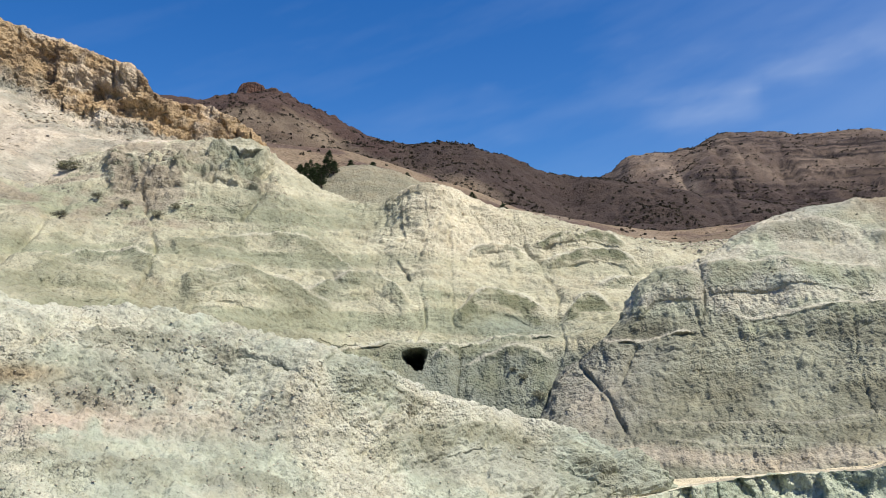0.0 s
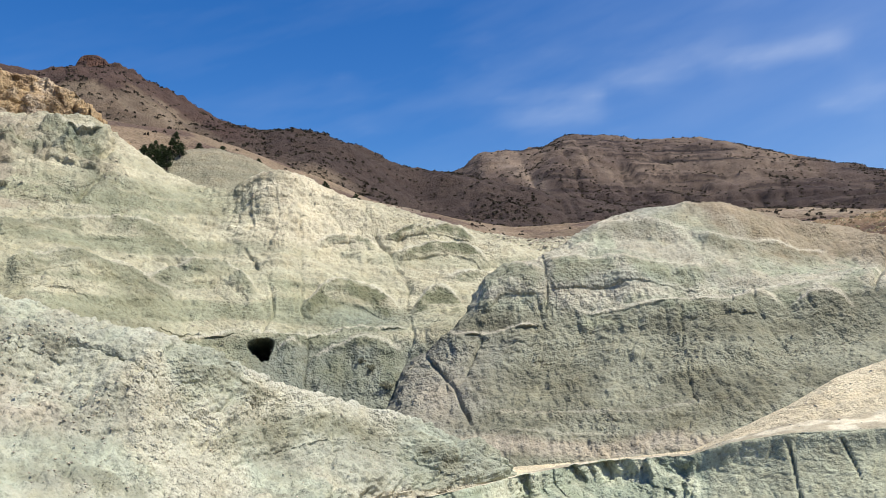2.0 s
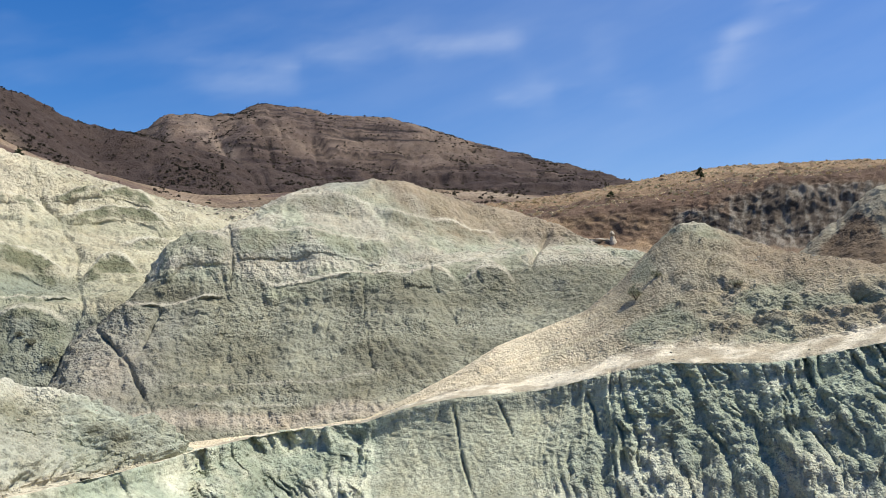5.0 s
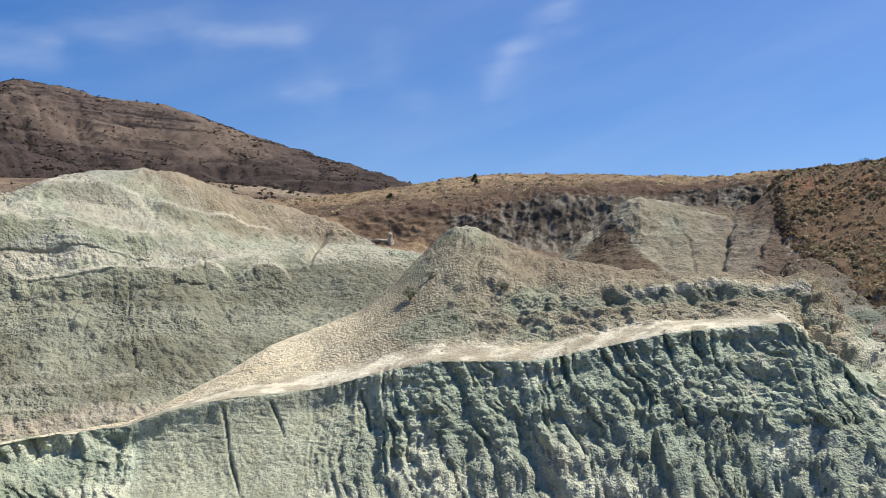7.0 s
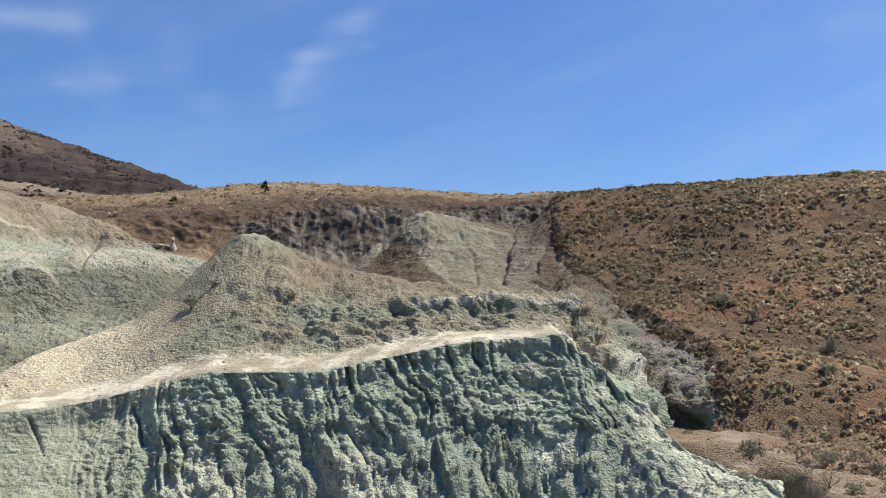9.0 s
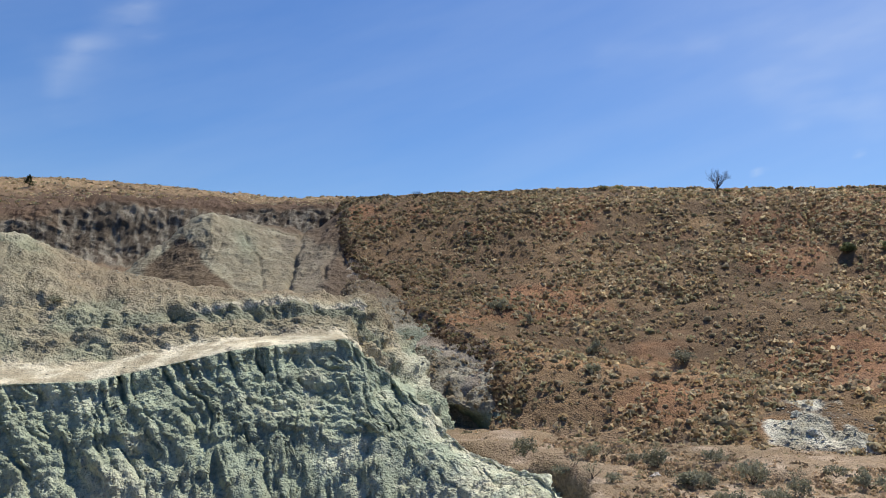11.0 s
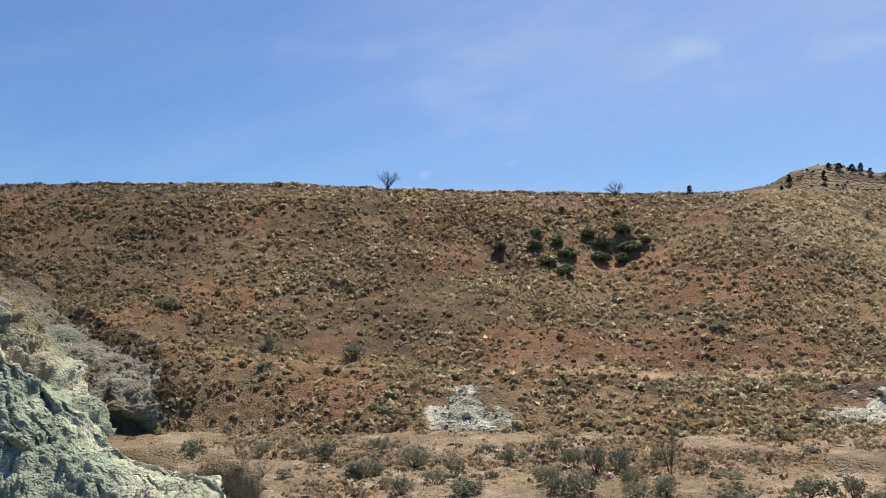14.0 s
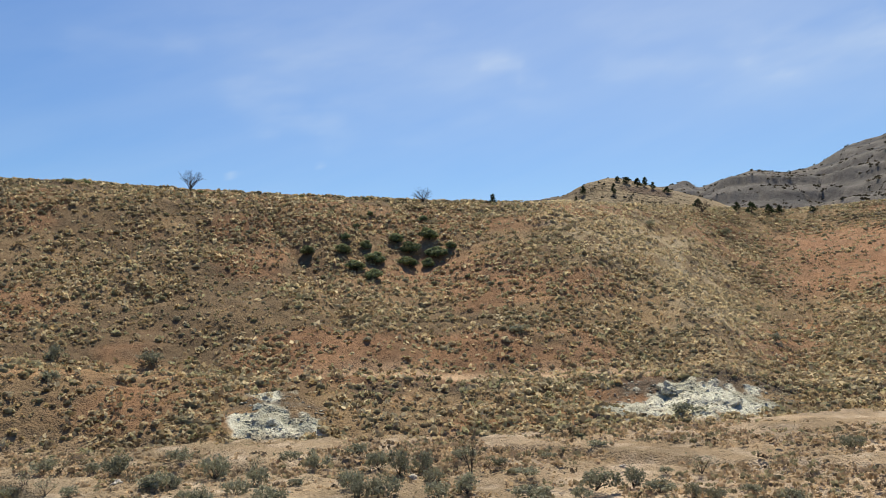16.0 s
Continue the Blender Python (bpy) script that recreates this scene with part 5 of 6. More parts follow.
sage_leaf = leaf_material("sagebrush_leaf", (0.19, 0.19, 0.125), (0.40, 0.395, 0.285))
green_leaf = leaf_material("shrub_leaf", (0.13, 0.155, 0.075), (0.32, 0.35, 0.18))
juniper_leaf = leaf_material("juniper_leaf", (0.025, 0.038, 0.018), (0.06, 0.08, 0.035))
bark = leaf_material("grey_bark", (0.07, 0.056, 0.045), (0.13, 0.108, 0.088))
tuft_leaf = tint_material("tuft_blades")
stone_mat = earth("stone", 0.08, 0.5, 0.3, 0.03)
for leafy, share in ((sage_leaf, 0.3), (green_leaf, 0.3), (juniper_leaf, 0.3), (tuft_leaf, 0.55)):
    let_light_through(leafy, share)


def soup(name, V, F, material, tint=None):
    """A mesh of loose triangles: points (n, 3), triangles (m, 3)."""
    me = bpy.data.meshes.new(name)
    me.vertices.add(len(V))
    me.vertices.foreach_set("co", np.asarray(V, np.float32).reshape(-1))
    me.loops.add(F.size)
    me.loops.foreach_set("vertex_index", np.asarray(F, np.int32).reshape(-1))
    me.polygons.add(len(F))
    me.polygons.foreach_set("loop_start", np.arange(0, F.size, 3, dtype=np.int32))
    me.update(calc_edges=True)
    me.materials.append(material)
    if tint is not None:
        a = me.attributes.new("tint", "FLOAT_COLOR", "POINT")
        a.data.foreach_set("color", np.concatenate([tint, np.ones((len(V), 1))], 1).astype(np.float32).reshape(-1))
    return me


def part(name, mesh, parent, label=""):
    ob = new(name, mesh)
    ob.parent = parent
    return tagged(ob, label)


def leaves(rng, centres, size, up=0.4, out=None):
    """A small folded leaf spray (two triangles) at each centre."""
    n = len(centres)
    a = rng.normal(size=(n, 3)) + [0, 0, up]
    if out is not None:
        out = out + 0.45 * rng.normal(size=(n, 3))
        a = np.cross(out, np.cross(a, out))
    a /= np.linalg.norm(a, axis=1, keepdims=True)
    b = np.cross(a, rng.normal(size=(n, 3)) if out is None else out)
    b /= np.linalg.norm(b, axis=1, keepdims=True)
    c = np.cross(a, b)
    s = size * rng.uniform(0.6, 1.4, (n, 1))
    V = np.stack([centres - a * s * 0.5 , centres + b * s * 0.42 + c * s * 0.15, centres + a * s * 0.6, centres - b * s * 0.42 + c * s * 0.15], 1).reshape(-1, 3)
    k = 4 * np.arange(n)[:, None]
    return V, np.concatenate([k + [0, 1, 2], k + [0, 2, 3]])


def limb(V, F, a, b, ra, rb, sides=5):
    """Adds a tapered limb from a to b."""
    w = (b - a).normalized()
    u = w.orthogonal().normalized()
    v = w.cross(u)
    k = len(V)
    for p, r in ((a, ra), (b, rb)):
        for i in range(sides):
            t = 2 * math.pi * i / sides
            V.append(p + (u * math.cos(t) + v * math.sin(t)) * r)
    for i in range(sides):
        j = (i + 1) % sides
        F.append((k + i, k + j, k + sides + j))
        F.append((k + i, k + sides + j, k + sides + i))


def branching(rnd, V, F, tips, a, way, length, radius, depth, spread, bend=0.25):
    """A limb in three crooked pieces that forks at its end."""
    p, w = a.copy(), way.normalized()
    for i in range(3):
        w = (w + Vector((rnd.gauss(0, bend), rnd.gauss(0, bend), rnd.gauss(0.04, bend * 0.6)))).normalized()
        q = p + w * length / 3
        limb(V, F, p, q, radius * (1 - 0.2 * i), radius * (1 - 0.2 * (i + 1)), 4 if depth > 1 else 3)
        p = q
        if depth > 0 and i > 0:
            side = (w + Vector((rnd.gauss(0, spread), rnd.gauss(0, spread), rnd.gauss(0.1, spread * 0.5)))).normalized()
            branching(rnd, V, F, tips, p, side, length * rnd.uniform(0.5, 0.75), radius * 0.45, depth - 1, spread, bend)
    tips.append(p)
    if depth > 0:
        branching(rnd, V, F, tips, p, w, length * 0.6, radius * 0.4, depth - 1, spread, bend)


def shrub(name, seed, leaf_mat, size=0.055, sprays=700, bare=0.0, tall=1.0):
    """A shrub about 1 m wide and high: crooked stems out of one root, leaf sprays in clumps round their ends."""
    rnd, rng = random.Random(seed), np.random.default_rng(seed)
    thing = new(name)
    V, F, tips = [], [], []
    for i in range(6):
        a = 2 * math.pi * (i + rnd.random()) / 6
        lean = rnd.uniform(0.3, 1.0)
        branching(rnd, V, F, tips, Vector((0, 0, -0.05)), Vector((math.cos(a) * lean, math.sin(a) * lean, 1.0 * tall)), rnd.uniform(0.35, 0.5), 0.024, 2, 0.6)
    part("stem", soup("stem", [tuple(v) for v in V], np.array(F), bark), thing, "crooked grey woody stems")
    t = np.array([tuple(p) for p in tips])
    if bare < 1:
        pick = t[rng.integers(0, len(t), int(sprays * (1 - bare)))]
        lump = rng.normal(size=pick.shape) * [0.085, 0.085, 0.07]
        c = pick + lump
        c[:, 2] = np.maximum(c[:, 2], 0.03)
        part("foliage", soup("foliage", *leaves(rng, c, size), leaf_mat), thing)
    return thing


def round_bush(name, seed, leaf_mat):
    """A leafy bush about 1 m wide and high: short stems, lobes of leaf sprays that close into an uneven dome."""
    rnd, rng = random.Random(seed), np.random.default_rng(seed)
    thing = new(name)
    V, F, tips = [], [], []
    for i in range(5):
        a = 2 * math.pi * (i + rnd.random()) / 5
        branching(rnd, V, F, tips, Vector((0, 0, -0.08)), Vector((math.cos(a) * 0.7, math.sin(a) * 0.7, 1.0)), 0.4, 0.03, 1, 0.5)
    part("stem", soup("stem", [tuple(v) for v in V], np.array(F), bark), thing, "short brown woody stems")
    c, out = [], []
    for i in range(9):
        a, q = 2 * math.pi * i / 7 + rnd.random(), (0.27 if i < 7 else 0.1) * rnd.uniform(0.8, 1.2)
        o = np.array((q * math.cos(a), q * math.sin(a), rnd.uniform(0.2, 0.45) if i < 7 else rnd.uniform(0.5, 0.62)))
        d = rng.normal(size=(150, 3)) + [0, 0, 0.25]
        d /= np.linalg.norm(d, axis=1, keepdims=True)
        c.append(o + d * [0.22, 0.22, 0.2] * rng.uniform(0.7, 1.08, (150, 1)))
        out.append(d)
    c = np.concatenate(c)
    c[:, 2] = np.maximum(c[:, 2], 0.0)
    part("foliage", soup("foliage", *leaves(rng, c, 0.11, 0.4, np.concatenate(out)), leaf_mat), thing)
    return thing


def conifer(name, seed, sprays=1400, slim=0.36):
    """A juniper 1 m high: trunk, limbs and a ragged cone of sprays with gaps."""
    rnd, rng = random.Random(seed), np.random.default_rng(seed)
    thing = new(name)
    V, F = [], []
    limb(V, F, Vector((0, 0, -0.05)), Vector((0.01, 0, 0.95)), 0.035, 0.006, 6)
    tips = []
    for i in range(34):
        z = 0.10 + 0.85 * i / 34
        a = rnd.uniform(0, 6.28)
        r = slim * (1 - z) ** 0.75 * rnd.uniform(0.6, 1.1) + 0.02
        b = Vector((math.cos(a) * r, math.sin(a) * r, z + 0.25 * r))
        limb(V, F, Vector((0, 0, z)), b, 0.010, 0.003, 4)
        tips.append((b, 0.05 + 0.08 * (1 - z)))
    part("trunk", soup("trunk", [tuple(v) for v in V], np.array(F), bark), thing, "brown tapering trunk")
    i = rng.integers(0, len(tips), sprays)
    t, s = np.array([tuple(b) for b, _ in tips])[i], np.array([s for _, s in tips])[i][:, None]
    back = rng.uniform(0.45, 1.05, (sprays, 1))
    c = t * np.concatenate([back, back, np.ones_like(back)], 1) + rng.normal(size=(sprays, 3)) * s * 0.5
    part("crown", soup("crown", *leaves(rng, c, 0.05), juniper_leaf), thing)
    return thing


def bare_tree(name, seed):
    """A dead tree 1 m high with a round crown of bare limbs."""
    rnd = random.Random(seed)
    thing = new(name)
    V, F, tips = [], [], []
    limb(V, F, Vector((0, 0, -0.08)), Vector((0, 0, 0.2)), 0.035, 0.03, 6)
    part("trunk", soup("trunk", [tuple(v) for v in V], np.array(F), bark), thing)
    V, F = [], []
    for i in range(15):
        a = 2 * math.pi * i / 15 + rnd.random()
        branching(rnd, V, F, tips, Vector((0, 0, 0.05 + 0.1 * rnd.random())), Vector((math.cos(a) * 0.9, math.sin(a) * 0.9, 0.5 + 0.8 * rnd.random())), 0.32, 0.018, 3, 0.6, 0.18)
    part("branch_crown", soup("branch_crown", [tuple(v) for v in V], np.array(F), bark), thing, "bare grey limbs and twigs")
    return thing


def stand(kinds, spots, lands, label, category, group, seed, sink=0.0):
    """Sets copies of the kinds at (bearing, rise or distance, height, width). With lands None the second number is a distance on the valley floor."""
    rnd = random.Random(seed)
    for i, (b, r, hgt, wid) in enumerate(spots):
        p = compass(b, r, float(ground_level(np.array(float(b)), np.array(float(r))))) if lands is None else spot(lands, b, r)
        if p is None:
            continue
        m = Matrix.Translation((p.x, p.y, p.z - sink)) @ Matrix.Rotation(rnd.uniform(0, 6.28), 4, "Z") @ Matrix.Diagonal((wid, wid, hgt * 1.15, 1))
        src = kinds[(i + seed) % len(kinds)]
        ob = copy_thing(src, m)
        tagged(ob, label, category, group)


def discard(kinds):
    for k in kinds:
        for o in (*k.children_recursive, k):
            bpy.data.objects.remove(o)


def smaller(spots, tall=0.82, wide=0.76):
    return [(b, d, tall * hgt, wide * wid) for b, d, hgt, wid in spots]


def sage_flat():
    kinds = [shrub("sagebrush", s, sage_leaf, 0.085, 720) for s in (1, 2, 3, 4)]
    thin = [shrub("sagebrush", s, sage_leaf, 0.06, 700, bare=0.75) for s in (5, 6)]
    west = [(92.4, 47.0, 0.95, 1.26), (94.5, 41.9, 1.55, 1.41), (90.8, 40.7, 0.96, 1.51), (91.9, 40.5, 0.82, 0.95), (93.7, 36.2, 1.09, 1.09), (95.8, 37.9, 1.02, 1.15), (97.1, 39.6, 1.2, 1.06), (97.8, 35.5, 1.07, 1.67), (101.1, 42.9, 1.15, 1.3), (103.2, 37.3, 1.38, 1.13), (103.6, 35.7, 1.08, 0.96), (80.3, 47.1, 1.33, 1.42), (84.5, 47.1, 0.95, 1.27), (82.8, 44.0, 0.65, 1.18), (87.4, 45.8, 0.77, 0.77), (88.8, 44.6, 1.35, 1.56), (90.7, 40.8, 0.82, 1.1)]
    east = [(105.4, 35.7, 1.32, 1.49), (105.1, 41.6, 1.26, 1.26), (106.4, 40.2, 1.57, 1.35), (107.9, 40.9, 1.37, 1.1), (108.6, 38.4, 0.9, 0.9), (109.1, 35.1, 1.06, 1.18), (110.8, 36.2, 1.1, 1.22), (103.5, 46.4, 0.78, 1.25), (99.3, 45.3, 0.76, 1.06), (119.2, 36.5, 1.1, 1.84), (121.6, 37.0, 1.12, 1.04), (123.3, 36.0, 0.73, 1.33), (134.7, 46.5, 1.0, 1.31), (115.5, 34.7, 0.79, 1.87), (125.3, 35.1, 0.83, 0.71), (118.3, 34.8, 0.7, 0.94), (110.6, 43.6, 0.88, 1.17)]
    low = [(114.7, 39.5, 0.53, 1.33), (123.7, 39.8, 0.43, 0.67), (128.8, 36.2, 0.49, 0.97), (131.0, 35.5, 0.52, 1.07), (126.7, 35.0, 0.66, 0.82), (119.6, 46.5, 0.45, 1.4), (86.0, 40.7, 0.6, 0.9), (113.0, 42.0, 0.5, 0.9), (116.2, 43.5, 0.4, 0.8), (99.8, 39.0, 0.5, 0.8), (92.6, 38.0, 0.5, 0.7)]
    bare = [(83.6, 44.1, 1.04, 1.19), (86.7, 47.7, 0.8, 0.8), (89.5, 41.9, 0.9, 0.99), (85.5, 47.1, 0.95, 0.95), (91.6, 41.6, 0.75, 0.9), (84.7, 41.5, 1.0, 1.1), (125.9, 40.0, 1.08, 1.61), (100.6, 39.6, 0.45, 0.9), (88.5, 45.1, 1.06, 1.3), (106.0, 43.0, 0.9, 0.9), (97.0, 43.5, 0.8, 0.9)]
    stand(kinds, smaller(west + east), None, "grey-green sagebrush with crooked stems on dry flat", "shrub", "sagebrush on the flat", 11)
    stand(kinds, smaller(low), None, "low grey-green sagebrush on the dry flat", "shrub", "sagebrush on the flat", 12)
    stand(thin, smaller(bare), None, "half-dead sagebrush with bare grey twigs", "shrub", "sagebrush on the flat", 13)
    discard(kinds + thin)


def hill_shrubs():
    kinds = [round_bush("green_shrub", s, green_leaf) for s in (21, 22, 23)]
    spots = [(100.7, 5.55, 1.7, 1.8), (103.1, 5.55, 1.9, 2.1), (103.2, 6.4, 1.3, 1.2), (104.5, 5.8, 1.6, 1.5), (106.6, 6.2, 2.0, 2.1), (108.8, 6.3, 2.3, 2.6), (107.5, 5.45, 2.2, 2.6), (109.2, 5.05, 2.3, 2.8), (103.8, 4.5, 1.7, 2.4), (105.2, 4.85, 2.0, 2.5), (105.0, 3.75, 2.0, 2.3), (107.4, 4.55, 1.8, 2.5), (108.65, 4.45, 1.7, 1.7), (108.4, 7.6, 1.2, 1.2), (103.9, 7.3, 0.9, 1.0), (104.9, 8.0, 0.9, 1.0), (110.2, 5.7, 1.4, 1.6)]
    spots = [(b, r, 0.66 * hgt, 0.95 * wid) for b, r, hgt, wid in spots]
    stand(kinds, spots, ["hill"], "dark green leafy shrub on the grassy hillside", "shrub", "shrub thicket on the hill", 31)
    discard(kinds)
    kinds = [shrub("sagebrush", s, sage_leaf, 0.09, 600) for s in (24, 25)]
    spots = [(78.6, 1.9, 1.1, 1.6), (85.2, -1.05, 1.4, 1.3), (90.8, -1.45, 1.1, 1.8), (84.7, -2.2, 0.8, 1.1), (123.4, 6.5, 0.8, 0.9), (80.5, 1.0, 1.0, 0.8), (114.8, -0.15, 0.7, 1.5), (124.8, -5.7, 0.8, 2.0), (128.5, 5.6, 1.2, 1.8), (131, -1.2, 0.8, 1.4)]
    stand(kinds, spots, ["hill"], "grey-green sagebrush on the dry grass hillside", "shrub", "sagebrush on the hill", 32)
    spots = [(-24.4, 11.2, 1.7, 3.6), (-20.8, 9.2, 1.0, 1.5), (-19.0, 8.6, 0.9, 1.4), (-24.7, 8.3, 1.0, 1.7), (-22.6, 9.6, 0.8, 1.3), (-17.8, 9.2, 0.8, 1.0)]
    stand(kinds, spots, ["hillside", "cliff"], "small grey-green shrub on pale clay slope", "shrub", "shrubs on the clay", 33)
    stand(kinds, [(44.0, 1.1, 1.1, 0.9), (45.2, 2.6, 0.5, 0.7), (50.2, 1.9, 0.5, 0.8)], ["bluff"], "small grey shrub on bare clay slope", "shrub", "shrubs on the clay", 34)
    stand(kinds, [(5.4, -1.9, 0.7, 1.1), (6.4, -3.2, 0.9, 1.2), (4.6, -1.5, 0.5, 0.8)], ["hillside"], "small grey shrub on bare clay slope", "shrub", "shrubs on the clay", 35)
    discard(kinds)


def trees():
    kinds = [bare_tree("dead_tree", s) for s in (41, 42)]
    stand(kinds, [(93.0, 9.72, 3.4, 3.2), (108.4, 8.86, 2.5, 3.0), (72.9, 9.5, 1.3, 1.3), (80.6, 9.85, 0.9, 0.8)], ["hill"], "bare dead tree on the grassy crest", "tree", "bare trees on the crest", 51)
    stand(kinds, [(127.1, 7.2, 2.6, 3.0)], ["hill"], "bare dead tree on the grassy crest", "tree", "bare trees on the crest", 52)
    discard(kinds)
    kinds = [conifer("juniper", s) for s in (43, 44, 45)]
    stand(kinds, [(48.3, 9.0, 1.9, 2.5), (42.5, 7.9, 1.0, 2.2)], ["plateau"], "small dark juniper on the grass plateau", "tree", "junipers", 53)
    stand(kinds, [(118.9, 8.45, 2.2, 2.6), (119.4, 8.95, 3.0, 3.6), (121.4, 8.8, 3.6, 3.2), (121.7, 9.7, 1.9, 3.6), (122.3, 9.55, 2.2, 5.4), (123.0, 9.3, 2.8, 5.4), (123.5, 9.2, 3.3, 4.2), (124.0, 9.0, 2.5, 3.6), (124.9, 8.7, 2.1, 4.6)], ["cone"], "dark juniper on the tan cone hill", "tree", "junipers", 54)
    stand(kinds, [(129.1, 7.2, 1.5, 2.2), (130.1, 7.0, 1.8, 3.4), (131.1, 6.85, 1.7, 3.0), (131.7, 6.8, 1.5, 2.6), (133.7, 6.7, 1.2, 2.6), (126.7, 7.6, 1.4, 3.0), (113.3, 8.65, 1.2, 1.6)], ["hill"], "dark juniper on the grassy ridge", "tree", "junipers", 55)
    stand(kinds, [(-10.5, 11.2, 2.8, 4.4), (-9.7, 11.0, 3.4, 5.2), (-9.0, 10.9, 3.2, 5.0), (-8.3, 11.0, 2.9, 4.4), (-10.0, 11.5, 2.9, 4.0), (-8.6, 11.4, 2.8, 4.0), (-10.9, 11.9, 2.6, 4.2), (-9.4, 11.9, 2.8, 4.6), (-8.0, 11.8, 2.8, 4.4), (-7.5, 11.9, 2.2, 3.8), (-9.0, 12.3, 2.2, 3.6), (-7.9, 12.4, 2.0, 3.0)], ["bench", "mound"], "dark green juniper in the saddle", "tree", "junipers", 56)
    stand(kinds, [(-7.9, 12.75, 3.4, 4.4), (-6.3, 12.4, 2.2, 4.2), (-4.8, 12.3, 2.0, 4.6), (2.1, 10.2, 2.4, 4.0), (4.2, 9.4, 2.4, 4.8), (-2.4, 11.6, 2.0, 3.4)], ["bench"], "dark juniper on the tan bench", "tree", "junipers", 57)
    discard(kinds)
    # the tall dry stalk by the wash
    kinds = [shrub("dry_stalk", 47, sage_leaf, 0.03, 500, bare=0.6, tall=5.0)]
    stand(kinds, [(111.1, 39.0, 2.7, 0.75)], None, "tall dry twiggy bush beside sagebrush", "shrub", "", 58)
    discard(kinds)
    kinds = [shrub("dark_bush", 48, green_leaf, 0.1, 700)]
    stand(kinds, [(86.7, 10.0, 0.7, 0.7), (85.7, 10.05, 0.55, 0.8), (93.6, 9.6, 0.5, 0.6), (104.5, 9.15, 0.5, 0.7), (100.2, 9.35, 0.45, 0.6)], ["hill"], "small dark bush on the grassy crest", "shrub", "bushes on the crest", 59)
    discard(kinds)


def scatter(name, points, sizes, tints, seed, blades, flat, material, label, category):
    """Many small clumps as one thing: each of some folded sprays round its point."""
    rng = np.random.default_rng(seed)
    n = len(points)
    c = rng.normal(size=(n, blades, 3))
    c /= np.linalg.norm(c, axis=2, keepdims=True)
    c *= rng.uniform(0.75, 1.0, (n, blades, 1))
    c[..., 2] = np.abs(c[..., 2]) * flat
    s = sizes[:, None, None]
    P = (points[:, None, :] + c * s * 0.5).reshape(-1, 3)
    V, F = leaves(rng, P, 1.0, 0.9, (c * [1, 1, 1 / flat]).reshape(-1, 3))
    size = np.repeat(sizes, blades)[:, None, None] * 0.46
    V = ((V.reshape(-1, 4, 3) - P[:, None]) * size + P[:, None]).reshape(-1, 3)
    t = np.repeat(tints, blades * 4, axis=0)
    return tagged(new(name, soup(name, V, F, material, t)), label, category, kind="stuff")


def sample(land, count, rng, rows, bearings, keep=None):
    """Even random points on part of a land."""
    lf = LAND[land]
    g = np.cross(np.gradient(lf.P, axis=0), np.gradient(lf.P, axis=1))
    area = np.linalg.norm(g, axis=-1)
    s = lf.S[:, None] + 0 * area
    area = area * ((s > rows[0]) & (s < rows[1]) & (lf.B2 > bearings[0]) & (lf.B2 < bearings[1]))
    if keep is not None:
        area = area * keep(lf)
    cdf = np.cumsum(area.reshape(-1))
    i = np.searchsorted(cdf, rng.uniform(0, cdf[-1], count))
    P = lf.P.reshape(-1, 3)[i]
    return P + rng.normal(size=P.shape) * [0.06, 0.06, 0], lf.B2.reshape(-1)[i], lf.rise.reshape(-1)[i]


def tuft_tints(rng, n, shares):
    """Per clump one of several (share, colour), with some spread."""
    w = np.array([k for k, _ in shares])
    c = np.array([c for _, c in shares])[rng.choice(len(w), n, p=w / w.sum())]
    return c * rng.uniform(0.75, 1.25, (n, 1))


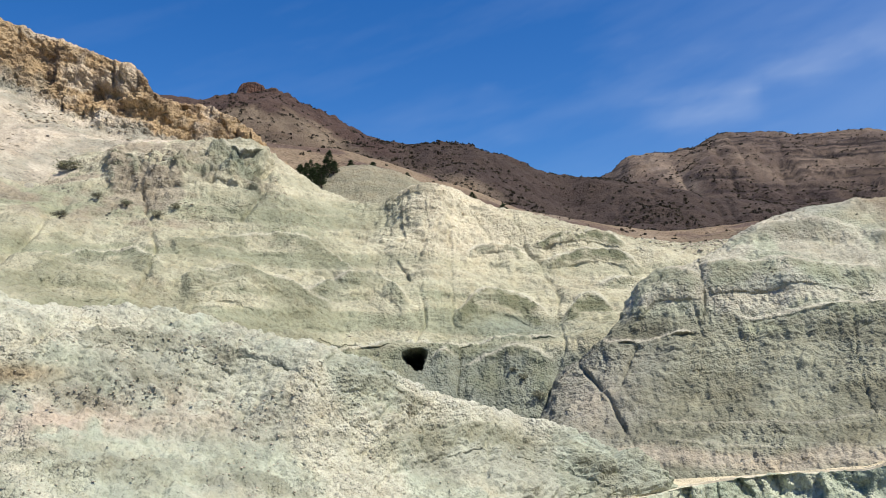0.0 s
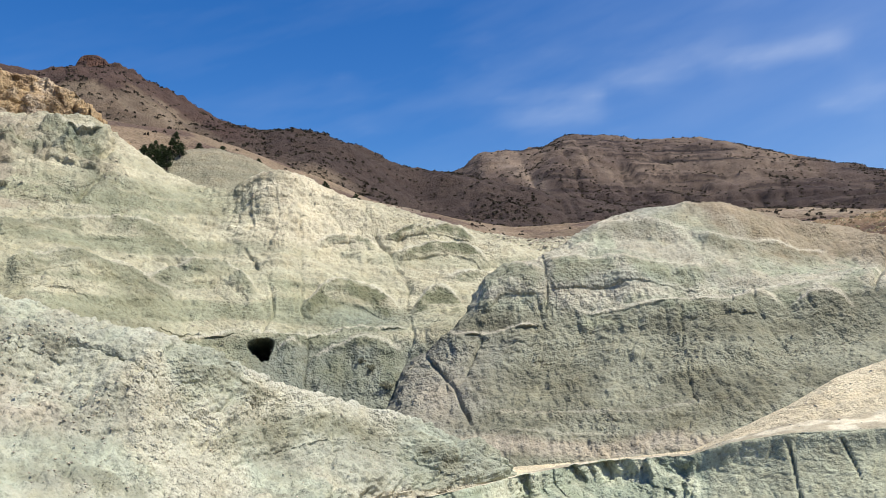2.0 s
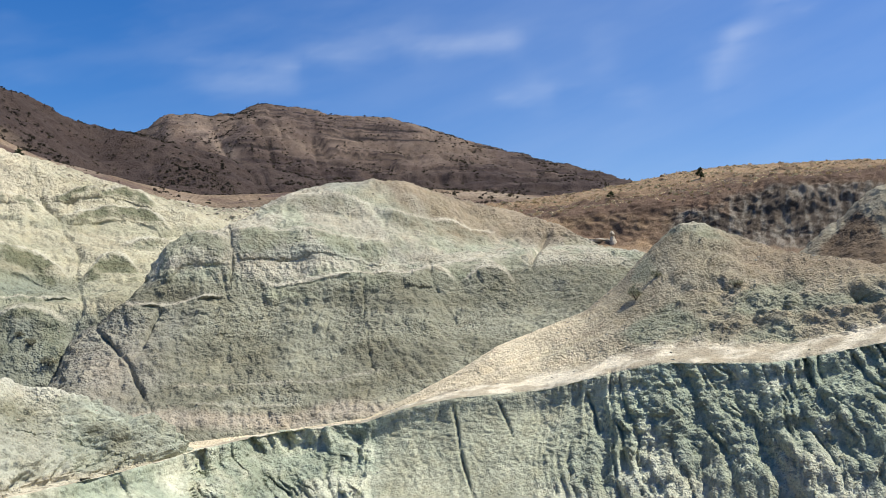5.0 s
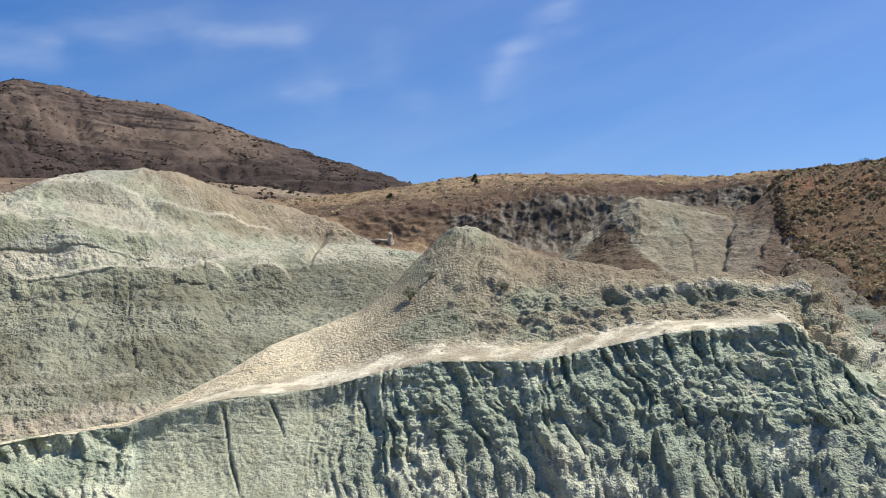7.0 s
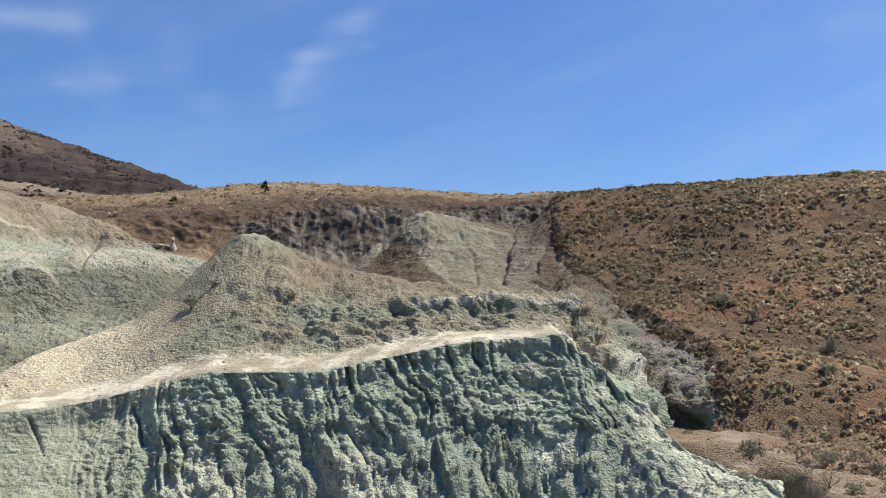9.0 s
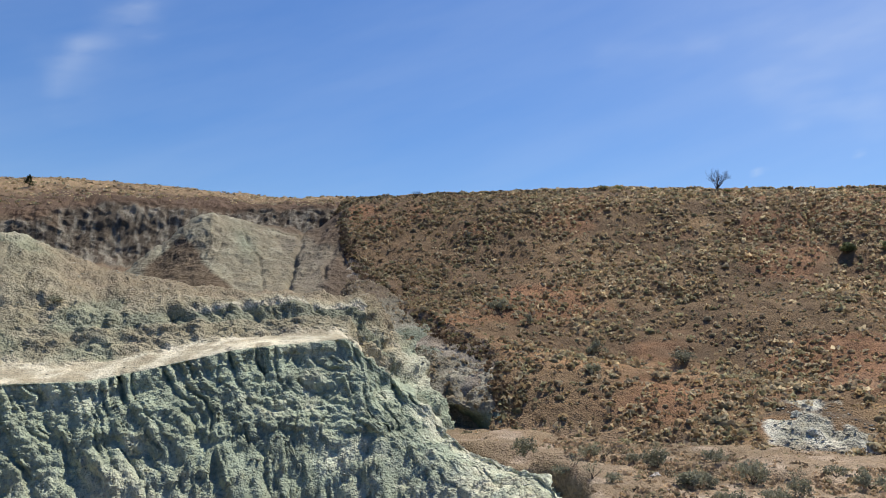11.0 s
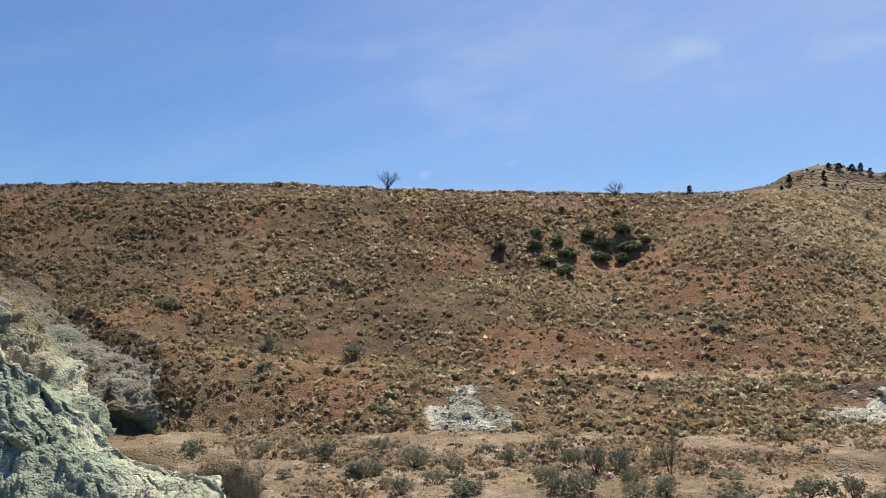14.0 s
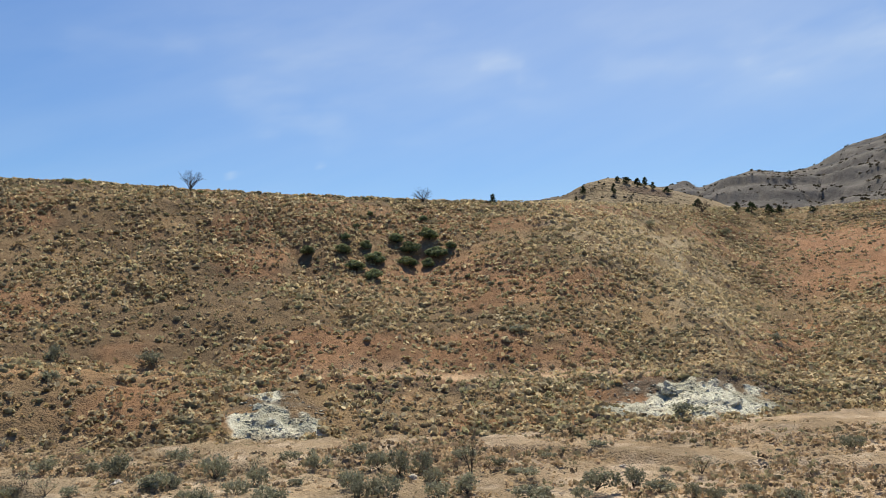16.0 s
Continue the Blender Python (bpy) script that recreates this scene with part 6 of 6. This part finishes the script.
def mounds(name, points, sizes, tints, seed, sprays, tall, label, category):
    """Rounded cushions as one thing: each a lumpy dome with ragged sprays standing out of it."""
    rng = np.random.default_rng(seed)
    n, k = len(points), 6
    a = 2 * math.pi * (np.arange(k) / k)[None, :] + rng.uniform(0, 6.28, (n, 1))
    rings = []
    for rad, up, turn in ((0.5, -0.08, 0.0), (0.46, 0.26, 0.3), (0.24, 0.46, 0.6)):
        q = rad * rng.uniform(0.75, 1.2, (n, k))
        rings.append(np.stack([q * np.cos(a + turn), q * np.sin(a + turn), up * tall * rng.uniform(0.8, 1.2, (n, k))], -1))
    top = np.stack([np.zeros((n, 1)), np.zeros((n, 1)), 0.5 * tall * rng.uniform(0.85, 1.15, (n, 1))], -1)
    V = np.concatenate(rings + [top], 1) * sizes[:, None, None] + points[:, None, :]
    i = np.arange(k)
    o = (i + 1) % k
    F = np.concatenate([f for h in (0, k) for f in (np.stack([h + i, h + o, h + k + o], -1), np.stack([h + i, h + k + o, h + k + i], -1))] + [np.stack([2 * k + i, 2 * k + o, 0 * i + 3 * k], -1)])
    m = 3 * k + 1
    F = (F[None] + m * np.arange(n)[:, None, None]).reshape(-1, 3)
    t = np.repeat(tints * 0.86, m, axis=0)
    c = rng.normal(size=(n, sprays, 3))
    c[..., 2] = np.abs(c[..., 2]) * 1.1 + 0.1
    c /= np.linalg.norm(c, axis=2, keepdims=True)
    P = (points[:, None, :] + c * [0.5, 0.5, 0.46 * tall] * sizes[:, None, None]).reshape(-1, 3)
    SV, SF = leaves(rng, P, 1.0, 1.6, None)
    SV = ((SV.reshape(-1, 4, 3) - P[:, None]) * (np.repeat(sizes, sprays)[:, None, None] * 0.30) + P[:, None]).reshape(-1, 3)
    ts = np.repeat(np.repeat(tints, sprays, axis=0) * rng.uniform(0.8, 1.3, (n * sprays, 1)), 4, axis=0)
    return tagged(new(name, soup(name, np.concatenate([V.reshape(-1, 3), SV]), np.concatenate([F, SF + n * m]), tuft_leaf, np.concatenate([t, ts]))), label, category, kind="stuff")


def grass():
    rng = np.random.default_rng(5)
    edge = np.array(HILL_EDGE)

    def on_grass(lf):
        x, y, z = lf.xyz()
        q = lf.B2 - np.interp(-lf.rise, -edge[:, 1], edge[:, 0]) > 0.2
        for b, r, wb, wr in SCARS:
            q = q & (((lf.B2 - b) / wb) ** 2 + ((lf.rise - r) / wr) ** 2 > 0.9 + 0.5 * fbm(x, y, z, 2, 2, 7))
        thick = smooth(-0.5, 0.4, fbm(x, y, z, 7, 3, 147))
        red = np.exp(-(((lf.B2 - 109.5) / 6.0) ** 2 + ((lf.rise - 4.2) / 1.3) ** 2)) + smooth(129.5, 133, lf.B2) * smooth(1.4, 2.4, lf.rise) * (1 - smooth(5.2, 6.0, lf.rise))
        trail = np.exp(-((lf.near_line([(72.5, 1.0), (83.9, -0.27), (89.9, -0.54), (96, -1.2)]) / 0.5) ** 2))
        terrace = smooth(1.0, 1.3, lf.S[:, None]) * (1 - smooth(2.0, 2.2, lf.S[:, None])) * smooth(102, 108, lf.B2)
        return q * (0.35 + thick) * (1 + 0.8 * smooth(-1, -4, lf.rise)) * (1 - 0.75 * np.clip(red, 0, 1)) * (1 - 0.75 * trail) * (1 - 0.7 * terrace)

    def pale_share(b, r):
        return np.exp(-((np.min([np.hypot(b - x, r - y) for x, y in ((118.5, 8.0), (120.5, 6.8), (122.5, 5.6), (124.5, 4.4), (126, 3.2), (127, 2.0), (127.8, 0.6), (127.5, -1.0))], axis=0) / 2.2) ** 2))

    sage_mix = [(3.0, (0.40, 0.345, 0.215)), (2.4, (0.50, 0.43, 0.285)), (1.6, (0.33, 0.295, 0.165)), (2.4, (0.54, 0.43, 0.26)), (0.6, (0.24, 0.19, 0.12))]
    straw_mix = [(3.0, (0.47, 0.375, 0.235)), (2.4, (0.58, 0.49, 0.33)), (1.4, (0.36, 0.275, 0.155)), (1.6, (0.38, 0.355, 0.215)), (0.8, (0.22, 0.165, 0.105))]
    p, b, r = sample("hill", 9000, rng, (0.1, 4.05), (66, 140), on_grass)
    tints, pale = tuft_tints(rng, len(p), sage_mix), pale_share(b, r)[:, None]
    # cushions darker towards the left end of the hill
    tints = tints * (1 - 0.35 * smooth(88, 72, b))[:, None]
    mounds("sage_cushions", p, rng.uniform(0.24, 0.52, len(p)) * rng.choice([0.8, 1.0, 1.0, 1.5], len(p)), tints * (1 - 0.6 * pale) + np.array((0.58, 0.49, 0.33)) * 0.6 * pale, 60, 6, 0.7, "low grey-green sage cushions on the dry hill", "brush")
    p, b, r = sample("hill", 26000, rng, (0.05, 4.05), (66, 140), on_grass)
    tints, pale = tuft_tints(rng, len(p), straw_mix), pale_share(b, r)[:, None]
    tints = tints * (1 - 0.7 * pale) + np.array((0.66, 0.54, 0.35)) * 0.7 * pale
    # tufts darker towards the left end as well
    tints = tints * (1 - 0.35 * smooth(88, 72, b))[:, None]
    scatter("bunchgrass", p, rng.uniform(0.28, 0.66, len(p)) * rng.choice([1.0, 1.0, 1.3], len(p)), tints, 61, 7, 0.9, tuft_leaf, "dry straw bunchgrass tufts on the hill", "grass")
    p, b, r = sample("hill", 22000, rng, (0.0, 4.0), (66, 140), on_grass)
    scatter("small_grass", p, rng.uniform(0.16, 0.42, len(p)), tuft_tints(rng, len(p), [(3, (0.42, 0.295, 0.165)), (1.6, (0.36, 0.235, 0.125)), (1.6, (0.27, 0.215, 0.125)), (1.6, (0.35, 0.31, 0.175))]), 62, 3, 0.9, tuft_leaf, "short dry grass on the hillside", "grass")
    p, b, r = sample("plateau", 3000, rng, (2.0, 4.0), (34, 72))
    scatter("plateau_grass", p, rng.uniform(0.3, 0.9, len(p)), tuft_tints(rng, len(p), straw_mix), 63, 8, 0.6, tuft_leaf, "dry straw grass on the plateau", "grass")
    p, b, r = sample("wash", 900, rng, (1.0, 3.9), (68, 80), lambda lf: (lf.B2 < np.interp(-lf.rise, -edge[:, 1], edge[:, 0]) + 0.2) * (0.3 + smooth(0.0, 0.6, fbm(*lf.xyz(), 3, 3, 251))))
    scatter("grey_brush", p, rng.uniform(0.2, 0.6, len(p)), tuft_tints(rng, len(p), [(3, (0.34, 0.28, 0.195)), (2, (0.44, 0.38, 0.28)), (1, (0.18, 0.14, 0.09))]), 71, 7, 1.3, tuft_leaf, "bare grey brush on the eroded bank", "brush")
    p, b, r = sample("hill", 900, rng, (0.3, 4.0), (66.5, 79.5), lambda lf: 1.0 * (lf.near_line(HILL_EDGE) < 0.5))
    scatter("edge_brush", p, rng.uniform(0.25, 0.6, len(p)), tuft_tints(rng, len(p), [(3, (0.15, 0.105, 0.07)), (2, (0.26, 0.19, 0.12)), (1, (0.20, 0.18, 0.10))]), 72, 10, 1.0, tuft_leaf, "dark brown brush along the edge of the bank", "brush")
    # the flat
    n = 9000
    d, b = np.sqrt(rng.uniform(31**2, 56**2, n)), rng.uniform(76, 140, n)
    x, y = d * np.sin(np.radians(b)), d * np.cos(np.radians(b))
    keep = (fbm(x, y, 0 * x, 5, 3, 203) + rng.normal(size=n) * 0.3 > -0.25) & ~((b < 83) & (d < 50))
    P = np.stack([x, y, ground_level(b, d) - 0.02], -1)[keep]
    scatter("flat_grass", P, rng.uniform(0.12, 0.5, len(P)), tuft_tints(rng, len(P), [(3, (0.50, 0.375, 0.25)), (2, (0.38, 0.285, 0.18)), (1.6, (0.28, 0.25, 0.16)), (0.6, (0.18, 0.14, 0.10))]), 64, 8, 0.7, tuft_leaf, "dry pinkish grass tufts on the flat", "grass")
    # brush of the far slopes
    for land, count, rows, bearings, size, seed in (("long", 7000, (0.6, 2.03), (9, 50), (2.2, 6), 65), ("ridge", 5200, (0.4, 2.02), (-16.5, 30), (1.6, 4.2), 66), ("bench", 700, (0.5, 2.0), (-10, 48), (0.8, 2.2), 67), ("range", 900, (0.6, 2.0), (124, 140), (4, 10), 68), ("cone", 260, (0.6, 2.0), (114, 132), (0.8, 2.0), 69)):
        p, b, r = sample(land, count, rng, rows, bearings, lambda lf: 0.2 + smooth(0.0, 0.6, fbm(*lf.xyz(), 50, 3, 70)) + 2.5 * (np.abs(lf.S[:, None] - 2.0) < 0.03))
        scatter("far_brush", p, rng.uniform(*size, len(p)), tuft_tints(rng, len(p), [(3, (0.05, 0.045, 0.032)), (1, (0.085, 0.07, 0.05))]), seed, 7, 0.8, tuft_leaf, "dark juniper and brush dotting the far slope", "brush")


def rock_mesh(name, seed, rough=0.6):
    bm = bmesh.new()
    bmesh.ops.create_icosphere(bm, subdivisions=3, radius=0.5)
    for v in bm.verts:
        q = v.co.normalized()
        v.co *= 1 + rough * noise.fractal(q * 1.3 + Vector((seed, 0, 0)), 1.0, 2.0, 3) - 0.25 * max(0, noise.noise(q * 2.2 + Vector((0, seed, 0))))
        v.co.z = max(v.co.z, -0.22)
    me = bpy.data.meshes.new(name)
    bm.to_mesh(me)
    bm.free()
    a = me.attributes.new("tint", "FLOAT_COLOR", "POINT")
    return me


def boulders():
    spots = [(124.2, -4.1, 1.4, 0.8, (0.60, 0.585, 0.48)), (128.0, -5.0, 1.6, 0.6, (0.56, 0.54, 0.44)), (119.5, -6.0, 0.6, 0.5, (0.14, 0.10, 0.08)), (97.2, -4.5, 0.8, 0.45, (0.52, 0.52, 0.43)), (98.1, -5.6, 0.6, 0.4, (0.6, 0.6, 0.52)), (84.6, -2.0, 0.7, 0.5, (0.12, 0.09, 0.07))]
    for i, (b, r, w, hh, c) in enumerate(spots):
        p = spot(["hill"], b, r)
        me = rock_mesh("boulder", i + 1)
        me.attributes["tint"].data.foreach_set("color", np.tile((*c, 1.0), len(me.vertices)).astype(np.float32))
        me.materials.append(stone_mat)
        ob = new("boulder", me)
        ob.matrix_world = Matrix.Translation((p.x, p.y, p.z - 0.05 * hh)) @ Matrix.Rotation(i * 1.7, 4, "Z") @ Matrix.Diagonal((w, w * 0.8, hh * 1.3, 1))
        tagged(ob, "dark brown lava boulder in dry grass" if c[0] < 0.2 else "pale green claystone boulder in the bare scar", "boulder", "boulders on the hill")
    p = spot(["plateau"], 42.65, 5.0)
    bm = bmesh.new()
    rings = []
    for k, (zz, rr) in enumerate(((-1.6, 0.95), (0.0, 0.55), (0.4, 0.38), (0.8, 0.27), (1.1, 0.38), (1.3, 0.35), (1.5, 0.2), (1.65, 0.06))):
        rings.append([bm.verts.new((rr * math.cos(a) * (1 + 0.7 * noise.noise(Vector((math.cos(a), math.sin(a), zz)) * 1.7)) - 0.12 * zz, rr * math.sin(a), zz + 0.1 * noise.noise(Vector((a, zz, 2))))) for a in (2 * math.pi * j / 12 for j in range(12))])
    for lo, hi in zip(rings[:-1], rings[1:]):
        for j in range(12):
            bm.faces.new((lo[j], lo[(j + 1) % 12], hi[(j + 1) % 12], hi[j]))
    bm.faces.new(rings[-1])
    me = bpy.data.meshes.new("hoodoo")
    bm.to_mesh(me)
    bm.free()
    me.attributes.new("tint", "FLOAT_COLOR", "POINT")
    me.attributes["tint"].data.foreach_set("color", np.tile((0.58, 0.52, 0.40, 1.0), len(me.vertices)).astype(np.float32))
    me.materials.append(stone_mat)
    ob = new("hoodoo", me)
    ob.matrix_world = Matrix.Translation(p)
    tagged(ob, "small cream clay pinnacle with a hard cap", "rock pinnacle")
    me = rock_mesh("rock_ledge", 15)
    me.attributes["tint"].data.foreach_set("color", np.tile((0.62, 0.55, 0.42, 1.0), len(me.vertices)).astype(np.float32))
    me.materials.append(stone_mat)
    ob = new("rock_ledge", me)
    ob.matrix_world = Matrix.Translation(spot(["plateau"], 41.7, 5.05)) @ Matrix.Rotation(radians(-41.6), 4, "Z") @ Matrix.Diagonal((4.4, 1.4, 0.9, 1))
    tagged(ob, "low cream claystone ledge below the brown plateau", "rock ledge")
    for i, (b, d, w) in enumerate(((107.3, 39.4, 0.45), (88.7, 42.4, 0.5), (121.0, 41.0, 0.35), (99.2, 37.5, 0.3))):
        me = rock_mesh("stone", i + 20)
        me.attributes["tint"].data.foreach_set("color", np.tile((0.58, 0.52, 0.45, 1.0), len(me.vertices)).astype(np.float32))
        me.materials.append(stone_mat)
        ob = new("stone", me)
        ob.matrix_world = Matrix.Translation(compass(b, d, float(ground_level(np.array(float(b)), np.array(float(d)))) + 0.05)) @ Matrix.Rotation(i * 2.1, 4, "Z") @ Matrix.Diagonal((w, w * 0.7, w * 0.6, 1))
        tagged(ob, "pale weathered stone lying on the dry flat", "stone", "stones on the flat")


def rubble():
    """Loose stones on the clay, as one thing a slope."""
    rng = np.random.default_rng(9)
    base = np.array([[1, 0, 0], [-1, 0, 0], [0, 1, 0], [0, -1, 0], [0, 0, 1], [0, 0, -1]], float) * 0.5
    tri = np.array([[0, 2, 4], [2, 1, 4], [1, 3, 4], [3, 0, 4], [2, 0, 5], [1, 2, 5], [3, 1, 5], [0, 3, 5]])
    jobs = (("knoll", 3000, (0.2, 1.98), (-30, 14), (0.05, 0.2), lambda lf: 0.06 + 0.3 * smooth(0.1, 0.7, fbm(*lf.xyz(), 2, 4, 187)) * smooth(0, -8, lf.B2) + np.exp(-(((lf.B2 + 16.5) / 4.0) ** 2 + ((lf.rise - 0.6) / 0.9) ** 2)) + 0.8 * np.exp(-((lf.near_line([(-30, -2.4), (-20, -2.6), (-12, -3.6), (-9, -5)]) / 0.9) ** 2)), (0.52, 0.46, 0.36), "stones on the pale clay knoll"),
            ("hillside", 1500, (0.6, 4.0), (-30, 16), (0.12, 0.5), lambda lf: 0.02 + smooth(0.2, 0.8, fbm(*lf.xyz(), 8, 3, 88)) * smooth(6.5, 9.5, lf.rise), (0.48, 0.42, 0.33), "fallen stones on the clay hillside"),
            ("cliff", 900, (0.3, 2.1), (-30, -11), (0.2, 0.8), lambda lf: 0.05 + smooth(0.0, 0.7, fbm(*lf.xyz(), 8, 3, 89)), (0.52, 0.44, 0.33), "fallen blocks under the rust cliff"),
            ("hillside", 420, (3.6, 4.1), (13.2, 18.6), (0.25, 0.9), lambda lf: 1.0, (0.66, 0.58, 0.46), "pale broken rock in the saddle"),
            ("dome", 1500, (0.1, 4.0), (8, 44), (0.08, 0.35), lambda lf: 0.1 + smooth(0.0, 0.7, fbm(*lf.xyz(), 6, 3, 90)), (0.33, 0.30, 0.24), "small stones on the clay dome"),
            ("bluff", 2600, (0.3, 7.0), (24, 82), (0.06, 0.28), lambda lf: 0.1 + smooth(0.0, 0.7, fbm(*lf.xyz(), 4, 3, 91)), (0.42, 0.42, 0.35), "clods and stones on the bluff"),
            ("hill", 1500, (0.1, 1.0), (94, 134), (0.06, 0.35), lambda lf: 1.0 * np.maximum(((lf.B2 - 98.3) / 3.1) ** 2 + ((lf.rise + 5.2) / 1.5) ** 2 < 1.1, ((lf.B2 - 125.5) / 6.4) ** 2 + ((lf.rise + 4.5) / 1.25) ** 2 < 1.1), (0.56, 0.52, 0.42), "pale clay rubble in the bare scars"))
    for land, n, rows, bearings, size, keep, c, label in jobs:
        p, b, r = sample(land, n, rng, rows, bearings, keep)
        s = rng.uniform(0, 1, n) ** 2.5 * (size[1] - size[0]) + size[0]
        sh = base[None] * rng.uniform(0.6, 1.3, (n, 6, 1)) * s[:, None, None]
        a = rng.uniform(0, 6.28, n)
        ca, sa = np.cos(a)[:, None], np.sin(a)[:, None]
        V = np.stack([sh[..., 0] * ca - sh[..., 1] * sa, sh[..., 0] * sa + sh[..., 1] * ca, sh[..., 2] * 0.4], -1) + p[:, None]
        F = (tri[None] + 6 * np.arange(n)[:, None, None]).reshape(-1, 3)
        t = np.repeat(np.array(c)[None] * rng.uniform(0.65, 1.25, (n, 1)), 6, 0)
        tagged(new("rubble", soup("rubble", V.reshape(-1, 3), F, stone_mat, t)), label, "rubble", kind="stuff")


def cirrus():
    """Thin high cloud, far behind everything."""
    B, R = np.arange(-40, 152, 0.5), np.arange(6.5, 36, 0.25)
    b, r = np.meshgrid(B, R)
    streak = lambda turn, lb, lr, seed: fbm((b * math.cos(turn) + r * math.sin(turn)) / lb, (r * math.cos(turn) - b * math.sin(turn)) / lr, 0 * b, 1.0, 5, seed, 0.6)
    wisps = [
        ((-3.7, 14.3), (3.8, 15.9), 0.8, 0.2), ((3.8, 15.9), (14.3, 16.9), 0.9, 0.2), ((14.3, 16.9), (28.8, 19.4), 1.2, 0.22), ((15.0, 15.8), (20.4, 15.8), 0.7, 0.34), ((22.2, 17.6), (28.7, 18.1), 0.6, 0.4), ((30.2, 18.1), (36.4, 18.7), 0.5, 0.6), ((21.0, 17.6), (26.8, 17.5), 0.5, 0.3), ((35.2, 14.8), (38.4, 14.9), 0.5, 0.45), ((42.1, 18.4), (42.7, 15.3), 0.7, 0.2), ((43.1, 14.7), (44.8, 14.7), 0.5, 0.35), ((13.1, 19.0), (39.6, 20.1), 1.8, 0.16),
        ((49.4, 15.2), (50.7, 17.9), 0.45, 0.45), ((50.7, 17.9), (54.4, 20.9), 0.55, 0.5), ((54.4, 20.9), (56.7, 23.0), 0.6, 0.4), ((28.6, 18.4), (35.7, 18.6), 0.6, 0.4), ((16.5, 15.2), (19.9, 15.8), 0.8, 0.5), ((35.4, 14.9), (38.1, 14.8), 0.5, 0.4), ((42.3, 17.8), (41.5, 15.6), 0.6, 0.25), ((37.3, 16.1), (35.7, 18.2), 0.5, 0.25), ((42.7, 14.5), (44.3, 14.5), 0.4, 0.2),
        ((49.8, 15.9), (53.4, 20.1), 0.9, 0.45), ((85.9, 19.1), (92.8, 19.1), 0.4, 0.35), ((96.5, 20.3), (111.0, 17.7), 2.2, 0.32), ((95.7, 16.5), (99.5, 15.3), 0.8, 0.3), ((92.0, 19.7), (98.3, 20.0), 0.5, 0.25), ((98.4, 19.0), (114.5, 17.7), 1.4, 0.28), ((113.0, 18.2), (114.7, 18.6), 0.35, 0.45), ((115.5, 16.8), (117.1, 16.8), 0.4, 0.4), ((101.4, 13.5), (103.8, 13.6), 0.3, 0.2), ((96.4, 16.9), (99.9, 15.3), 0.7, 0.3),
        ((121.7, 17.3), (130.7, 16.6), 0.5, 0.6), ((130.7, 16.6), (139.6, 16.9), 0.75, 0.95), ((139.6, 16.9), (147.8, 16.2), 0.9, 0.8), ((129.6, 15.3), (139.3, 14.5), 0.9, 0.4), ((96.4, 15.5), (101.7, 13.8), 0.5, 0.25), ((113.2, 18.2), (114.3, 18.4), 0.3, 0.5), ((115.5, 16.8), (117.0, 16.6), 0.35, 0.45), ((122.2, 20.4), (136.6, 19.1), 1.2, 0.4), ((100.5, 14.5), (102.8, 13.4), 0.4, 0.3), ((115.8, 15.2), (118.1, 15.0), 0.4, 0.25), ((95.3, 10.8), (95.8, 11.0), 0.13, 0.8), ((101.5, 11.6), (101.8, 11.7), 0.1, 0.7),
    ]
    # smooth added glow that brightens the sky to the right, under the wisps
    veil = 0.10 * smooth(0, 42, b) + 0.12 * smooth(70, 130, b) * smooth(9, 17, r)
    body = np.clip(0.8 + 0.45 * streak(0.12, 6.0, 1.0, 221), 0, 1.6)
    for (b0, r0), (b1, r1), w, k in wisps:
        dx, dy = b1 - b0, r1 - r0
        u = np.clip(((b - b0) * dx + (r - r0) * dy) / (dx * dx + dy * dy), 0, 1)
        d = np.hypot(b - b0 - u * dx, r - r0 - u * dy) / (w * (1.5 if w > 0.2 else 1))
        d = d * (1 + 0.4 * fbm(b / 2.5, r / 1.2, 0 * b, 1.0, 3, 225)) if w > 0.2 else d
        veil = veil + (0.125 * k * np.exp(-d * d) * body if w > 0.2 else 0.4 * k * np.exp(-d * d))
    veil = np.clip(veil + 0.022 * streak(0.3, 14, 2.0, 231), 0, 0.85)
    rad = 4400
    P = np.stack([rad * np.cos(np.radians(r)) * np.sin(np.radians(b)), rad * np.cos(np.radians(r)) * np.cos(np.radians(b)), rad * np.sin(np.radians(r))], -1)
    m = bpy.data.materials.new("cirrus")
    m.use_nodes = True
    n, l = m.node_tree.nodes, m.node_tree.links
    n.remove(n["Principled BSDF"])
    at, em, tr, mx = n.new("ShaderNodeAttribute"), n.new("ShaderNodeEmission"), n.new("ShaderNodeBsdfTransparent"), n.new("ShaderNodeMixShader")
    at.attribute_name = "tint"
    # emission stands in for sunlight on the cloud
    em.inputs["Color"].default_value, em.inputs["Strength"].default_value = (0.80, 0.88, 1.0, 1), 0.85
    l.new(at.outputs["Fac"], mx.inputs[0]), l.new(tr.outputs[0], mx.inputs[1]), l.new(em.outputs[0], mx.inputs[2]), l.new(mx.outputs[0], n["Material Output"].inputs["Surface"])
    ob = new("backdrop_cirrus", grid_mesh("backdrop_cirrus", P, m, np.repeat(veil[..., None], 3, -1)))
    tagged(ob, kind="structure")


sage_flat()
hill_shrubs()
trees()
boulders()
grass()
rubble()
cirrus()
